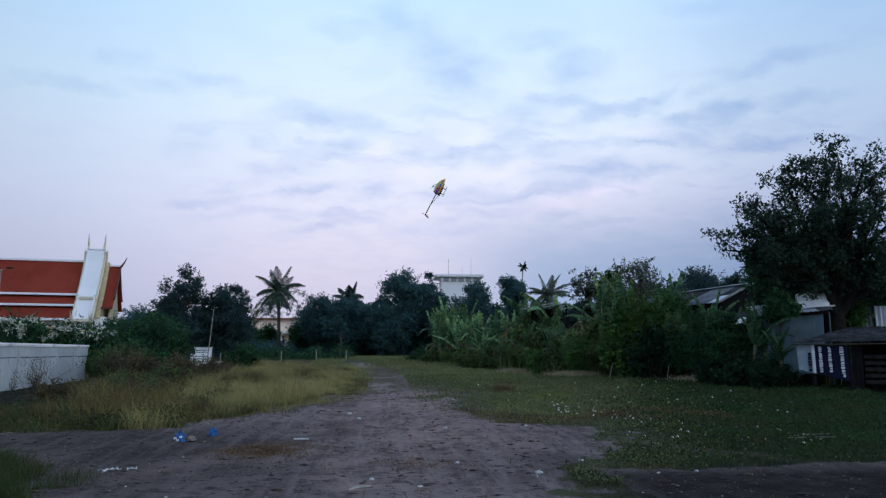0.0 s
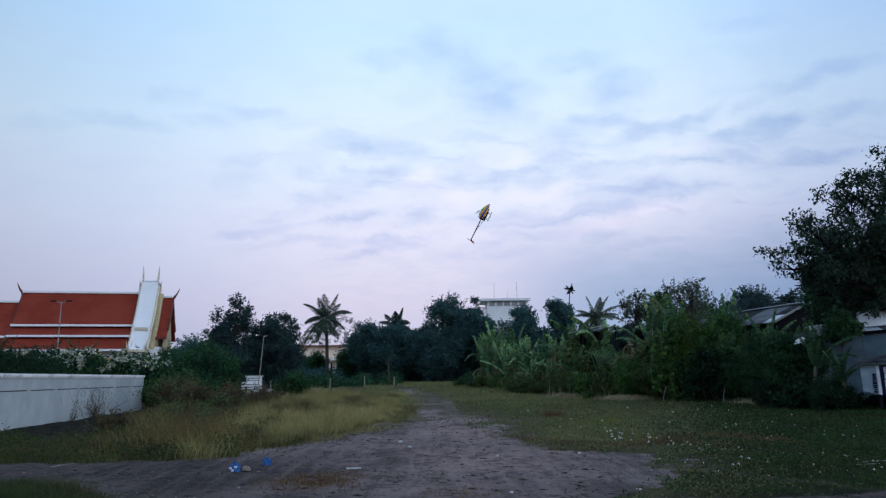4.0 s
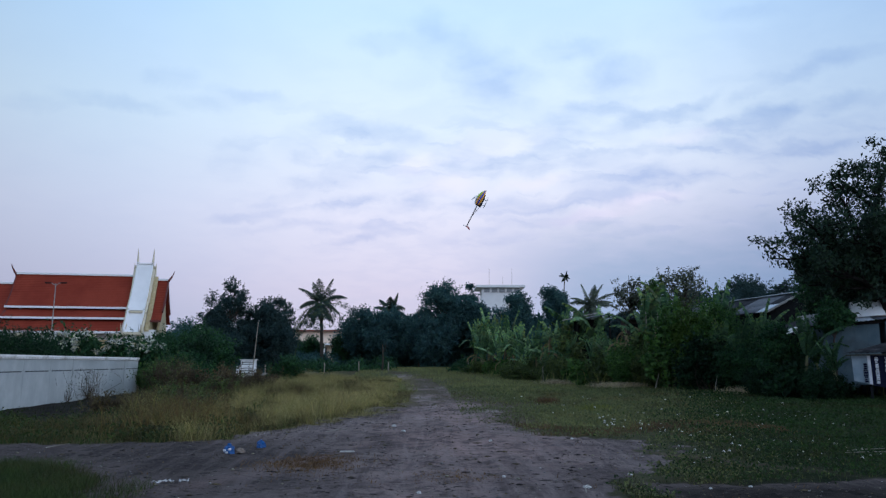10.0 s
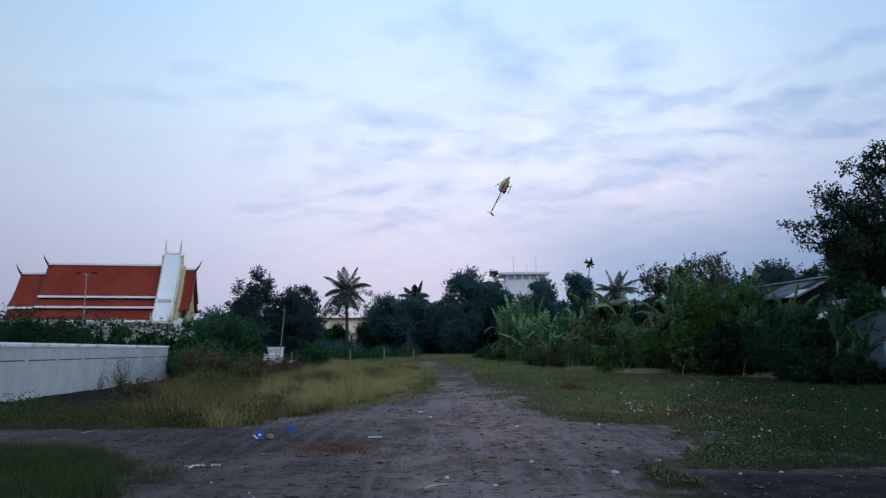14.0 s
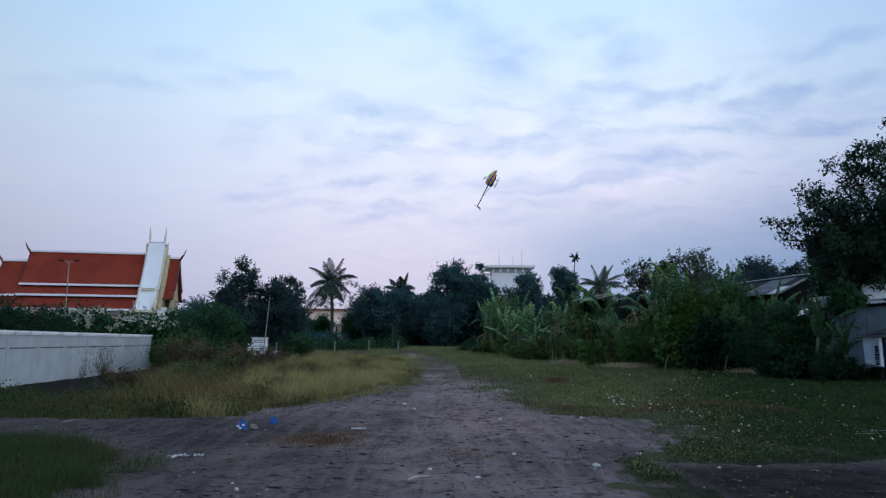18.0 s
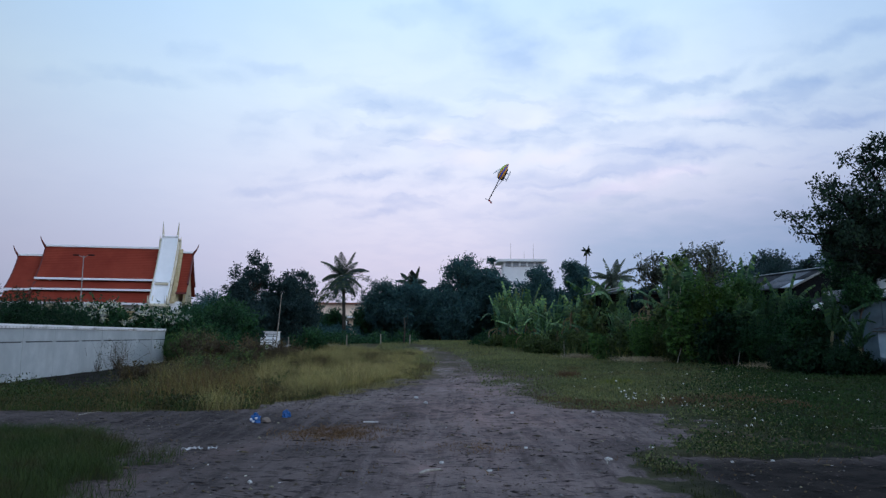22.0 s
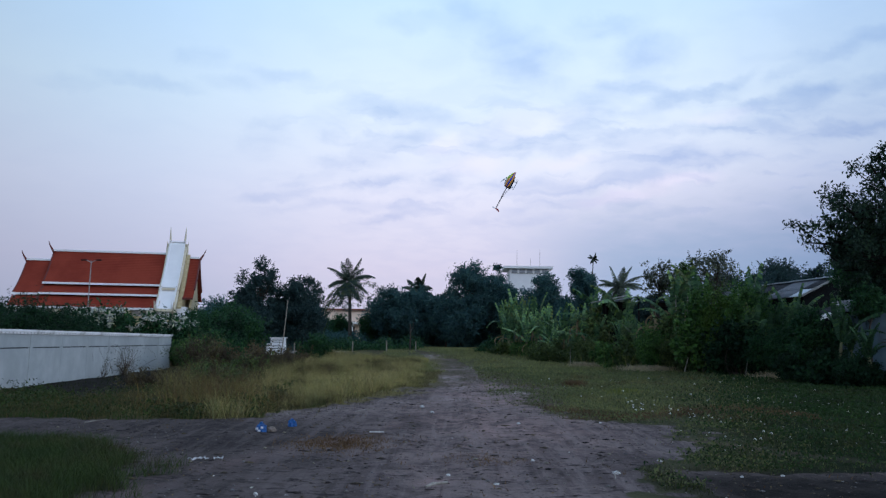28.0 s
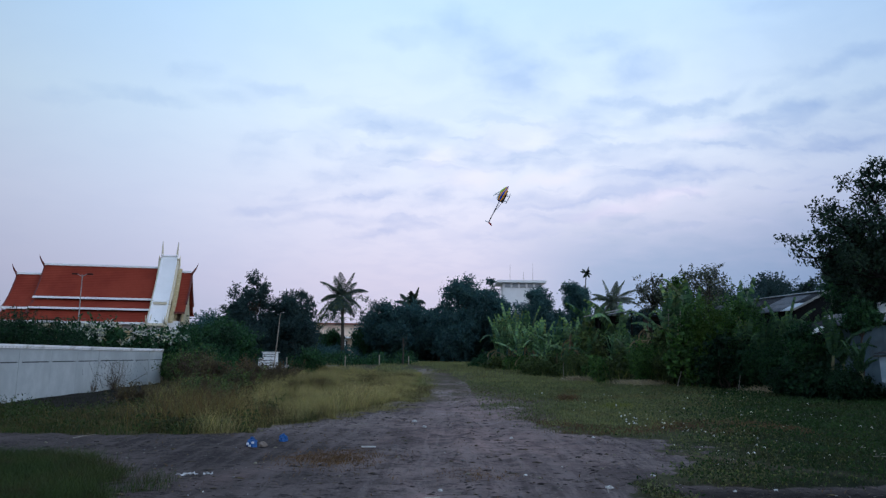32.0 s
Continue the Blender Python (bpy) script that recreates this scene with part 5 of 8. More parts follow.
tree("broadleaf_tree", 18.2, 32.0, 4.7, 1.0, 2.4, 3600, 0.15, 38, LEAF_DARK, "slim young tree before the boarded shed", clumps=16, trunk_r=0.06, clump_r=0.36)
tree("broadleaf_tree", 16.6, 33.9, 3.9, 1.1, 0.9, 3800, 0.16, 39, LEAF_DARK, G, clumps=18, trunk_r=0.07, clump_r=0.34)
tree("broadleaf_tree", 22.6, 34.3, 5.0, 1.2, 1.4, 2500, 0.2, 34, LEAF_MID, G, clumps=12, trunk_r=0.08, clump_r=0.4)

for i, (x, h) in enumerate(((-34.6, 6.6), (-31.8, 5.8), (-28.8, 6.2))):
    tree("broadleaf_tree", x, 96, h, 2.4, 0.5, 5000, 0.32, 340 + i, LEAF_FAR, D, clumps=20, clump_r=0.36)
palm("coconut_palm", -14.9, 98, 9.7, 4.3, 23, 41, "coconut palm with a full drooping crown", 0.23, leaf=0.95, wild=1.2, thick=0.048)
palm("coconut_palm", -5.9, 104, 8.9, 3.4, 18, 42, "palm whose crown rises over the dark trees", 0.22, leaf=0.9, wild=1.3, thick=0.08)
palm("coconut_palm", 18.0, 80, 8.0, 3.2, 24, 43, "grey-green palm whose crown rises over the banana plants", 0.18, mat=LEAF_PALM_PALE, leaf=0.62, wild=1.0, thick=0.038)
palm("areca_palm", 18.4, 100, 13.7, 1.05, 10, 44, "slender areca palm with a small crown", 0.08, leaf=0.36)


def bamboo(x, y, h, seed):
    rng = np.random.default_rng(seed)
    T = thing("bamboo", pose(x, y, 0), "arching bamboo canes with thin drooping tips", "bamboo")
    pts = []
    for i in range(12):
        a = rng.uniform(-0.6, 1.2)
        path, p, d = [], np.array([rng.normal(0, 0.3), rng.normal(0, 0.3), 0.0]), np.array([math.cos(a) * 0.12, math.sin(a) * 0.12, 1.0])
        hh = h * rng.uniform(0.75, 1.1)
        for k in range(14):
            path.append((p.copy(), 0.05 * (1 - k / 15) + 0.008))
            p = p + d / np.linalg.norm(d) * hh / 11
            d = d + np.array([math.cos(a) * 0.035 * k * 0.6, math.sin(a) * 0.02 * k, -0.022 * k])
            if k > 5:
                pts.append(p + rng.normal(0, 0.14, (14, 3)))
        part("cane", tube_mesh("cane", [path], 4), LEAF_OLIVE, T)
    part("foliage", mesh_of("foliage", *leaf_arrays(np.concatenate(pts), 0.30, rng, 0.25, 0.6)), LEAF_BLUE, T)


bamboo(-15.9, 80, 10.6, 51)

# left-hand scrub beside and behind the wall
SH = "dense dark green shrub"
for i, (x, y, w, d, h, n, leaf, m) in enumerate((
        (-16.4, 46, 2.3, 1.8, 3.7, 11000, 0.16, LEAF_DARK), (-14.6, 45, 1.6, 1.5, 3.1, 7000, 0.16, LEAF_DEEP), (-18.2, 47, 1.8, 1.6, 3.4, 7000, 0.16, LEAF_DARK),
        (-11.6, 58, 1.4, 1.2, 2.0, 4000, 0.18, LEAF_DARK), (-16.2, 52, 2.6, 1.8, 4.0, 8000, 0.2, LEAF_DARK), (-18.6, 56, 2.6, 1.8, 4.4, 9000, 0.2, LEAF_DARK),
        (-13.9, 41, 1.5, 1.2, 2.3, 6000, 0.15, LEAF_DARK), (-15.2, 40.6, 1.3, 1.0, 1.9, 4500, 0.14, LEAF_MID))):
    shrub("shrub", x, y, w, d, h, n, leaf, 60 + i, m, SH + " at the wall's end")
for i, (x, y, w, d, h, n) in enumerate(((-12.9, 35.5, 1.6, 1.4, 1.9, 2600), (-11.2, 33.5, 1.4, 1.2, 1.5, 2200), (-13.8, 38.5, 1.5, 1.2, 2.2, 2600), (-10.2, 37, 1.5, 1.2, 1.5, 2000), (-9.3, 26.5, 1.2, 1.0, 0.95, 1400), (-9.6, 33, 1.5, 1.2, 1.5, 2200), (-8.6, 29.5, 1.3, 1.0, 1.1, 1600), (-8.4, 36, 1.4, 1.1, 1.4, 1800), (-7.8, 23.5, 1.2, 0.9, 0.8, 1400), (-9.9, 23.0, 1.1, 0.8, 0.7, 1000))):
    shrub("dry_shrub", x, y, w, d, h, n * 0.55, 0.09, 80 + i, LEAF_DRY if i % 2 else LEAF_OLIVE, "leggy half-dry brown shrub with bare twigs", stems=260, lumps=9, extra=True)
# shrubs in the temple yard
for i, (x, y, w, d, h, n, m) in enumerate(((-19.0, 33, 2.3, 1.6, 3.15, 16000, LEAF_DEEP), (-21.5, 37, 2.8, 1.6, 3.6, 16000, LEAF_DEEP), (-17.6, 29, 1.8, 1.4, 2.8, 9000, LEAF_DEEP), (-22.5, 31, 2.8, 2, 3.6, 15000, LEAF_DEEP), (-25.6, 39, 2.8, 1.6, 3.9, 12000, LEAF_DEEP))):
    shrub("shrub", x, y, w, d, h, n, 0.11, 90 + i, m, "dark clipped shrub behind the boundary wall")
for i, (x, y, h) in enumerate(((-19.7, 41, 3.5), (-18.1, 41.5, 3.2), (-21.5, 42, 3.6), (-23.4, 44, 3.7), (-16.9, 43, 3.3))):
    t = shrub("frangipani", x, y, 1.1, 0.8, h, 2600, 0.24, 100 + i, LEAF_DARK, "small yard tree with pale-edged leaves over the wall", "tree", stems=18)
    rng = np.random.default_rng(110 + i)
    part("pale_leaves", mesh_of("pale_leaves", *leaf_arrays(np.concatenate([cloud(c, (0.24, 0.2, 0.12), 14, rng, 0.5) for c in cloud((0, -0.3, h * 0.78), (1.0, 0.7, h * 0.2), 12, rng, 0.25)]), 0.26, rng, 0.26)), LEAF_PALE, t)

ped = thing("ornamental_pedestal", pose(-17.9, 44.2, 0, 0, 0, 8), "cream and gold stepped stucco pedestal behind the boundary wall", "pedestal")
for half, z0, z1, mt in ((0.62, 0.0, 0.5, CREAM), (0.42, 0.5, 2.05, CREAM), (0.56, 2.05, 2.2, GILT), (0.48, 2.2, 2.55, CREAM), (0.58, 2.55, 2.66, WHITE), (0.40, 2.66, 2.80, GILT)):
    part("tier", box(-half, half, -half, half, z0, z1, 0.03), mt, ped)

# right-hand hedge: bananas, brush and tall shrubs
BANANAS_FAR = ((4.3, 72, 5.6), (5.0, 70, 6.3), (5.8, 71.5, 6.4), (6.6, 69, 6.2), (7.5, 70, 6.4), (8.6, 68, 6.1), (9.6, 70, 6.0), (10.6, 67, 5.8), (11.6, 66, 5.6), (5.2, 67, 5.4), (7.0, 66, 5.5), (8.8, 64, 5.3), (9.8, 60, 6.0), (11.0, 59, 6.2), (12.2, 58, 6.6), (13.2, 57, 6.3), (14.4, 56, 6.2), (15.6, 54, 6.0), (12.9, 54, 5.6))
BANANAS_NEAR = ((16.6, 50, 5.8), (15.0, 49, 5.4), (10.2, 55.5, 4.4), (8.6, 60.5, 4.6), (11.6, 53.0, 4.4), (13.6, 50.4, 4.6), (6.2, 65.5, 4.4), (5.0, 68, 4.2), (7.8, 63.5, 4.4), (12.4, 48.6, 3.6), (9.2, 57.4, 3.6), (17.8, 47.5, 5.6), (18.8, 45.0, 5.2), (13.3, 49.2, 5.6), (14.3, 47.4, 5.4), (12.0, 51.4, 5.8), (6.0, 66.6, 6.2), (9.0, 61.6, 6.4), (10.6, 57.6, 6.4), (15.6, 46.4, 5.6))
for i, (x, y, h) in enumerate(BANANAS_FAR + BANANAS_NEAR):
    if 0.195 < x / y < 0.29 and y < 57:
        h = min(h, 3.2)
    elif 0.125 < x / y < 0.225:
        h *= 0.80
    banana(x, y, h * (1.14 if 45 < y < 62 else 1.0), 120 + i, 1.0 if i < 10 else 1.1, dark=i % 5 in (1, 3, 4), upright=0.8 if y > 62 else 0.5)
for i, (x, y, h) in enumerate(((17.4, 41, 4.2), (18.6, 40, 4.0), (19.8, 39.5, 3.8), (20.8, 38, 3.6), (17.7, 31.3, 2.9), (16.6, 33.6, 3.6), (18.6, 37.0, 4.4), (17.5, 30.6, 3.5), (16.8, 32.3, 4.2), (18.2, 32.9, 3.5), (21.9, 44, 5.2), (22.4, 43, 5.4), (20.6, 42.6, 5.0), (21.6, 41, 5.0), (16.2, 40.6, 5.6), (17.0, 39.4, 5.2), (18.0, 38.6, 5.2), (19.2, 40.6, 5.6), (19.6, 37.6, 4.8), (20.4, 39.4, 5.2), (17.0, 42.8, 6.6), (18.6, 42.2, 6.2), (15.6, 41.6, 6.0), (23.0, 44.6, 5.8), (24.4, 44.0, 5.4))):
    # the darkest leaf colour stands for shade on these plants
    banana(x, y, h, 150 + i, 0.85, "dark-leaved banana plant with torn upright leaves, shade in their colour", dark="deep" if y < 36 or i % 2 else True)
BR = "tangled dull green brush at the field's edge"
DARK_BRUSH_FAR = ((4.2, 74, 1.8, 2.6), (3.0, 71.5, 1.4, 1.8), (24.6, 47.6, 1.6, 5.2), (28.0, 46, 3.0, 4.4), (24.0, 45.5, 2.0, 5.0), (26.0, 44.5, 1.8, 4.3), (23.4, 44.2, 1.5, 4.4), (18.2, 44.0, 1.6, 4.6), (21.8, 43.5, 2.4, 4.0), (15.4, 40, 1.8, 3.0), (22.6, 40.0, 1.8, 4.0), (18.6, 37, 1.7, 2.7), (17.6, 36.5, 1.5, 2.2), (16.6, 35.2, 1.4, 2.0), (19.0, 34.8, 1.6, 2.2), (18.0, 34.2, 1.3, 3.0), (17.2, 33.4, 1.3, 2.5), (25.0, 32.5, 2.0, 3.2), (17.6, 31.8, 1.0, 1.1), (16.9, 31.4, 1.0, 1.9))
DARK_BRUSH_NEAR = ((22.6, 31.0, 1.6, 2.2),)
OLIVE_BRUSH = ((4.6, 68, 1.6, 2.0), (8.0, 62, 2.0, 2.3), (7.6, 58, 1.8, 2.0), (11.0, 56.0, 1.2, 4.6), (9.4, 54.4, 1.9, 2.3), (12.6, 50.4, 1.2, 4.4), (12.0, 49.2, 1.8, 2.4), (13.4, 48, 1.7, 2.7), (17.4, 47, 2.0, 4.4), (13.6, 46.6, 0.9, 4.2), (13.6, 44.5, 1.4, 3.0))
GREEN_BRUSH = ((6.2, 66, 1.8, 2.2), (10.6, 51.6, 1.8, 2.2), (14.6, 50.6, 1.2, 5.0), (22.2, 46.5, 2.0, 4.6), (25.6, 46.4, 1.5, 4.9), (12.6, 46.0, 1.5, 3.2), (19.6, 45.5, 2.2, 4.0), (14.6, 43, 1.7, 5.0), (15.5, 42.5, 1.4, 5.9), (16.6, 42, 1.7, 5.6), (20.4, 41.5, 1.6, 3.7), (17.2, 38.5, 1.8, 3.6), (20.2, 36.4, 1.6, 3.0), (16.1, 32.2, 1.2, 1.7), (16.3, 30.6, 0.8, 1.6), (17.0, 30.4, 0.7, 1.3))
brush = [(q, LEAF_DARK) for q in DARK_BRUSH_FAR] + [(q, LEAF_DARK) for q in DARK_BRUSH_NEAR] + [(q, LEAF_OLIVE) for q in OLIVE_BRUSH] + [(q, LEAF_MID) for q in GREEN_BRUSH]
for i, ((x, y, w, h), m) in enumerate(brush):
    d, n, leaf = w * 0.72, int(3200 * math.sqrt(w * h)), 0.08 + 0.0016 * y
    if x < 14:
        h *= 0.86
    elif y < 40:
        h *= 0.72
    if 0.20 < x / y < 0.29 and y < 52:
        h = min(h, 2.8)
    if (x, h) == (15.5, 5.9):
        m = LEAF_FRESH
    # low brush by the sheds gets its shade through deeper leaf colours
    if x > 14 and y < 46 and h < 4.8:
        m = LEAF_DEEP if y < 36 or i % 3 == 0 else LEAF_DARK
    if 0.47 < x / y < 0.57 and 40 < y < 50:
        h = min(h, 3.7)
    if i % 3 == 0:
        n, leaf = n // 3, leaf * 1.75
    elif i % 3 == 1:
        n, leaf = int(n * 1.5), leaf * 0.75
    shrub("shrub", x, y, w, d, h, n, leaf, 170 + i, m, BR if m is LEAF_OLIVE else SH + " along the field's edge", group="brush along the field")


def dry_banana(x, y, h, seed):
    """A dead stem with its leaves hanging down round it."""
    rng = np.random.default_rng(seed)
    T = thing("dry_banana_plant", pose(x, y, gz(x, y) - 0.03), "dead banana plant with pale hanging dry leaves", "banana plant")
    st = h * 0.8
    part("stem", tube_mesh("stem", [[(np.array([0.15 * f * f, 0, st * f]), 0.11 * (1 - 0.55 * f)) for f in (0, 0.3, 0.6, 0.85, 1.0)]], 8), LEAF_TAN, T, smooth=True)
    for i in range(9):
        part("dead_leaf", DEAD_BLADE, LEAF_TAN, T, m=pose(0.12, 0, st * rng.uniform(0.6, 0.98), 0, rng.uniform(60, 110), i * 137 + rng.uniform(-20, 20)) @ Matrix.Scale(rng.uniform(0.4, 0.7), 4))
    part("green_leaf", BLADES[2], LEAF_BANANA, T, m=pose(0.15, 0, st, 0, rng.uniform(-5, 20), rng.uniform(0, 360)) @ Matrix.Scale(0.5, 4))


for i, (x, y, h) in enumerate(((14.6, 46.6, 5.0), (13.2, 48.6, 5.2), (12.9, 47.6, 4.2), (9.6, 58.4, 4.6), (6.8, 66.8, 4.8), (15.6, 45.4, 4.4))):
    dry_banana(x, y, h, 240 + i)


def woods(name, rows, seed, n, leaf, mat, label):
    """Far canopy that nobody could count."""
    rng = np.random.default_rng(seed)
    pts = []
    for x, y, w, h in rows:
        pts.append(cloud((x, y, h * 0.5), (w, 3.0, h * 0.5), n, rng, 0.4))
    P = np.concatenate(pts)
    P[:, 2] = np.abs(P[:, 2])
    tagged(part(name, mesh_of(name, *leaf_arrays(P, leaf, rng, 0.6)), mat), label, "woods", kind="stuff")


rw = np.random.default_rng(7)
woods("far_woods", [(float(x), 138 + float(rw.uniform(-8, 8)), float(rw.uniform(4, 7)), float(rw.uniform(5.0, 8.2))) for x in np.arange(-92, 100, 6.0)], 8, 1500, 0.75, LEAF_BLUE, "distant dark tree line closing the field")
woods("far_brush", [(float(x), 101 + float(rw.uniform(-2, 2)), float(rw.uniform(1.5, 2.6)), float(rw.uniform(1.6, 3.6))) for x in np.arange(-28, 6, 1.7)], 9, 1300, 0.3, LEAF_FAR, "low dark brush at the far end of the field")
woods("far_brush", [(float(x), 76 + float(rw.uniform(-2, 2)), float(rw.uniform(1.0, 1.8)), float(rw.uniform(1.2, 2.6))) for x in np.arange(-15.5, -4.5, 1.3)], 10, 900, 0.22, LEAF_DARK, "low green brush along the far fence")
woods("dry_brush", [(float(x), 66 + float(rw.uniform(-2, 2)), float(rw.uniform(0.4, 0.9)), float(rw.uniform(0.25, 0.7))) for x in np.arange(-17.0, -7.0, 0.9)], 11, 420, 0.16, LEAF_DRY, "low brown dead brush behind the dry grass")


# ---- buildings ----
def corrugated(w, d, mat_step=0.10, amp=0.018, skew=0.0):
    """A wavy sheet over x 0..w and y 0..d at z 0, with thickness."""
    k = int(w / mat_step * 4)
    xs = np.linspace(0, w, k)
    zs = amp * np.sin(xs / mat_step * math.pi)
    V = [(x + skew * y, y, z + o) for o in (0, -0.012) for y in (0, d) for x, z in zip(xs, zs)]
    Fc = []
    for b, flip in ((0, 0), (2 * k, 1)):
        for i in range(k - 1):
            q = (b + i, b + i + 1, b + k + i + 1, b + k + i)
            Fc.append(q[::-1] if flip else q)
    for i in range(k - 1):
        Fc.append((i, 2 * k + i, 2 * k + i + 1, i + 1))
        Fc.append((k + i, k + i + 1, 3 * k + i + 1, 3 * k + i))
    return mesh_of("sheet", V, Fc)


def sheets(parent, origin, across, down, n, length, mats, seed, overhang=0.03, skew=0.0):
    """Lays n roof sheets side by side; across and down are unit vectors."""
    rng = np.random.default_rng(seed)
    a, d = Vector(across).normalized(), Vector(down).normalized()
    nz = a.cross(d).normalized()
    w = Vector(across).length / n
    me = corrugated(w + overhang, length, skew=skew)
    made = []
    for i in range(n):
        o = Vector(origin) + a * w * i + nz * (0.012 * (i % 2) + 0.01)
        m = Matrix((a, d, nz)).transposed().to_4x4()
        m.translation = o
        mat = mats[int(rng.integers(0, len(mats)))]
        me_i = me if mat is mats[0] else me.copy()
        if mat is not mats[0]:
            me_i.materials.clear()
            me_i.materials.append(mat)
        made.append(part("roof_sheet", me_i, mat, parent, m=m @ pose(0, 0, 0, 0, 0, rng.uniform(-0.5, 0.5))))
    return made


def build_house():
    """Gabled timber house: its ridge runs away from the field."""
    yaw = math.degrees(math.atan2(1.8, 8.7))
    H = thing("timber_house", pose(26.4, 50, 0, 0, 0, yaw), "old timber house with a grey corrugated gable roof", "house")
    half, ridge, eave, L = 3.0, 6.56, 5.15, 13.0
    for s in (-1, 1):
        sl = math.hypot(half, ridge - eave)
        down = Vector((s * half, 0, eave - ridge))
        sheets(H, (0, 0, ridge) if s > 0 else (0, L, ridge), (0, L, 0) if s > 0 else (0, -L, 0), down, 9, sl, [TIN, TIN_DARK, TIN] if s > 0 else [TIN, TIN_DARK, TIN], 3)
        part("barge_board", extruded([(s * v, z) for v, z in sag(0, ridge + 0.06, half + 0.05, eave + 0.02, 0.0, 3)], -0.04, 0.04, 0.14), WOOD_GREY, H, m=pose(0, -0.04, 0, 0, 0, 90))
    sheets(H, (-1.9, 4.2, ridge - 0.85), (0, -4.2, 0), Vector((-half, 0, eave - ridge)), 4, 1.35, [TIN_LIGHT, TIN], 5)
    part("ridge_cap", box(-0.14, 0.14, -0.02, L, ridge + 0.03, ridge + 0.09, 0.02), TIN_LIGHT, H)
    bm = bmesh.new()
    for yy in (0.35, 0.5):
        bm.faces.new([bm.verts.new(p) for p in ((-2.5, yy, 2.4), (2.5, yy, 2.4), (2.5, yy, 5.2), (0, yy, 6.35), (-2.5, yy, 5.2))])
    vs = list(bm.verts)
    for i in range(5):
        j = (i + 1) % 5
        bm.faces.new((vs[i], vs[j], vs[5 + j], vs[5 + i]))
    part("gable_wall", bm, WOOD_DARK, H, "dark weathered board gable")
    part("side_wall", box(-2.55, -2.4, 0.5, L - 0.4, 2.4, 5.1, 0.01), WOOD_DARK, H)
    part("side_wall", box(2.4, 2.55, 0.5, L - 0.4, 2.4, 5.1, 0.01), WOOD, H)
    part("back_wall", box(-2.5, 2.5, L - 0.5, L - 0.35, 2.4, 6.2, 0.01), WOOD, H)
    part("floor_deck", box(-2.7, 2.7, 0.2, L - 0.2, 2.2, 2.4, 0.02), WOOD, H)
    post = bpy.data.meshes.new("post")
    bm = box(-0.09, 0.09, -0.09, 0.09, 0, 2.2, 0.01)
    bm.to_mesh(post)
    bm.free()
    for a in (-2.3, 0, 2.3):
        for b in (0.6, 4.5, 8.4, 12.4):
            part("post", post, WOOD, H, m=Matrix.Translation((a, b, 0)))
    for k in range(7):
        part("board", box(-2.45 + k * 0.7, -2.45 + k * 0.7 + 0.66, 0.32, 0.36, 2.45, 5.1), WOOD_DARK, H)
    part("window", box(0.4, 1.4, 0.28, 0.36, 3.3, 4.3, 0.01), SHADE_DARK, H, "dark open window")


build_house()
pole = thing("wooden_pole", pose(26.0, 48.8, 0), "bare upright wooden pole before the gable", "pole")
part("shaft", tube_mesh("shaft", [[(np.array([0, 0, 0.0]), 0.07), (np.array([0.04, 0, 3.2]), 0.06), (np.array([-0.05, 0, 6.55]), 0.045)]], 7), WOOD_PALE, pole)


def build_blue_shed():
    S = thing("board_shed", pose(17.7, 33.4, 0, 0, 0, -24), "pale blue boarded shed with a patched corrugated roof", "shed")
    w = 3.3
    for k in range(6):
        z0 = 0.02 if k < 2 else 0.5 + 0.1 * (k % 3)
        part("wall_board", box(k * 0.5, k * 0.5 + 0.49, 0.0 + 0.012 * (k % 2), 0.05 + 0.012 * (k % 2), z0, 3.25 + 0.03 * k, 0.004), BLUE_WALL, S)
    part("side_wall", box(w - 0.05, w, 0.08, 3.2, 0, 3.5, 0.01), BLUE_WALL, S)
    part("side_wall", box(0, 0.05, 0.08, 3.2, 0, 3.2, 0.01), BLUE_WALL, S)
    part("back_wall", box(0.06, w - 0.06, 3.15, 3.2, 0, 3.7, 0.01), BLUE_WALL, S)
    part("beam", box(-0.1, w + 0.1, -0.06, -0.004, 3.16, 3.30, 0.01), WOOD, S, m=pose(0, 0, 0, 0, -4, 0))
    sheets(S, (-0.1, -0.35, 3.28), (3.45, 0, 0.28), (0, 3.9, 0.70), 6, 3.97, [TIN_LIGHT, TIN_LIGHT, TIN], 4)
    return S


def bent_sheet(w, h, d, seed):
    """A large sheet bent over into a slack roll, creased and dented."""
    rng = np.random.default_rng(seed)
    V, Fc = [], []
    n, k = 16, 10
    for j in range(k + 1):
        for i in range(n + 1):
            a = math.pi * (1.04 - 1.12 * i / n)
            r = 1 + 0.05 * math.sin(3.1 * i + 2.0 * j) + rng.normal(0, 0.022)
            V.append((abs(math.cos(a)) ** 0.55 * math.copysign(1, math.cos(a)) * w / 2 * r, d * (j / k - 0.5), max(0.0, math.sin(a)) ** 0.7 * h * r * (0.86 + 0.14 * i / n)))
    for j in range(k):
        for i in range(n):
            q = j * (n + 1) + i
            Fc.append((q, q + 1, q + n + 2, q + n + 1))
    return mesh_of("sheet", V, Fc)


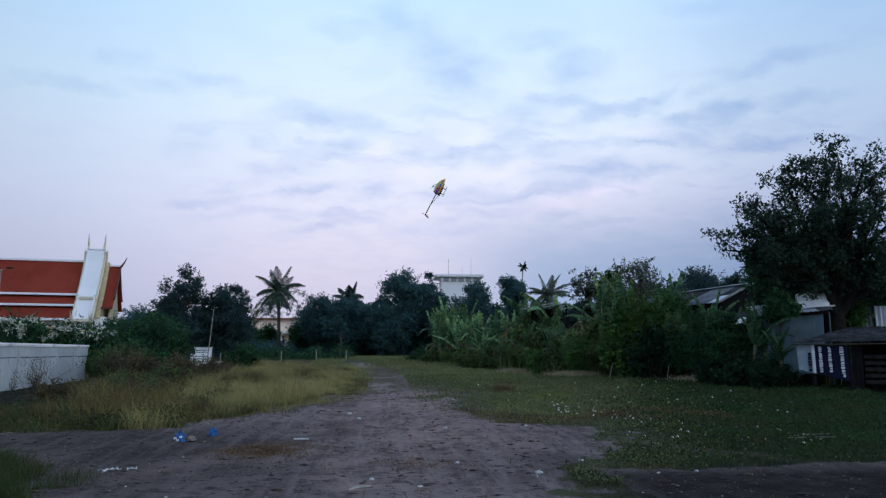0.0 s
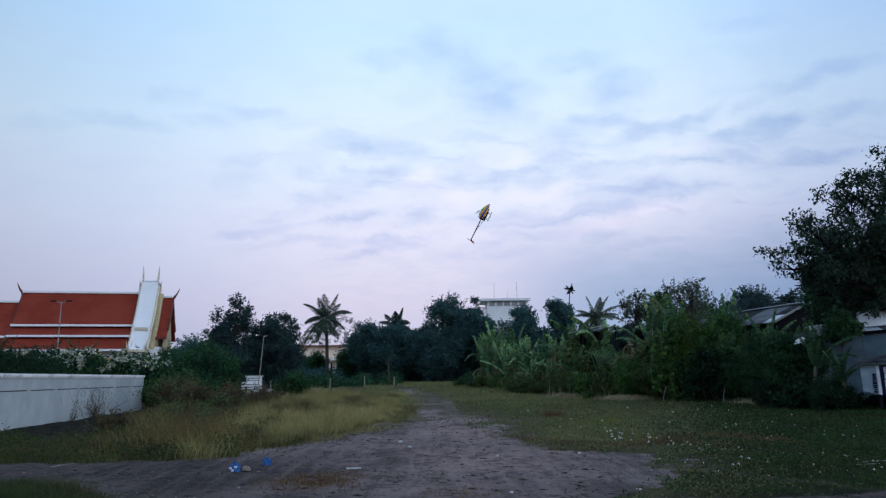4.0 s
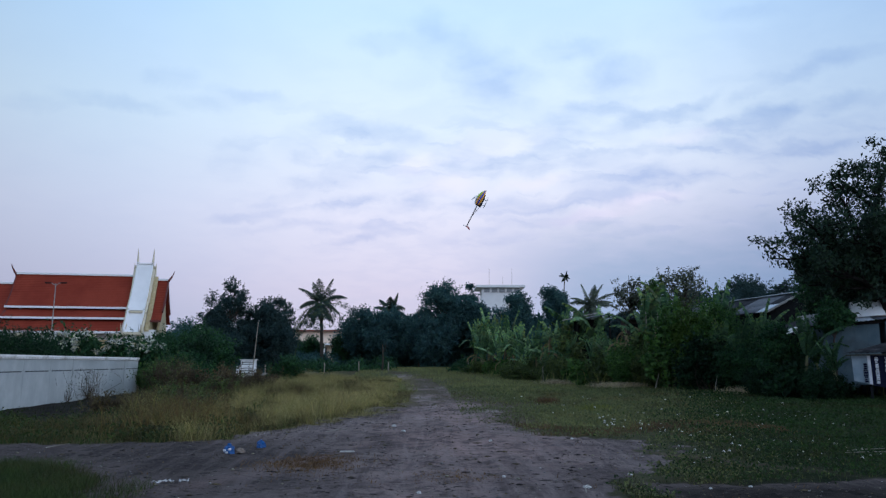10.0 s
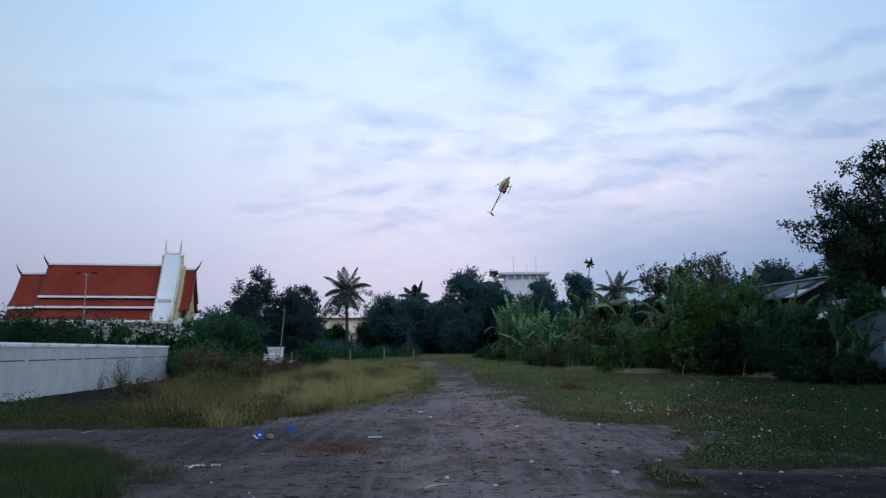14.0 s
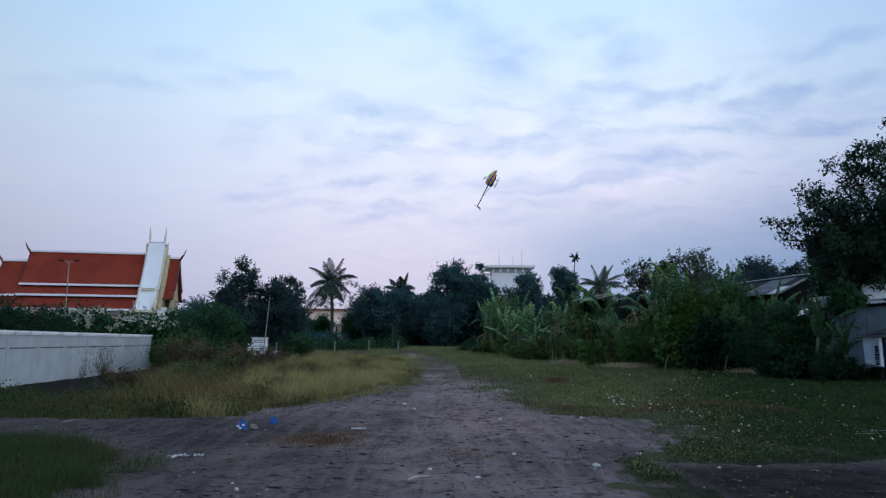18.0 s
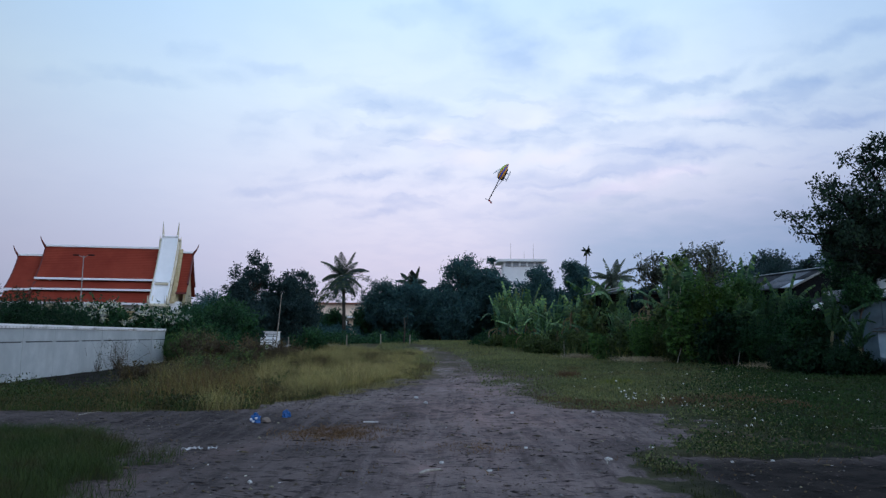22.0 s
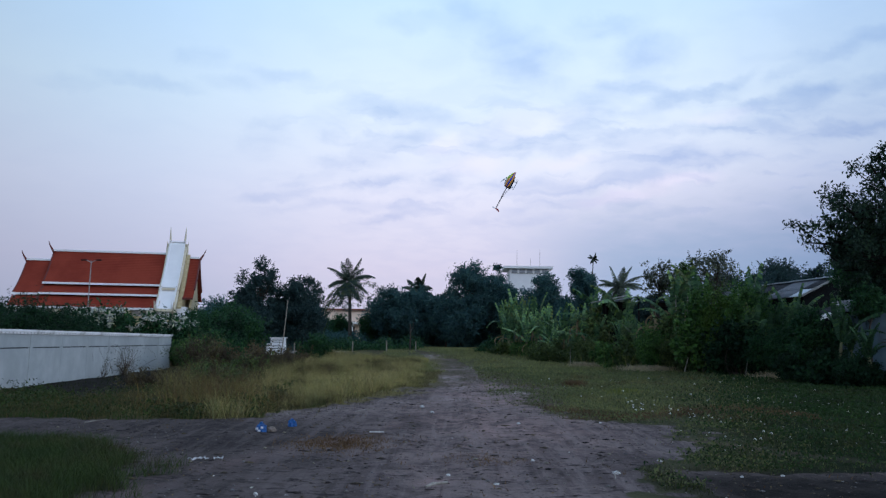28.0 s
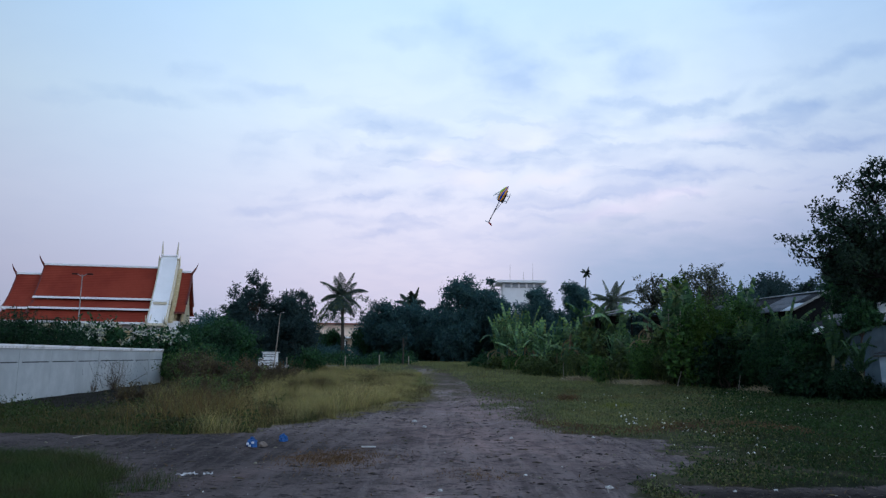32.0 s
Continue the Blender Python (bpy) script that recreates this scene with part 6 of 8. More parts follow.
def build_roof_junk():
    top = thing("roof_sheet_roll", pose(20.75, 33.45, 3.74, -4, 2, 64), "slack roll of pale creased sheeting on the shed roof", "roofing sheet")
    part("sheet", bent_sheet(0.95, 0.80, 1.35, 3), TIN_PALE, top, smooth=True)
    part("inner_sheet", bent_sheet(0.75, 0.52, 1.7, 5), TIN_LIGHT, top, smooth=True)
    part("under_sheet", corrugated(1.5, 1.9), TIN_PALE, top, m=pose(-0.95, -0.85, -0.03, 0, -2, 0))
    R = thing("side_roof", pose(17.75, 34.9, 0, 0, 0, 10), "low dark side roof strewn with pale scraps", "shed")
    sheets(R, (0, 0, 2.90), (2.0, 0, 0.62), (0, 2.2, 0.25), 3, 2.2, [TIN_DARK], 9)
    for a in (0.1, 1.8):
        part("post", box(a, a + 0.09, 0.1, 0.19, 0, 2.85 + 0.30 * a, 0.01), WOOD_DARK, R)
        part("post", box(a, a + 0.09, 1.9, 1.99, 0, 3.05 + 0.30 * a, 0.01), WOOD_DARK, R)
    # shade under the side roof, as a near-black sheet
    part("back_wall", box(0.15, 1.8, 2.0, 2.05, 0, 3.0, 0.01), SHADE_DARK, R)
    rng = np.random.default_rng(77)
    for k, (a, w) in enumerate(((0.10, 0.36), (0.38, 0.30), (0.62, 0.46), (0.95, 0.32), (1.22, 0.52), (1.55, 0.44), (1.85, 0.36))):
        m = pose(17.75, 34.9, 0, 0, 0, 10) @ pose(a, 0.12 + 0.22 * (k % 3), 2.96 + 0.31 * a + 0.025 * (k % 3), rng.uniform(-8, 14), rng.uniform(-25, 5), rng.uniform(-40, 40))
        scrap = thing("sheet_scrap", m, "crumpled white sheeting scrap lying on a low roof", "scrap", "scraps on the low roof")
        part("film", bent_sheet(w, 0.13 + 0.07 * (k % 2), w * 0.8, 20 + k), WHITE, scrap)


build_blue_shed()
build_roof_junk()


def build_banner_shed():
    S = thing("low_shed", pose(17.3, 29.38, 0, 0, 0, -22), "low open shed with a dark patchy corrugated roof and shade painted inside", "shed")
    w = 7.0
    posts = bpy.data.meshes.new("post")
    bm = box(-0.05, 0.05, -0.05, 0.05, 0, 1.95, 0.008)
    bm.to_mesh(posts)
    bm.free()
    for a in (0.7, 2.05, 4.4, 6.9):
        part("post", posts, WOOD_DARK, S, m=Matrix.Translation((a, 0.08, 0)))
        part("post", posts, WOOD_DARK, S, m=Matrix.Translation((a + 2.7, 2.5, 0)) @ Matrix.Diagonal((1, 1, 1.26, 1)))
    sheets(S, (-0.15, -0.3, 1.99), (w + 0.3, 0, 0.12), (0, 3.1, 0.68), 8, 3.15, [TIN_DARK], 7, skew=0.92)
    part("fascia", box(-0.15, w + 0.1, -0.30, -0.26, 1.88, 1.93, 0.005), BARK, S, m=pose(0, 0, 0, 0, -0.9, 0))
    # near-black sheet and boards carry the shade inside the shed
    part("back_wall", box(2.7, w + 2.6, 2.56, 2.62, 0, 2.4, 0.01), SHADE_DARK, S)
    for k in range(5):
        part("slat", box(2.6, 6.9, 0.10, 0.13, 0.30 + k * 0.26, 0.46 + k * 0.26, 0.005), WOOD, S)
    for k in range(3):
        part("upright_board", box(2.12 + k * 0.14, 2.24 + k * 0.14, 0.02, 0.05, 0.02, 1.9, 0.004), SHADE_DARK, S)


build_banner_shed()


def build_banner():
    """A vinyl sheet hung sideways, its print in unreadable lines."""
    B = thing("vinyl_banner", pose(17.30, 29.27, 0, 0, 0, -22) @ Matrix.Diagonal((0.8, 1, 1.0, 1)), "navy and pale blue vinyl banner hung sideways on a shed", "banner")

    def sheet(u0, u1, off):
        """A piece of the sagging sheet between two widths."""
        bm = bmesh.new()
        n, k = 8, 6
        grid = []
        for j in range(k + 1):
            row = []
            for i in range(n + 1):
                u = u0 + (u1 - u0) * i / n
                top, bot = 1.92 - 0.02 * u, (0.88 - 0.20 * u)
                f = j / k
                row.append((u + 0.04 * f, -0.05 * math.sin(3.1 * u + 1.5 * f) * f - off, top + (bot - top) * f))
            grid.append(row)
        for back in (0, 0.006):
            vs = [[bm.verts.new((x, y + back, z)) for x, y, z in row] for row in grid]
            for j in range(k):
                for i in range(n):
                    bm.faces.new((vs[j][i], vs[j + 1][i], vs[j + 1][i + 1], vs[j][i + 1]))
        return bm

    part("pale_field", sheet(0.0, 0.82, 0.0), BANNER_PALE, B, "faded pale blue end of the banner")
    part("navy_field", sheet(0.82, 2.36, 0.0), BANNER_NAVY, B, "navy printed field")
    part("white_edge", sheet(0.70, 0.84, 0.012), BANNER_WHITE, B)

    rng = np.random.default_rng(4)
    for u, wide, lo, hi, mt in ((0.48, 0.17, 0.30, 0.98, BANNER_NAVY), (1.02, 0.15, 0.06, 0.95, BANNER_WHITE), (1.46, 0.16, 0.06, 0.92, BANNER_WHITE), (2.02, 0.16, 0.04, 0.95, BANNER_WHITE)):
        f = lo
        while f < hi - 0.04:
            ln = float(rng.uniform(0.025, 0.075))
            top, bot = 1.92 - 0.02 * u, 0.88 - 0.20 * u
            z1, z0 = top + (bot - top) * f, top + (bot - top) * min(f + ln, hi)
            wd = wide * 1.15 * float(rng.uniform(0.55, 1.0))
            y = -0.05 * math.sin(3.1 * u + 1.5 * f) * f
            u_off = float(rng.uniform(0, 1)) * (wide - wd)
            part("print_bar", box(u + u_off + 0.04 * f, u + u_off + 0.04 * f + wd, y - 0.034, y - 0.02, z0, z1), mt, B)
            f += ln + float(rng.uniform(0.008, 0.03))


build_banner()


def build_fence_of_tin():
    F = thing("tin_fence", pose(21.9, 34.6, 0, 0, 0, -20), "leaning corrugated tin sheets behind the sheds", "fence")
    for k in range(5):
        part("sheet", corrugated(0.85, 1.9), TIN_LIGHT if k % 2 else TIN, F, m=pose(k * 0.8, 0.05 * (k % 2), 1.9 + 0.05 * k, 80, 0, 0) @ pose(0, 0, 0, 0, 0, 2 * (k % 3) - 2))
    for k in range(6):
        part("post", box(k * 0.8 - 0.04, k * 0.8 + 0.04, 0.12, 0.2, 0, 3.3, 0.01), WOOD, F)


build_fence_of_tin()


def build_hut():
    H = thing("brick_hut", pose(14.2, 51.5, 0), "small dull brick hut among the banana plants", "hut")
    part("wall", box(0, 1.2, 0, 1.6, 0, 4.7, 0.02), BRICK_RED, H)
    part("doorway", box(0.3, 0.9, -0.03, 0.0, 3.0, 4.4), SHADE_DARK, H)
    part("roof", box(-0.3, 1.5, -0.3, 2.0, 4.7, 4.84, 0.02), TIN_DARK, H, m=pose(0, 0, 0, 2, 0, 0))
    R = thing("lean_to_roof", pose(11.5, 56.5, 0), "low tin roof edge seen over banana leaves", "shed")
    part("roof", corrugated(3.0, 2.4), TIN, R, m=pose(0, 0, 4.95, 3, -10, 0))
    part("beam", box(0, 2.9, 0.0, 0.08, 4.95, 5.03, 0.01), WOOD_GREY, R, "silvered fascia board", m=pose(0, 0, 0.05, 0, -12, 0))
    for a in (0.1, 2.7):
        part("post", box(a, a + 0.1, 0.05, 0.15, 0, 5.0 + 0.2 * a, 0.01), WOOD, R)
    # near-black wall gives the shade below the roof
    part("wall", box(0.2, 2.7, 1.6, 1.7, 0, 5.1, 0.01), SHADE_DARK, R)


build_hut()


def build_far_houses():
    H = thing("salmon_house", pose(-24.6, 125, 0), "salmon-walled house with white trim beyond the palms", "house")
    part("wall", box(0, 9.0, 0, 7, 0, 7.0, 0.03), ORANGE_WALL, H)
    part("roof_edge", box(-0.6, 9.6, -0.7, 7.6, 7.0, 7.28, 0.05), BRICK_EDGE, H, "dull red roof edge")
    part("canopy", box(-0.3, 9.3, -1.6, 0, 4.6, 4.9, 0.03), WHITE, H)
    for k in range(4):
        wdw = part("window", box(0.7 + k * 2.2, 2.0 + k * 2.2, -0.06, 0.0, 2.4, 4.2, 0.01), SHADE_DARK, H)
        part("frame", box(0.6 + k * 2.2, 2.1 + k * 2.2, -0.09, -0.06, 4.2, 4.35), WHITE, wdw)
        part("column", box(0.2 + k * 2.9, 0.5 + k * 2.9, -1.5, -1.2, 0, 4.6, 0.02), WHITE, H)
    W = thing("white_building", pose(10.3, 160, 0), "tall white flat-roofed building far behind the trees", "building")
    part("wall", box(1.2, 10.2, 0, 8, 0, 18.4, 0.05), WHITE, W)
    part("roof_slab", box(-0.2, 10.9, -1.0, 9, 18.4, 18.95, 0.05), WHITE, W)
    for fl in range(4):
        for k in range(5):
            wd = part("window", box(1.7 + k * 1.7, 2.9 + k * 1.7, -0.06, 0, 4.9 + fl * 4.2, 5.7 + fl * 4.2, 0.01), WHITE_SHADE, W)
            part("sill", box(1.6 + k * 1.7, 3.0 + k * 1.7, -0.16, -0.06, 4.75 + fl * 4.2, 4.9 + fl * 4.2), CONCRETE, wd)
    for a, hgt in ((3.0, 4.0), (8.2, 4.2), (6.1, 2.2)):
        part("antenna", tube_mesh("antenna", [[(np.array([a, 2, 18.9]), 0.05), (np.array([a, 2, 18.9 + hgt]), 0.025)]], 5), CONCRETE, W)


build_far_houses()


# ---- far edge of the field: fence, pole, tank ----
fp = thing("fence_post", pose(-16.3, 71, float(lumpy(-16.3, 71))), "short pale wooden fence post", "fence post", "posts along the far fence")
part("post", box(-0.04, 0.04, -0.04, 0.04, -0.1, 1.15, 0.008), WOOD_PALE, fp)
for i, (x, y, s, lean) in enumerate(((-14.2, 71, 1.1, 2), (-12.4, 71.5, 0.8, -2), (-10.5, 71, 1.1, 1), (-7.1, 71, 1.15, -1), (-4.4, 74, 1.0, 2))):
    copy_thing(fp, pose(x, y, float(lumpy(x, y)), 0, lean, 11 * i) @ Matrix.Diagonal((1, 1, s * 0.8, 1)))
dt = thing("bare_tree", pose(-5.05, 74.5, 0.6, 0, 1, 0), "bare reddish-brown trunk standing at the far trees", "bare tree")
part("trunk", tube_mesh("trunk", [[(np.array([0, 0, 0.0]), 0.11), (np.array([0.05, 0, 1.4]), 0.085), (np.array([-0.04, 0, 2.9]), 0.06)]], 8), BARK, dt)
part("fork", tube_mesh("fork", [[(np.array([0.03, 0, 2.0]), 0.05), (np.array([0.25, 0.1, 2.5]), 0.035), (np.array([0.32, 0.1, 3.2]), 0.02)]], 6), BARK, dt)
for i, (x, y, h, r) in enumerate(((-17.6, 104, 6.0, 2.4), (-12.4, 102, 6.6, 2.2), (-20.6, 106, 5.8, 2.4))):
    tree("broadleaf_tree", x, y, h, r, 0.3, 5000, 0.3, 330 + i, LEAF_DARK, "low bushy tree before the salmon house", clumps=18, clump_r=0.36, trunk_r=0.12)
lp = thing("leaning_pole", pose(-17.35, 70, 0, 0, 4.5, 0), "thin leaning bamboo pole at the field's edge", "pole")
part("shaft", tube_mesh("shaft", [[(np.array([0, 0, 0.0]), 0.055), (np.array([0.02, 0, 2.6]), 0.05), (np.array([0, 0, 5.6]), 0.03)]], 6), WOOD_PALE, lp)
tank = thing("white_cabinet", pose(-19.3, 70.5, 0), "white painted stacked concrete box beside a leaning pole", "concrete box")
part("lower_box", box(0.3, 2.0, 0, 1.2, 0, 1.3, 0.03), WHITE, tank)
for k in range(4):
    part("louvre", box(0.34, 1.96, -0.035, -0.002, 0.30 + 0.25 * k, 0.36 + 0.25 * k), GROOVE, tank)
for k in range(2):
    part("louvre", box(0.74, 1.96, 0.065, 0.098, 1.42 + 0.2 * k, 1.47 + 0.2 * k), GROOVE, tank)
part("upper_box", box(0.7, 2.0, 0.1, 1.1, 1.3, 1.85, 0.03), WHITE, tank)
part("lid", box(0.6, 2.1, 0.0, 1.2, 1.85, 1.93, 0.02), PLASTER_CAP, tank)
stems = thing("dead_bush", pose(-14.3, 70.6, float(lumpy(-14.3, 70.6))), "reddish-brown dead bush of bare stems at the far kerb", "bush")
rng = np.random.default_rng(311)
for k in range(16):
    a = rng.normal(0, 1.0)
    part("stem", tube_mesh("stem", [bend((a, rng.uniform(-0.3, 0.3), 0), (a + rng.normal(0, 0.35), rng.uniform(-0.3, 0.3), rng.uniform(0.4, 1.05)), 0.035, 0.012, rng, 5, 0.1)], 5), TWIG_RED, stems)
slab = thing("concrete_kerb", pose(-17.1, 72.5, 0.2, 0, 0, 12), "low broken concrete kerb at the field's far edge", "kerb")
for k in range(5):
    part("block", box(k * 1.15, k * 1.15 + 1.1, 0, 0.3, -0.05, 0.38 - 0.05 * (k % 3), 0.03), CONCRETE, slab, m=pose(0, 0, 0, 0, (k % 2) * 2 - 1, 0))
for i, (x, y, h, lean, sc) in enumerate(((13.2, 42.3, 1.0, 10, 0.8), (14.6, 41.0, 0.6, -4, 0.4), (3.4, 70.5, 1.8, 6, 1.0), (14.8, 47.0, 5.3, 2, 1.6), (14.4, 47.2, 5.0, -2, 1.6), (15.1, 47.6, 4.7, 3, 1.4), (8.3, 53.0, 1.3, -6, 0.6), (15.2, 38.4, 0.9, 3, 0.5))):
    s = thing("dead_stake", pose(x, y, 0, 0, lean, 0), "short pale dead stem standing at the brush", "stake")
    part("shaft", tube_mesh("shaft", [[(np.array([0, 0, 0.0]), 0.035 * sc), (np.array([0.03, 0, h * 0.5]), 0.03 * sc), (np.array([0.10, 0, h]), 0.02 * sc)]], 5), BARK_PALE, s)


# ---- model helicopter, hovering nose-up over the field ----
HELI_ORANGE = material("orange_gloss", (0.72, 0.30, 0.045), (0.78, 0.36, 0.07), 3, 0.25, 0, local=True, spec=0.5)
HELI_WHITE = material("white_gloss", (0.66, 0.70, 0.74), (0.72, 0.75, 0.78), 3, 0.25, 0, local=True, spec=0.5)
HELI_BLUE = material("blue_gloss", (0.015, 0.05, 0.42), (0.02, 0.07, 0.50), 3, 0.25, 0, local=True, spec=0.5)
HELI_GREEN = material("lime_gloss", (0.33, 0.55, 0.03), (0.42, 0.66, 0.05), 3, 0.2, 0, local=True, spec=0.6)
HELI_RED = material("red_gloss", (0.40, 0.030, 0.035), (0.48, 0.04, 0.04), 3, 0.3, 0, local=True, spec=0.5)
CARBON = material("carbon_fibre", (0.012, 0.012, 0.014), (0.025, 0.025, 0.028), 90, 0.35, 0, local=True, spec=0.5)
ALLOY = material("bright_alloy", (0.55, 0.56, 0.58), (0.65, 0.66, 0.68), 30, 0.3, 0, local=True, metal=0.9)


def build_helicopter():
    nose, mast = Vector((0.44, -0.10, 0.89)).normalized(), Vector((-0.89, -0.12, 0.43))
    mast = (mast - nose * mast.dot(nose)).normalized()
    side = mast.cross(nose)
    m = Matrix((nose, side, mast)).transposed().to_4x4()
    m.translation = (1.70, 24.3, 7.22)
    H = thing("model_helicopter", m, "orange, white and blue model helicopter flying nose-up in the air", "helicopter")

    def shell(a0, a1, mat, name, label, grow=1.0):
        """A strip of the canopy between two angles round its length."""
        n, k = 18, 6
        V, Fc = [], []
        for i in range(n + 1):
            f = i / n
            x = -0.17 + 0.60 * f
            r = (math.sin(math.pi * min(0.22 + 0.78 * f, 1.0)) ** 0.75) * 0.135 + 0.004
            for j in range(k + 1):
                a = a0 + (a1 - a0) * j / k
                V.append((x, math.sin(a) * r * 0.72 * grow, 0.01 - 0.07 * f * f + math.cos(a) * r * grow))
        for i in range(n):
            for j in range(k):
                q = i * (k + 1) + j
                Fc.append((q, q + 1, q + k + 2, q + k + 1))
        return part(name, mesh_of(name, V, Fc), mat, H, label, True)

    shell(-0.75, 0.75, HELI_WHITE, "canopy_top", "white glossy canopy top")
    for s in (-1, 1):
        shell(s * 0.75, s * 1.35, HELI_ORANGE, "canopy_side", "orange glossy canopy flank")
        shell(s * 1.35, s * 1.75, HELI_BLUE, "canopy_stripe", "blue glossy stripe")
        shell(s * 1.75, s * 2.3, HELI_ORANGE, "canopy_chin", "orange glossy chin")
    n, k = 12, 8
    V, Fc = [], []
    for i in range(n + 1):
        f = i / n
        x = 0.08 + 0.32 * f
        g = (x + 0.17) / 0.60
        r = (math.sin(math.pi * min(0.22 + 0.78 * g, 1.0)) ** 0.75) * 0.135 + 0.009
        half = 1.15 * math.sin(math.pi * min(0.15 + 0.8 * f, 1)) ** 0.7
        for j in range(k + 1):
            a = -half + 2 * half * j / k
            V.append((x, math.sin(a) * r * 0.72, 0.01 - 0.07 * g * g + math.cos(a) * r))
    for i in range(n):
        for j in range(k):
            q = i * (k + 1) + j
            Fc.append((q, q + 1, q + k + 2, q + k + 1))
    part("windshield", mesh_of("windshield", V, Fc), HELI_GREEN, H, "lime green canopy window", True)
    part("chassis", box(-0.20, 0.16, -0.035, 0.035, -0.15, 0.06, 0.012), CARBON, H, "black carbon side frames")
    part("battery", box(0.0, 0.26, -0.03, 0.03, -0.13, -0.07, 0.008), CARBON, H)
    part("motor", box(-0.10, 0.0, -0.045, 0.045, -0.10, -0.02, 0.015), ALLOY, H, "bright alloy motor")

    def rod(name, pts, r, mat, sides=8, parent=None, label=""):
        return part(name, tube_mesh(name, [[(np.array(p, float), r) for p in pts]], sides), mat, parent or H, label, True)

    rod("tail_boom", [(-0.15, 0, -0.01), (-0.6, 0, -0.005), (-1.02, 0, 0.0)], 0.017, CARBON)
    rod("boom_clamp", [(-0.60, 0, -0.005), (-0.64, 0, -0.005)], 0.024, ALLOY)
    for s in (-1, 1):
        rod("boom_brace", [(-0.16, s * 0.035, -0.12), (-0.61, s * 0.012, -0.015)], 0.006, CARBON)
    bm = bmesh.new()
    for yy in (-0.004, 0.004):
        bm.faces.new([bm.verts.new((x, yy, z)) for x, z in ((-0.99, 0.01), (-1.04, 0.012), (-1.09, -0.15), (-1.06, -0.155), (-1.0, -0.05))])
    vs = list(bm.verts)
    for i in range(5):
        bm.faces.new((vs[i], vs[(i + 1) % 5], vs[5 + (i + 1) % 5], vs[5 + i]))
    part("tail_fin", bm, HELI_RED, H, "red tail fin")
    hub = rod("tail_hub", [(-1.02, 0, 0.0), (-1.02, 0.05, 0.0)], 0.014, ALLOY)
    for s in (-1, 1):
        part("tail_blade", box(-1.035, -1.005, 0.045, 0.050, min(0.02 * s, 0.13 * s), max(0.02 * s, 0.13 * s), 0.002), HELI_WHITE, hub)
    rod("mast", [(0, 0, 0.05), (0, 0, 0.22)], 0.007, ALLOY)
    head = part("rotor_head", box(-0.025, 0.025, -0.09, 0.09, 0.19, 0.225, 0.008), ALLOY, H, "alloy rotor head")
    part("swashplate", box(-0.03, 0.03, -0.03, 0.03, 0.12, 0.14, 0.012), ALLOY, H)
    for s in (-1, 1):
        bm = box(-0.030, 0.030, min(s * 0.10, s * 0.78), max(s * 0.10, s * 0.78), 0.205, 0.213, 0.003)
        part("rotor_blade", bm, HELI_WHITE, head, "slim white rotor blade")
    for s in (-1, 1):
        rod("skid", [(-0.17, s * 0.10, -0.245), (0.10, s * 0.10, -0.25), (0.17, s * 0.10, -0.245), (0.215, s * 0.10, -0.215)], 0.007, ALLOY)
        for x in (-0.10, 0.10):
            rod("skid_strut", [(x, s * 0.03, -0.14), (x, s * 0.075, -0.17), (x, s * 0.10, -0.245)], 0.009, HELI_WHITE, 6)


build_helicopter()


# ---- litter on the bare ground ----
def crumple(name, x, y, w, d, h, seed, mat, label, category, turn=0.0, dents=0.35):
    bm = bmesh.new()
    bmesh.ops.create_icosphere(bm, subdivisions=3, radius=1)
    for v in bm.verts:
        k = 1 + dents * (noise.noise(Vector(v.co) * 2.3 + Vector((seed, 0, 0))) + 0.6 * noise.noise(Vector(v.co) * 5.1 + Vector((0, seed, 0))))
        v.co = Vector((v.co.x * w * k, v.co.y * d * k, max(v.co.z * k, -0.35) * h))
    T = thing(name, pose(x, y, gz(x, y) + 0.3 * h, 0, 0, turn), label, category)
    return T, part("body", bm, mat, T)


bag, _ = crumple("plastic_bag", -3.50, 12.9, 0.095, 0.085, 0.11, 2, BLUE_BAG, "crumpled bright blue plastic bag on bare soil", "plastic bag")
part("knot", box(-0.03, 0.02, -0.02, 0.03, 0.08, 0.14, 0.015), BLUE_BAG, bag)
for k, (a, b, c) in enumerate(((-0.05, -0.105, 0.03), (0.04, -0.108, 0.05), (-0.01, -0.112, -0.005))):
    part("print_patch", box(a - 0.02, a + 0.02, b - 0.01, b + 0.03, c - 0.016, c + 0.016, 0.004), BANNER_WHITE, bag, "white printed patch")
bag2, _ = crumple("plastic_bag", -3.20, 14.0, 0.085, 0.075, 0.10, 6, BLUE_BAG, "second crumpled blue plastic bag on bare soil", "plastic bag", 40)
part("knot", box(-0.015, 0.02, -0.02, 0.02, 0.07, 0.12, 0.012), BLUE_BAG, bag2)
crumple("paper_scrap", -3.32, 12.95, 0.08, 0.06, 0.06, 9, BROWN_SCRAP, "dull brown crushed carton beside a blue bag", "litter")
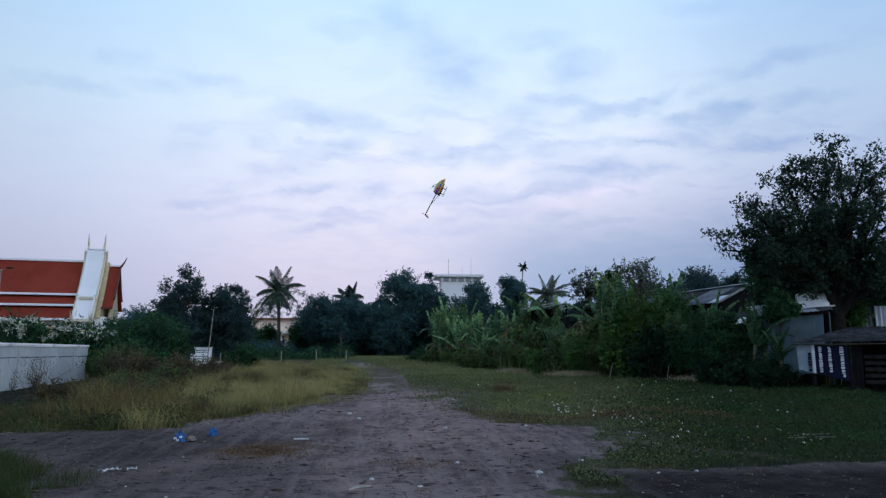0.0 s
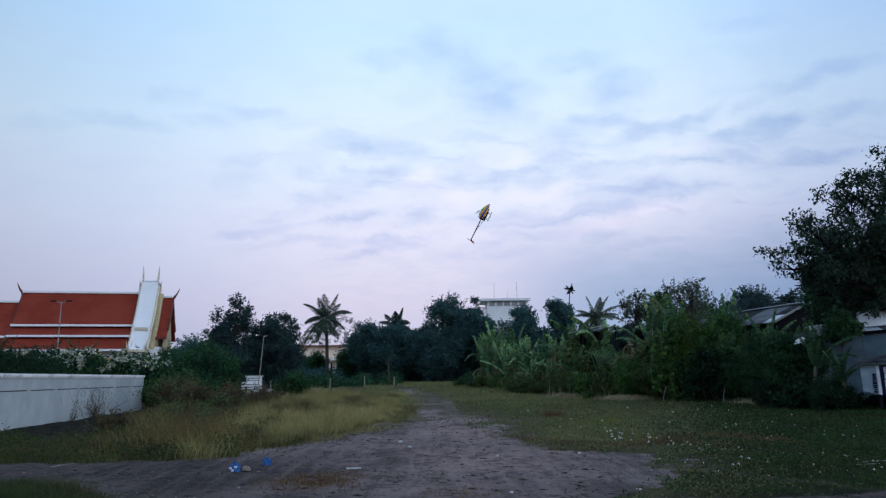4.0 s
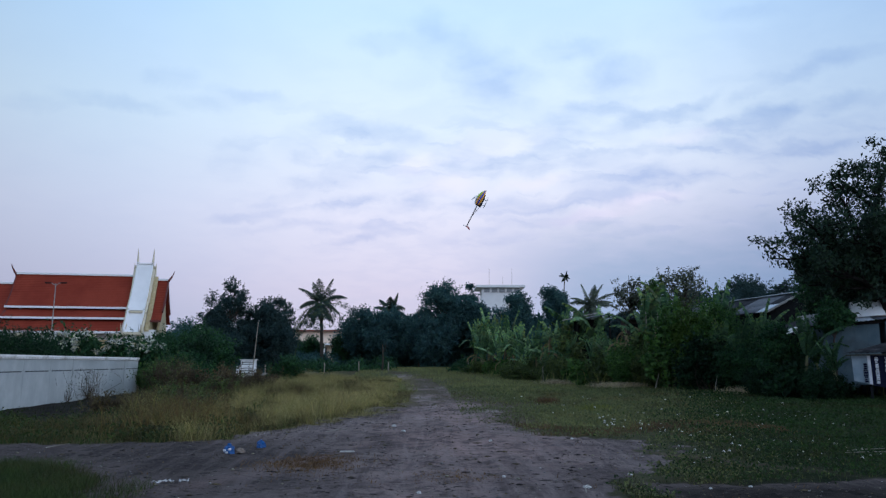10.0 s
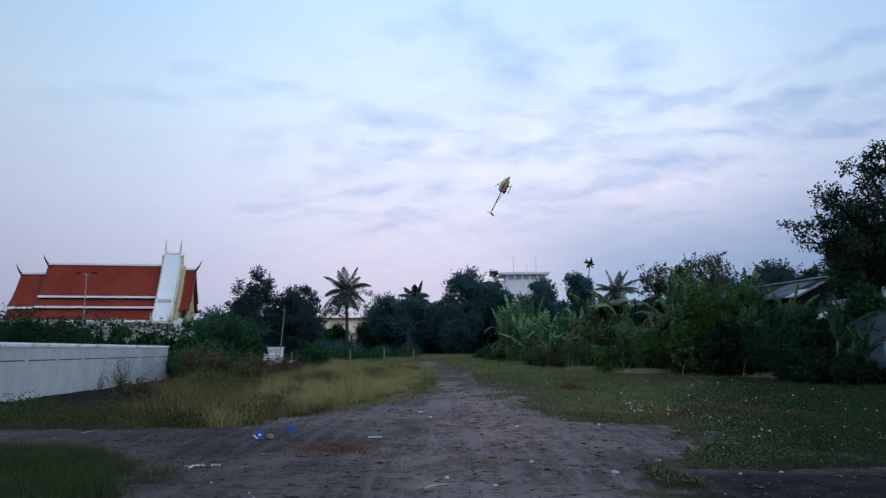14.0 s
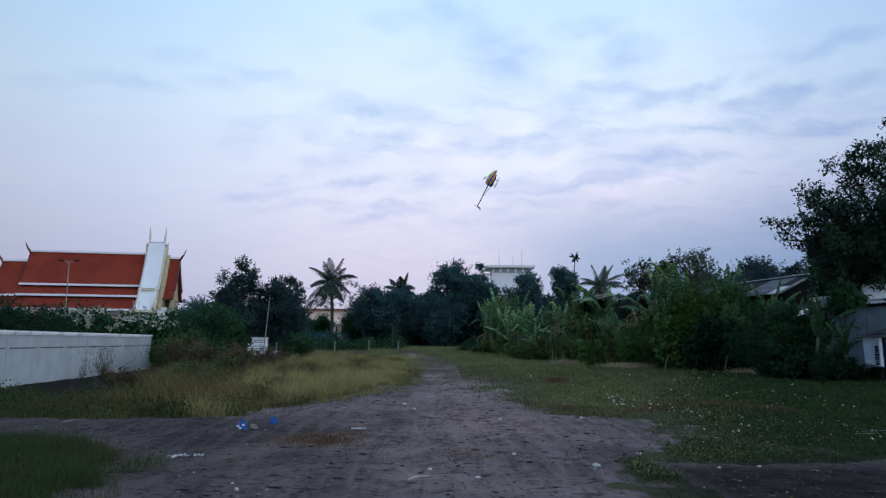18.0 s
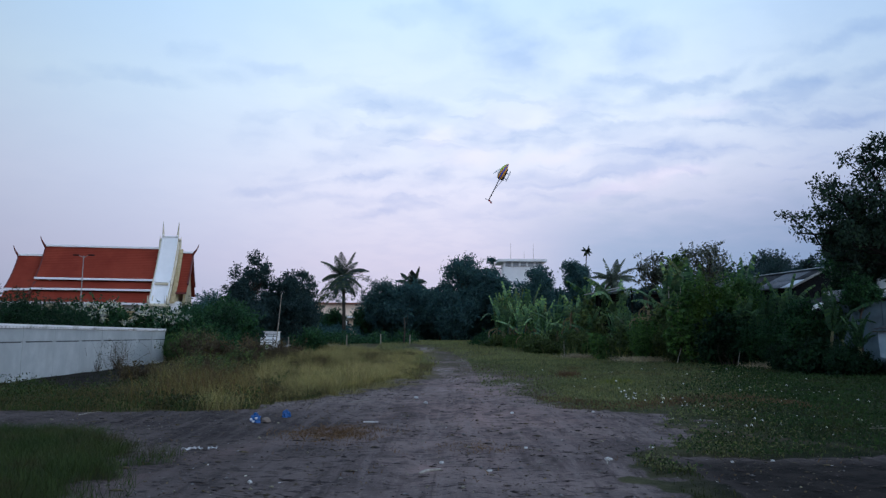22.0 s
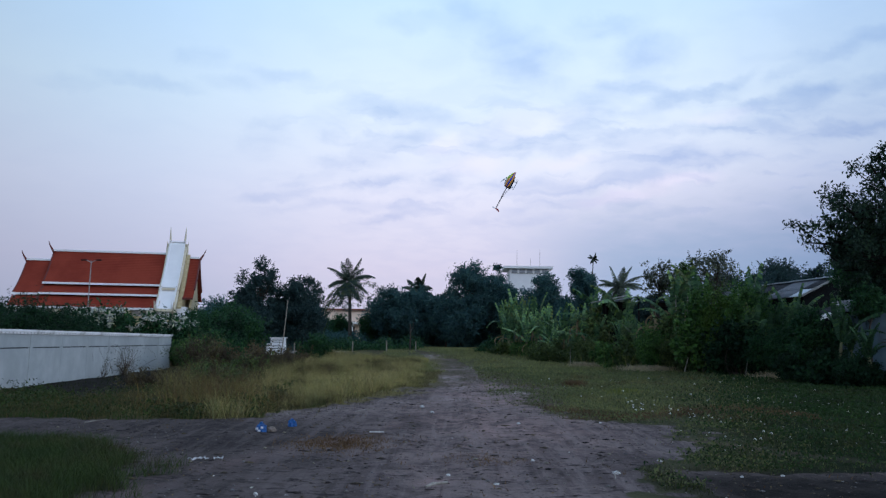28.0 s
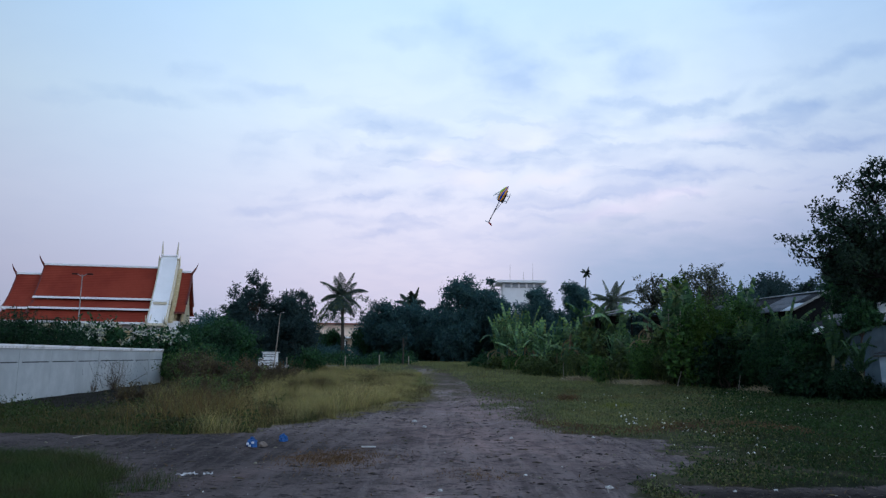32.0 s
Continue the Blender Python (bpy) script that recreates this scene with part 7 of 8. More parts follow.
def torn_sheet(length, width, seed):
    """A creased strip of film with a ragged outline."""
    rng = np.random.default_rng(seed)
    bm = bmesh.new()
    n, k = 16, 4
    rows = []
    for i in range(n + 1):
        f = i / n
        half = width * (0.25 + 0.75 * abs(math.sin(5.1 * f + seed))) * rng.uniform(0.6, 1.1)
        mid_y, mid_z = 0.05 * math.sin(7 * f + seed), 0.012 + 0.016 * abs(math.sin(11 * f + 2 * seed))
        rows.append([bm.verts.new((length * (f - 0.5) + rng.normal(0, 0.006), mid_y + half * (2 * j / k - 1), max(0.004, mid_z + rng.normal(0, 0.009)))) for j in range(k + 1)])
    for a, b in zip(rows, rows[1:]):
        for j in range(k):
            bm.faces.new((a[j], a[j + 1], b[j + 1], b[j]))
    return bm


w1 = thing("plastic_scrap", pose(-3.62, 10.14, gz(-3.62, 10.14), 0, 0, 4), "torn creased white plastic strip on bare soil", "litter")
part("film", torn_sheet(0.30, 0.035, 3), PALE_SCRAP, w1)
part("film", torn_sheet(0.13, 0.045, 5), PALE_SCRAP, w1, m=pose(0.26, 0.03, 0, 0, 0, 40))
for i, (x, y, w, d, h) in enumerate(((2.03, 9.46, 0.07, 0.04, 0.03), (0.46, 8.75, 0.045, 0.03, 0.02), (-0.12, 9.25, 0.04, 0.035, 0.03), (3.6, 9.4, 0.04, 0.025, 0.02), (-0.62, 17.2, 0.09, 0.05, 0.04),
                                     (-0.9, 18.4, 0.08, 0.05, 0.04), (1.25, 15.0, 0.05, 0.04, 0.03), (3.0, 15.4, 0.05, 0.04, 0.03), (-2.2, 8.0, 0.03, 0.03, 0.03), (4.2, 9.6, 0.04, 0.025, 0.02), (1.05, 10.3, 0.04, 0.03, 0.02), (2.9, 10.6, 0.05, 0.03, 0.02))):
    crumple("pale_scrap", x, y, w * 0.75, d * 0.75, h * 0.8, 20 + i, PALE_SCRAP, "small pale scrap lying on bare soil", "litter", 31 * i, 0.5)
st = thing("stick", pose(-0.36, 8.35, 0.03, 0, 0, 50), "short pale broken stick on bare soil", "stick")
part("wood", tube_mesh("wood", [[(np.array([0, 0, 0.0]), 0.012), (np.array([0.12, 0.01, 0.012]), 0.02), (np.array([0.36, -0.01, 0.0]), 0.015)]], 6), BARK_PALE, st)
for i, (x, y, ln, tn) in enumerate(((1.9, 8.9, 0.25, 70), (-2.4, 16.9, 0.5, 15), (7.2, 12.6, 0.8, -52), (7.4, 13.0, 0.7, -30), (-7.2, 13.9, 0.4, 20))):
    t = thing("stick", pose(x, y, gz(x, y) + 0.03, 0, -4, tn), "thin dry twig lying on the ground", "stick")
    part("wood", tube_mesh("wood", [[(np.array([0, 0, 0.0]), 0.008), (np.array([ln * 0.5, 0.03, 0.02]), 0.007), (np.array([ln, 0.0, 0.03]), 0.004)]], 5), BARK_PALE, t)


pl = thing("plank_scrap", pose(-1.47, 13.18, 0.02, 0, 0, 4), "short pale strip of board on bare soil", "board")
part("board", box(-0.13, 0.13, -0.022, 0.022, 0, 0.02, 0.005), PALE_SCRAP, pl)


# ---- grass, weeds, flowers, stones ----
def patchy(p):
    x, y = p[:, 0], p[:, 1]
    rise = np.clip(0.28 + (y - 15.2) / 11, 0.28, 1.0) * np.clip(0.3 + (-0.6 - 0.03 * y - x) / 2.2, 0.3, 1.0)
    return rise * (0.22 + 0.75 * clumpy(x, y, 0.9) * (0.4 + 0.6 * clumpy(x, y, 2.6)) + 0.75 * clumpy(x + 3, y, 0.42) ** 2)


def blades(name, pts, h, w, seed, mat, label, category="grass", bendy=0.35, uneven=False):
    """Curved grass blades at the points, as one mesh."""
    rng = np.random.default_rng(seed)
    n = len(pts)
    base = np.column_stack([pts, lumpy(pts[:, 0], pts[:, 1]) - 0.01])
    hh = h * rng.uniform(0.45, 1.25, n)[:, None] * (patchy(pts)[:, None] if uneven else 1.0)
    a = rng.uniform(0, TAU, n)
    side = np.column_stack([np.cos(a), np.sin(a), np.zeros(n)]) * (w * rng.uniform(0.7, 1.3, n))[:, None]
    b = rng.uniform(0, TAU, n)
    off = np.column_stack([np.cos(b), np.sin(b), np.zeros(n)]) * (bendy * rng.uniform(0.2, 1.2, n))[:, None] * hh
    up = np.array([0, 0, 1.0])
    V = np.stack([base - side, base + side, base + side * 0.7 + up * hh * 0.55 + off * 0.35, base - side * 0.7 + up * hh * 0.55 + off * 0.35, base + up * hh * 0.95 + off], 1).reshape(-1, 3)
    k = np.arange(n)[:, None] * 5
    quads = k + np.array([[0, 1, 2, 3]])
    tips = k + np.array([[3, 2, 4]])
    me = bpy.data.meshes.new(name)
    me.vertices.add(len(V))
    me.vertices.foreach_set("co", V.astype(np.float32).ravel())
    loops = np.concatenate([quads.ravel(), tips.ravel()]).astype(np.int32)
    me.loops.add(len(loops))
    me.loops.foreach_set("vertex_index", loops)
    me.polygons.add(2 * n)
    me.polygons.foreach_set("loop_start", np.concatenate([np.arange(n) * 4, 4 * n + np.arange(n) * 3]).astype(np.int32))
    me.update(calc_edges=True)
    return tagged(part(name, me, mat), label, category, kind="stuff")


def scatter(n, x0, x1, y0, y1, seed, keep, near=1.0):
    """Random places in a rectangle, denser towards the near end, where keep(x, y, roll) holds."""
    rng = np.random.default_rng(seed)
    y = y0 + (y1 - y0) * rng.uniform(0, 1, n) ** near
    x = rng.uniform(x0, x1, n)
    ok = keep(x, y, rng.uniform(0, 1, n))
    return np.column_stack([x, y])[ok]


def clumpy(x, y, s=1.0):
    return 0.5 + 0.25 * np.sin(1.9 * s * x + 1.3 * np.sin(0.8 * s * y)) + 0.25 * np.sin(1.4 * s * y + 1.7 * np.sin(1.1 * s * x + 2))


def soil(x, y):
    return ground_masks(x, y)[0]


def burnt_dim_at(x, y):
    return ground_masks(x, y)[1]


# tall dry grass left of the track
tall = scatter(620000, -10.5, 0.2, 15.2, 60, 1, lambda x, y, r: (soil(x, y) < 0.35) & (r < 0.04 + 1.1 * (clumpy(x, y, 0.8) * clumpy(x, y, 2.1)) ** 1.2) & (x < -0.6 - 0.03 * y) & (x > -4.6 - 0.22 * (y - 15)) & (burnt_dim_at(x, y) < 0.5), 1.5)
cut = clumpy(tall[:, 0] + 7, tall[:, 1], 0.55) > 0.66
rusty, tall = tall[cut], tall[~cut]
blades("brown_grass", rusty, 0.60, 0.0042, 39, BROWN_GRASS, "withered brown clumps in the dry grass", bendy=1.0, uneven=True)
half = int(len(tall) * 0.5)
blades("dry_grass", tall[:half], 0.66, 0.0042, 2, STRAW, "tall yellow dry grass beside the track", bendy=0.9, uneven=True)
blades("dry_grass", tall[half:], 0.62, 0.0042, 3, STRAW_GREEN, "tall half-dry grass beside the track", bendy=0.9, uneven=True)
tuft = np.random.default_rng(4).normal(0, 1, (520, 2)) * np.array([0.24, 0.22]) + np.array([-4.95, 15.3])
blades("dry_grass_tuft", tuft[:120], 0.54, 0.003, 5, STRAW, "straw-coloured tall grass tuft", bendy=0.8)
blades("dry_grass_tuft", tuft[120:400], 0.46, 0.003, 6, STRAW_GREEN, "half-dry tall grass tuft", bendy=0.9)
blades("dry_grass_tuft", tuft[300:], 0.30, 0.004, 106, BROWN_GRASS, "brown foot of a tall grass tuft", bendy=1.0)
russet = np.random.default_rng(141).normal(0, 1, (3200, 2)) * np.array([0.62, 0.75]) + np.array([-5.9, 17.7])
blades("tall_russet_grass", russet[:2200], 0.86, 0.0034, 142, RUSSET, "tall feathery russet grass before the shrubs", bendy=0.75)
blades("tall_russet_grass", russet[2200:], 0.70, 0.0034, 143, STRAW_GREEN, "tall half-green grass among the russet stems", bendy=0.8)
tuft = np.random.default_rng(6).normal(0, 1, (9000, 2)) * np.array([1.3, 1.1]) + np.array([-6.4, 18.4])
blades("dull_grass_tuft", tuft[:5000], 0.36, 0.004, 7, BROWN_GRASS, "dull brown grass tuft at the dry grass's edge", bendy=1.0)
scrub = scatter(60000, -14, -7.2, 21, 39, 31, lambda x, y, r: (x > -8.2 - 0.26 * (y - 18)) & (x > wall_x(y) + 1.2) & (r < (clumpy(x, y, 0.9) * clumpy(x, y, 2.3)) ** 1.1) & (x < -5.2 - 0.12 * (y - 20)), 1.3)
half = int(len(scrub) * 0.65)
blades("dry_scrub_grass", scrub[:half], 0.78, 0.005, 32, BROWN_GRASS, "tall withered brown grass among the dry shrubs", bendy=0.95)
blades("dry_scrub_grass", scrub[half:], 0.72, 0.005, 33, STRAW_GREEN, "tall half-green grass among the dry shrubs", bendy=0.95)
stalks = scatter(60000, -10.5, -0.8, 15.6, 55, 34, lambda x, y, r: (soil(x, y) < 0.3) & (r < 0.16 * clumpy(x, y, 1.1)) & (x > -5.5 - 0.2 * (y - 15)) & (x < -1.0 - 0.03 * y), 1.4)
blades("seed_stalks", stalks, 0.85, 0.003, 35, STRAW, "thin pale grass stalks standing over the dry grass", bendy=0.7, uneven=True)
# leafy dark weeds between the tall grass and the wall
herb = scatter(90000, -14, -4.2, 15.0, 34, 131, lambda x, y, r: (soil(x, y) < 0.5) & (x > wall_x(y) + 0.8) & (x < -4.0 - 0.16 * (y - 15)) & (r < 0.06 + 0.94 * (clumpy(x, y, 1.1) * clumpy(x, y, 0.5)) ** 1.2) & (burnt_dim_at(x, y) < 0.8), 1.2)
rng = np.random.default_rng(132)
hz = np.column_stack([herb, lumpy(herb[:, 0], herb[:, 1]) + rng.uniform(0.02, 0.30, len(herb)) * (0.4 + clumpy(herb[:, 0], herb[:, 1], 1.7))])
tagged(part("leafy_weeds", mesh_of("leafy_weeds", *leaf_arrays(hz, 0.09, rng, 0.4, 0.1)), GRASS_PATCH), "knee-high dark green weeds before the boundary wall", "weeds", kind="stuff")
# low green grass by the wall and the near patch
low = scatter(150000, -14.5, -3.4, 14.2, 23, 8, lambda x, y, r: (soil(x, y) < 0.5) & (x > wall_x(y) + 0.2) & (r < 0.25 + 0.75 * clumpy(x, y)) & (burnt_dim_at(x, y) < 0.75), 1.0)
blades("low_grass", low[::2], 0.12, 0.006, 9, GRASS_PATCH, "low dull green grass before the wall", bendy=0.8)
blades("low_grass", low[1::7], 0.16, 0.006, 109, BROWN_GRASS, "low brown grass among the green before the wall", bendy=0.9)
low = scatter(9000, -16.5, -9, 19, 40, 10, lambda x, y, r: (x > wall_x(y) + 0.15) & (r < 0.5 * clumpy(x, y)), 1.0)
blades("low_grass", low, 0.12, 0.008, 11, GRASS_DARK, "sparse weeds on dark soil at the wall's foot")
nearp = scatter(120000, -8.5, -3.0, 6.0, 12.6, 12, lambda x, y, r: (r < (1.15 - 1.35 * soil(x, y)) * (0.30 + 0.7 * clumpy(x, y, 1.4))), 1.0)
blades("green_grass", nearp, 0.21, 0.003, 13, GRASS_PATCH, "dark green grass patch on the near ground", bendy=0.9)
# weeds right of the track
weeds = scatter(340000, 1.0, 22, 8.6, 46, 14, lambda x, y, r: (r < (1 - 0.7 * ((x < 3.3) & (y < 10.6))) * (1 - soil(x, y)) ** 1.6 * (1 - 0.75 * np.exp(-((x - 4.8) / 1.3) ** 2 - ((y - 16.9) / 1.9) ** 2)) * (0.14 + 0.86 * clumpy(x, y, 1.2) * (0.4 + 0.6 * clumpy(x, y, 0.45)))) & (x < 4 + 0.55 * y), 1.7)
rng = np.random.default_rng(15)
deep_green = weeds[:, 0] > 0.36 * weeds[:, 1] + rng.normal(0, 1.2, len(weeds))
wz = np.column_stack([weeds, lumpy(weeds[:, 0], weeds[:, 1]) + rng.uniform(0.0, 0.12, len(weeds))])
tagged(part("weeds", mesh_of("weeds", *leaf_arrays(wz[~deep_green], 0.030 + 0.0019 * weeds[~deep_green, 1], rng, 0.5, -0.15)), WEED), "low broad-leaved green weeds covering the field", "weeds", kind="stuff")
tagged(part("lush_weeds", mesh_of("lush_weeds", *leaf_arrays(wz[deep_green], 0.034 + 0.0019 * weeds[deep_green, 1], rng, 0.5, -0.15)), LUSH_DIM), "rank dark green weeds near the sheds, lower light put into their colour", "weeds", kind="stuff")
blades("green_grass", weeds[::2], 0.085, 0.004, 16, GRASS_NEAR, "thin green grass among the weeds")
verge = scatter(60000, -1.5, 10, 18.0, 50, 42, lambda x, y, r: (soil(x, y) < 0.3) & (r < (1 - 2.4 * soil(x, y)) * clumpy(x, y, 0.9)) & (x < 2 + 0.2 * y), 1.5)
blades("green_grass", verge, 0.15, 0.008, 43, GRASS, "short yellow-green grass beside the track", bendy=0.6)
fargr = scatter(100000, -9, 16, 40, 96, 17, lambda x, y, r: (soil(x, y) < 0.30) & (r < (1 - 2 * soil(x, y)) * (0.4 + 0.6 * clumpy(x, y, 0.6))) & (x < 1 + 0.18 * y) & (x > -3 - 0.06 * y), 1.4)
blades("green_grass", fargr, 0.22, 0.02, 18, GRASS, "short green grass at the far end of the track")
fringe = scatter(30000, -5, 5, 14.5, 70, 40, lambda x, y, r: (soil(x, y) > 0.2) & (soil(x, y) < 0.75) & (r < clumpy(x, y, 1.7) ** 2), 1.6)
blades("low_grass", fringe, 0.09, 0.006, 41, GRASS_NEAR, "worn grass along the track's edges", bendy=0.6)
for i, (x, y, sx_, sy_, n) in enumerate(((8.8, 50.4, 0.5, 0.35, 1300), (11.8, 44.8, 0.75, 0.5, 3200), (16.4, 37.2, 0.6, 0.4, 700))):
    heap = np.random.default_rng(50 + i).normal(0, 1, (n, 2)) * np.array([sx_, sy_]) + np.array([x, y])
    blades("dead_straw", heap, 0.42, 0.012, 60 + i, STRAW_PALE, "dead pale straw lying along the hedge's foot", bendy=1.4)
reeds = scatter(26000, 3.5, 22, 29, 74, 36, lambda x, y, r: (np.abs(y - 0.3 - np.interp(x, [3.5, 5, 8, 12, 16, 20, 22], [70, 64, 53.5, 46.2, 39.4, 34.0, 31.5])) < 1.5) & (r < clumpy(x, y, 0.8) ** 2 * (0.3 + 0.7 * clumpy(x, y, 2.7))), 1.0)
half = int(len(reeds) * 0.7)
blades("tall_reeds", reeds[:half], 1.7, 0.016, 37, LEAF_OLIVE, "tall dull green reeds before the banana plants", "reeds", bendy=0.35)
blades("tall_reeds", reeds[half:], 1.4, 0.014, 38, STRAW_GREEN, "tall half-dry reeds before the banana plants", "reeds", bendy=0.45)
# withered patch and stray tufts on the soil
patch = np.random.default_rng(21).normal(0, 1, (2600, 2)) * np.array([0.40, 0.50]) + np.array([-1.90, 11.85])
blades("withered_weeds", patch, 0.06, 0.005, 22, RUST_WEED, "withered rust-brown weeds on bare soil", bendy=1.2)
patch = np.random.default_rng(121).normal(0, 1, (420, 2)) * np.array([0.34, 0.26]) + np.array([0.40, 10.3])
blades("withered_weeds", patch, 0.045, 0.005, 122, RUST_WEED, "thin withered brown weeds on bare soil", bendy=1.3)
stray = scatter(5200, -7, 6, 7, 26, 23, lambda x, y, r: (soil(x, y) > 0.5) & (clumpy(x, y, 2.3) > 0.80), 1.0)
blades("withered_weeds", stray, 0.06, 0.006, 24, RUST_WEED, "scattered dry tufts on bare soil", bendy=1.2)
edge_tuft = scatter(4000, 2.4, 3.3, 6.5, 10.4, 25, lambda x, y, r: (soil(x, y) < 0.5) & (r < clumpy(x, y, 2.0)), 1.0)
blades("low_grass", edge_tuft, 0.06, 0.005, 26, GRASS_DARK, "weedy strip between bare patches")

# wilted brown strip behind the bare corner, a brown mound and a yellow-green tuft among the weeds
wilt = scatter(26000, 1.8, 8.5, 15.9, 21, 62, lambda x, y, r: (soil(x, y) < 0.55) & (r < clumpy(x, y, 1.3) * np.clip(1.15 - np.abs(y - 17.3 - 0.12 * x) / 1.9, 0, 1)), 1.0)
blades("wilted_weeds", wilt, 0.10, 0.009, 63, WILTED, "wilted reddish-brown weeds behind the bare corner", bendy=1.0)
mound = np.random.default_rng(64).normal(0, 1, (700, 2)) * np.array([0.20, 0.20]) + np.array([4.57, 28.39])
blades("brown_mound", mound, 0.26, 0.012, 65, WILTED, "low brown heap of dead weeds", bendy=1.2)
lime = np.random.default_rng(66).normal(0, 1, (700, 2)) * np.array([0.30, 0.35]) + np.array([5.61, 24.68])
blades("lime_tuft", lime, 0.22, 0.010, 67, LIME_WEED, "yellow-green grass tuft among the weeds", bendy=0.7)
brink = scatter(70000, -8, -0.9, 14.2, 40, 68, lambda x, y, r: (soil(x, y) < 0.45) & (soil(x, y) > 0.06) & (x > -3.6 - 0.1 * y) & (r < 0.25 + 0.75 * clumpy(x, y, 1.6)), 1.5)
cut = int(len(brink) * 0.6)
blades("brown_grass", brink[:cut], 0.15, 0.006, 69, BROWN_GRASS, "low brown grass at the track's edge", bendy=0.8)
blades("dry_grass", brink[cut:], 0.14, 0.005, 70, STRAW_GREEN, "low half-dry grass at the track's edge", bendy=0.7)

# white flower heads among the weeds
fl_pts = scatter(1100, 2, 15, 9.5, 34, 27, lambda x, y, r: (soil(x, y) < 0.35) & (r < 0.03 + (clumpy(x, y, 0.9) ** 2.5) * (clumpy(x, y, 2.9) ** 2) * 0.8), 1.5)
fl_pts = np.concatenate([fl_pts] + [np.random.default_rng(80 + i).normal(0, 1, (n, 2)) * np.array([sx_, sy_]) + np.array([x, y]) for i, (x, y, sx_, sy_, n) in enumerate(((4.9, 18.4, 0.6, 1.1, 36), (5.2, 15.6, 0.5, 0.3, 18), (6.4, 13.2, 1.2, 0.8, 26), (8.6, 20.0, 1.4, 2.0, 28), (5.6, 11.4, 0.9, 0.5, 18)))])
rng = np.random.default_rng(28)
P = np.column_stack([fl_pts, lumpy(fl_pts[:, 0], fl_pts[:, 1]) + rng.uniform(0.10, 0.20, len(fl_pts))])
V, Fc = [], []
for p in P:
    r = rng.choice([0.007, 0.011, 0.016, 0.024], p=[0.35, 0.35, 0.2, 0.1]) * (0.6 + p[1] / 30)
    b = len(V)
    V += [(p[0], p[1], p[2] + r * 0.5)] + [(p[0] + r * math.cos(k * TAU / 6), p[1] + r * math.sin(k * TAU / 6), p[2] + r * 0.9 * math.sin(k * 2.1)) for k in range(6)]
    Fc += [(b, b + 1 + k, b + 1 + (k + 1) % 6) for k in range(6)]
tagged(part("white_flowers", mesh_of("white_flowers", V, Fc), PETAL), "small white flower heads among the weeds", "flowers", kind="stuff")

# stones and clods
cl_pts = scatter(9000, -9, 6, 6.3, 30, 129, lambda x, y, r: (soil(x, y) > 0.45) & (r < 0.15 + clumpy(x, y, 1.5) ** 2), 1.5)
st_pts = scatter(2600, -9, 6, 6.5, 30, 29, lambda x, y, r: (soil(x, y) > 0.45), 1.5)
rng = np.random.default_rng(30)
V, Fc = [], []
ico = [Vector(v) for v in ((0, 0, 1), (0.9, 0, 0.2), (0.28, 0.85, 0.2), (-0.72, 0.53, 0.2), (-0.72, -0.53, 0.2), (0.28, -0.85, 0.2), (0, 0, -0.5))]
for x, y in st_pts:
    r = float(rng.choice([0.010, 0.014, 0.02, 0.035], p=[0.45, 0.3, 0.2, 0.05]))
    b = len(V)
    z = gz(x, y)
    V += [(x + v.x * r * rng.uniform(0.7, 1.4), y + v.y * r * rng.uniform(0.7, 1.4), z + v.z * r * rng.uniform(0.5, 0.9)) for v in ico]
    for k in range(5):
        Fc += [(b, b + 1 + k, b + 1 + (k + 1) % 5), (b + 6, b + 1 + (k + 1) % 5, b + 1 + k)]
tagged(part("loose_stones", mesh_of("loose_stones", V, Fc), STONE), "loose stones and clods on bare soil", "stones", kind="stuff")
rng = np.random.default_rng(130)
V, Fc = [], []
for x, y in cl_pts:
    r = float(rng.choice([0.010, 0.015, 0.022, 0.034], p=[0.4, 0.33, 0.2, 0.07]))
    b, z, wide = len(V), gz(x, y), rng.uniform(1.2, 3.6)
    V += [(x + v.x * r * wide * rng.uniform(0.7, 1.4), y + v.y * r * rng.uniform(0.7, 1.4), z + v.z * r * rng.uniform(0.4, 0.8)) for v in ico]
    for k in range(5):
        Fc += [(b, b + 1 + k, b + 1 + (k + 1) % 5), (b + 6, b + 1 + (k + 1) % 5, b + 1 + k)]
tagged(part("soil_clods", mesh_of("soil_clods", V, Fc), CLOD), "dark crumbly soil clods on the bare field", "soil clods", kind="stuff")

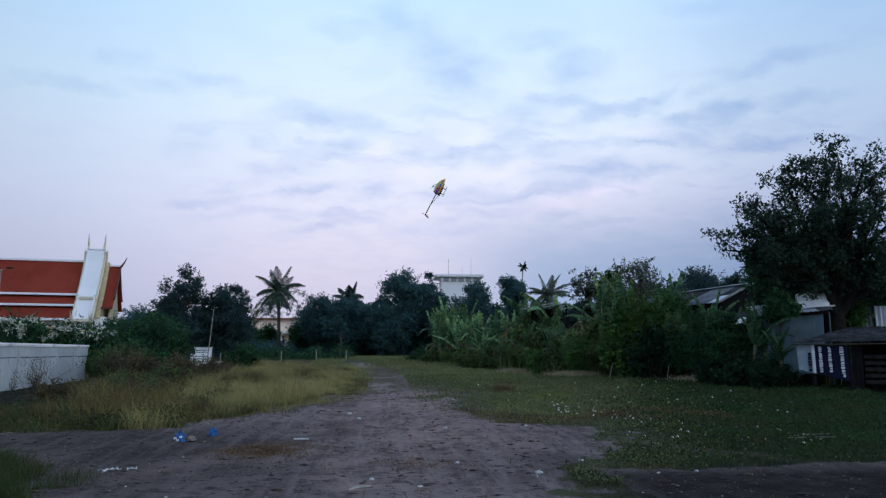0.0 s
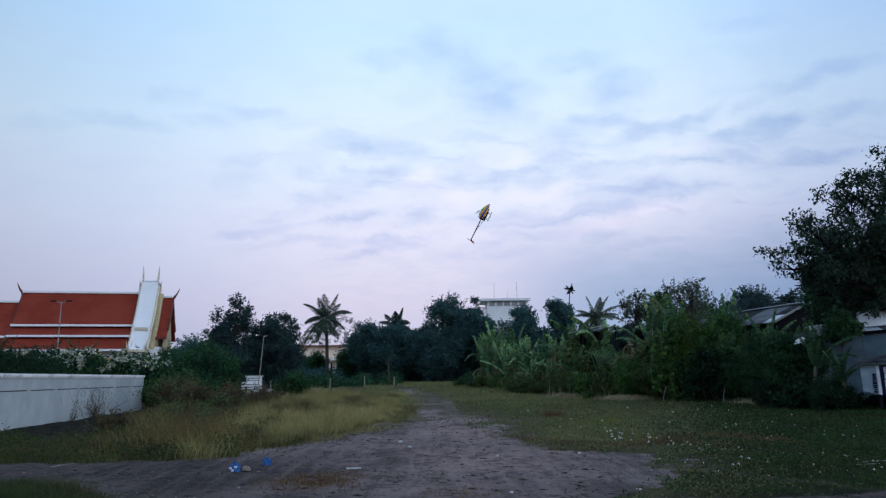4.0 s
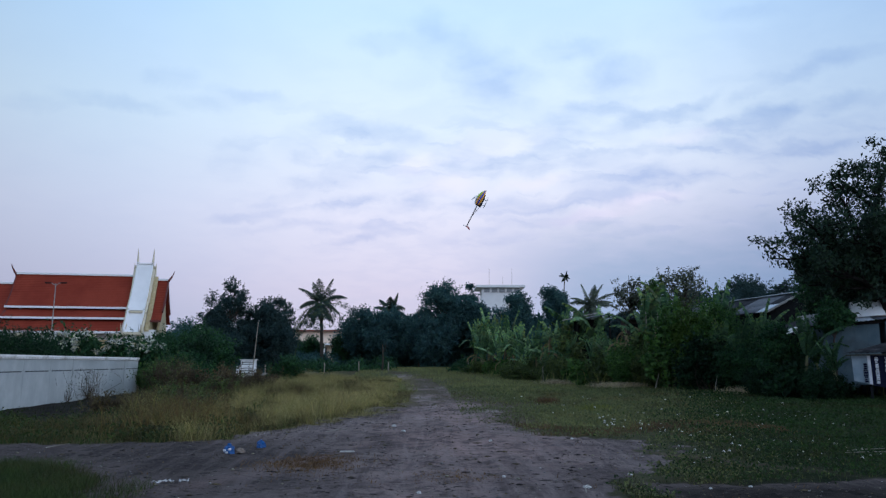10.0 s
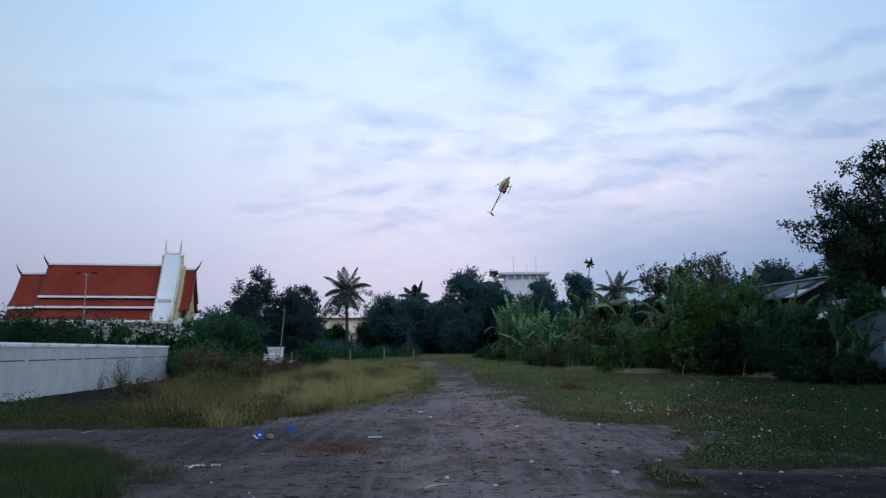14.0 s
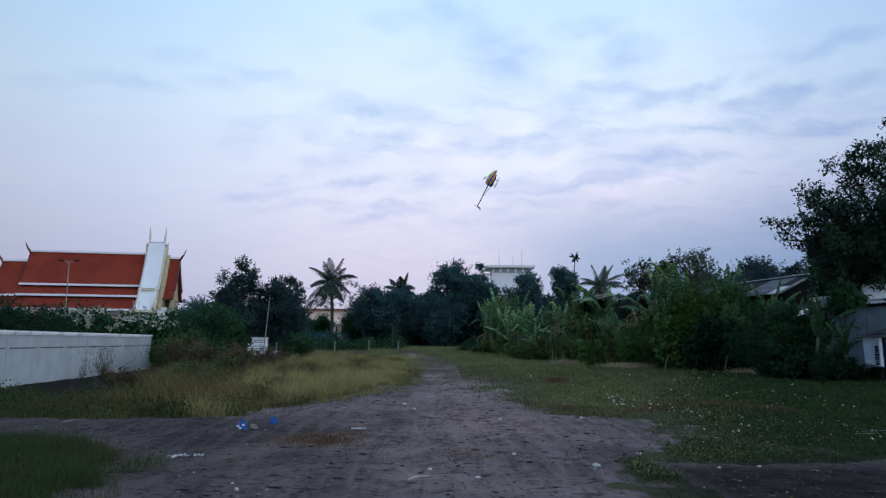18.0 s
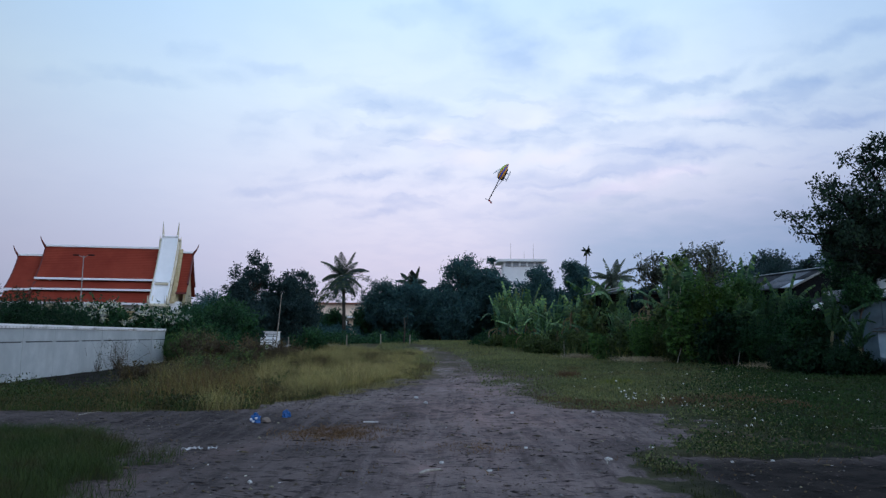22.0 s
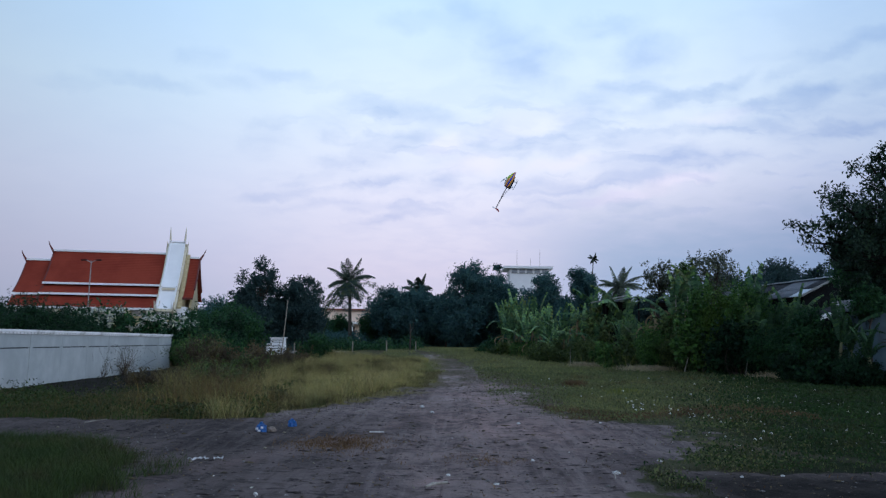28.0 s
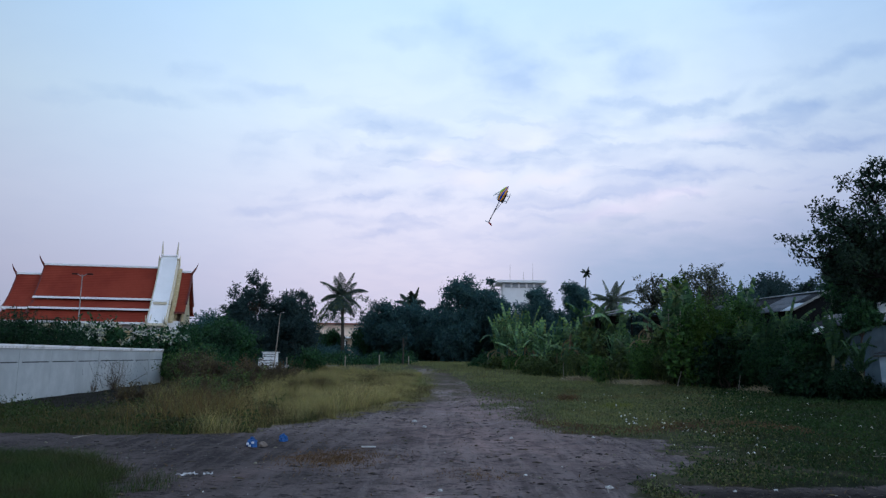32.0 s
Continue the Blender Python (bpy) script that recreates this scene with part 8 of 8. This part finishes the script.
# dead leaves and crumbs on the soil
lt = scatter(9000, -8, 7, 6.2, 30, 44, lambda x, y, r: (soil(x, y) > 0.4) & (r < 0.15 + clumpy(x, y, 1.9) ** 2), 1.6)
rng = np.random.default_rng(45)
lz = np.column_stack([lt, lumpy(lt[:, 0], lt[:, 1]) + 0.008])
lv, lf = leaf_arrays(lz, 0.05, rng, 0.5, 0.0, 0.2)
lv[:, 2] = lv[:, 2].reshape(-1, 4).repeat(1, axis=1).ravel() * 0.35 + np.repeat(lz[:, 2], 4) * 0.65
tagged(part("leaf_litter", mesh_of("leaf_litter", lv, lf), LITTER), "scattered dead leaves and crumbs on bare soil", "leaf litter", kind="stuff")

# tiny pale bits of litter
bits = scatter(1100, -8, 9, 6.5, 45, 46, lambda x, y, r: (soil(x, y) > 0.3) & (r < 0.12 + clumpy(x, y, 0.7) ** 3), 1.4)
rng = np.random.default_rng(47)
bz = np.column_stack([bits, lumpy(bits[:, 0], bits[:, 1]) + 0.006])
lv, lf = leaf_arrays(bz, rng.uniform(0.012, 0.04, len(bz)) * (0.8 + bits[:, 1] / 30), rng, 0.6, 0.0, 0.2)
lv[:, 2] = lv[:, 2] * 0.4 + np.repeat(bz[:, 2], 4) * 0.6
tagged(part("litter_bits", mesh_of("litter_bits", lv, lf), PALE_SCRAP), "tiny pale bits of paper and plastic on the soil", "litter", kind="stuff")

# bare vine on the wall
def wall_vine(y, seed, h, w, twigs=26):
    rng = np.random.default_rng(seed)
    T = thing("bare_vine", pose(wall_x(y) + 0.13, y, 0, 0, 0, 6.6), "bare twiggy vine against the white wall", "vine")
    paths = []
    for i in range(twigs):
        e = (rng.uniform(0.0, 0.12), rng.normal(0, w), rng.uniform(0.3, h))
        paths.append(bend((0.02, rng.normal(0, 0.15), 0), e, 0.012, 0.003, rng, 6, 0.12))
    part("twigs", tube_mesh("twigs", paths, 4), TWIG_DRY, T)
    k = twigs * 6
    c = np.column_stack([rng.uniform(0, 0.12, k), rng.normal(0, w * 0.7, k), rng.uniform(0.1, h, k)])
    part("leaves", mesh_of("leaves", *leaf_arrays(c, 0.07, rng)), LEAF_GREY, T)


wall_vine(33.0, 71, 1.35, 1.7, 44)
wall_vine(30.5, 72, 0.85, 0.26, 9)
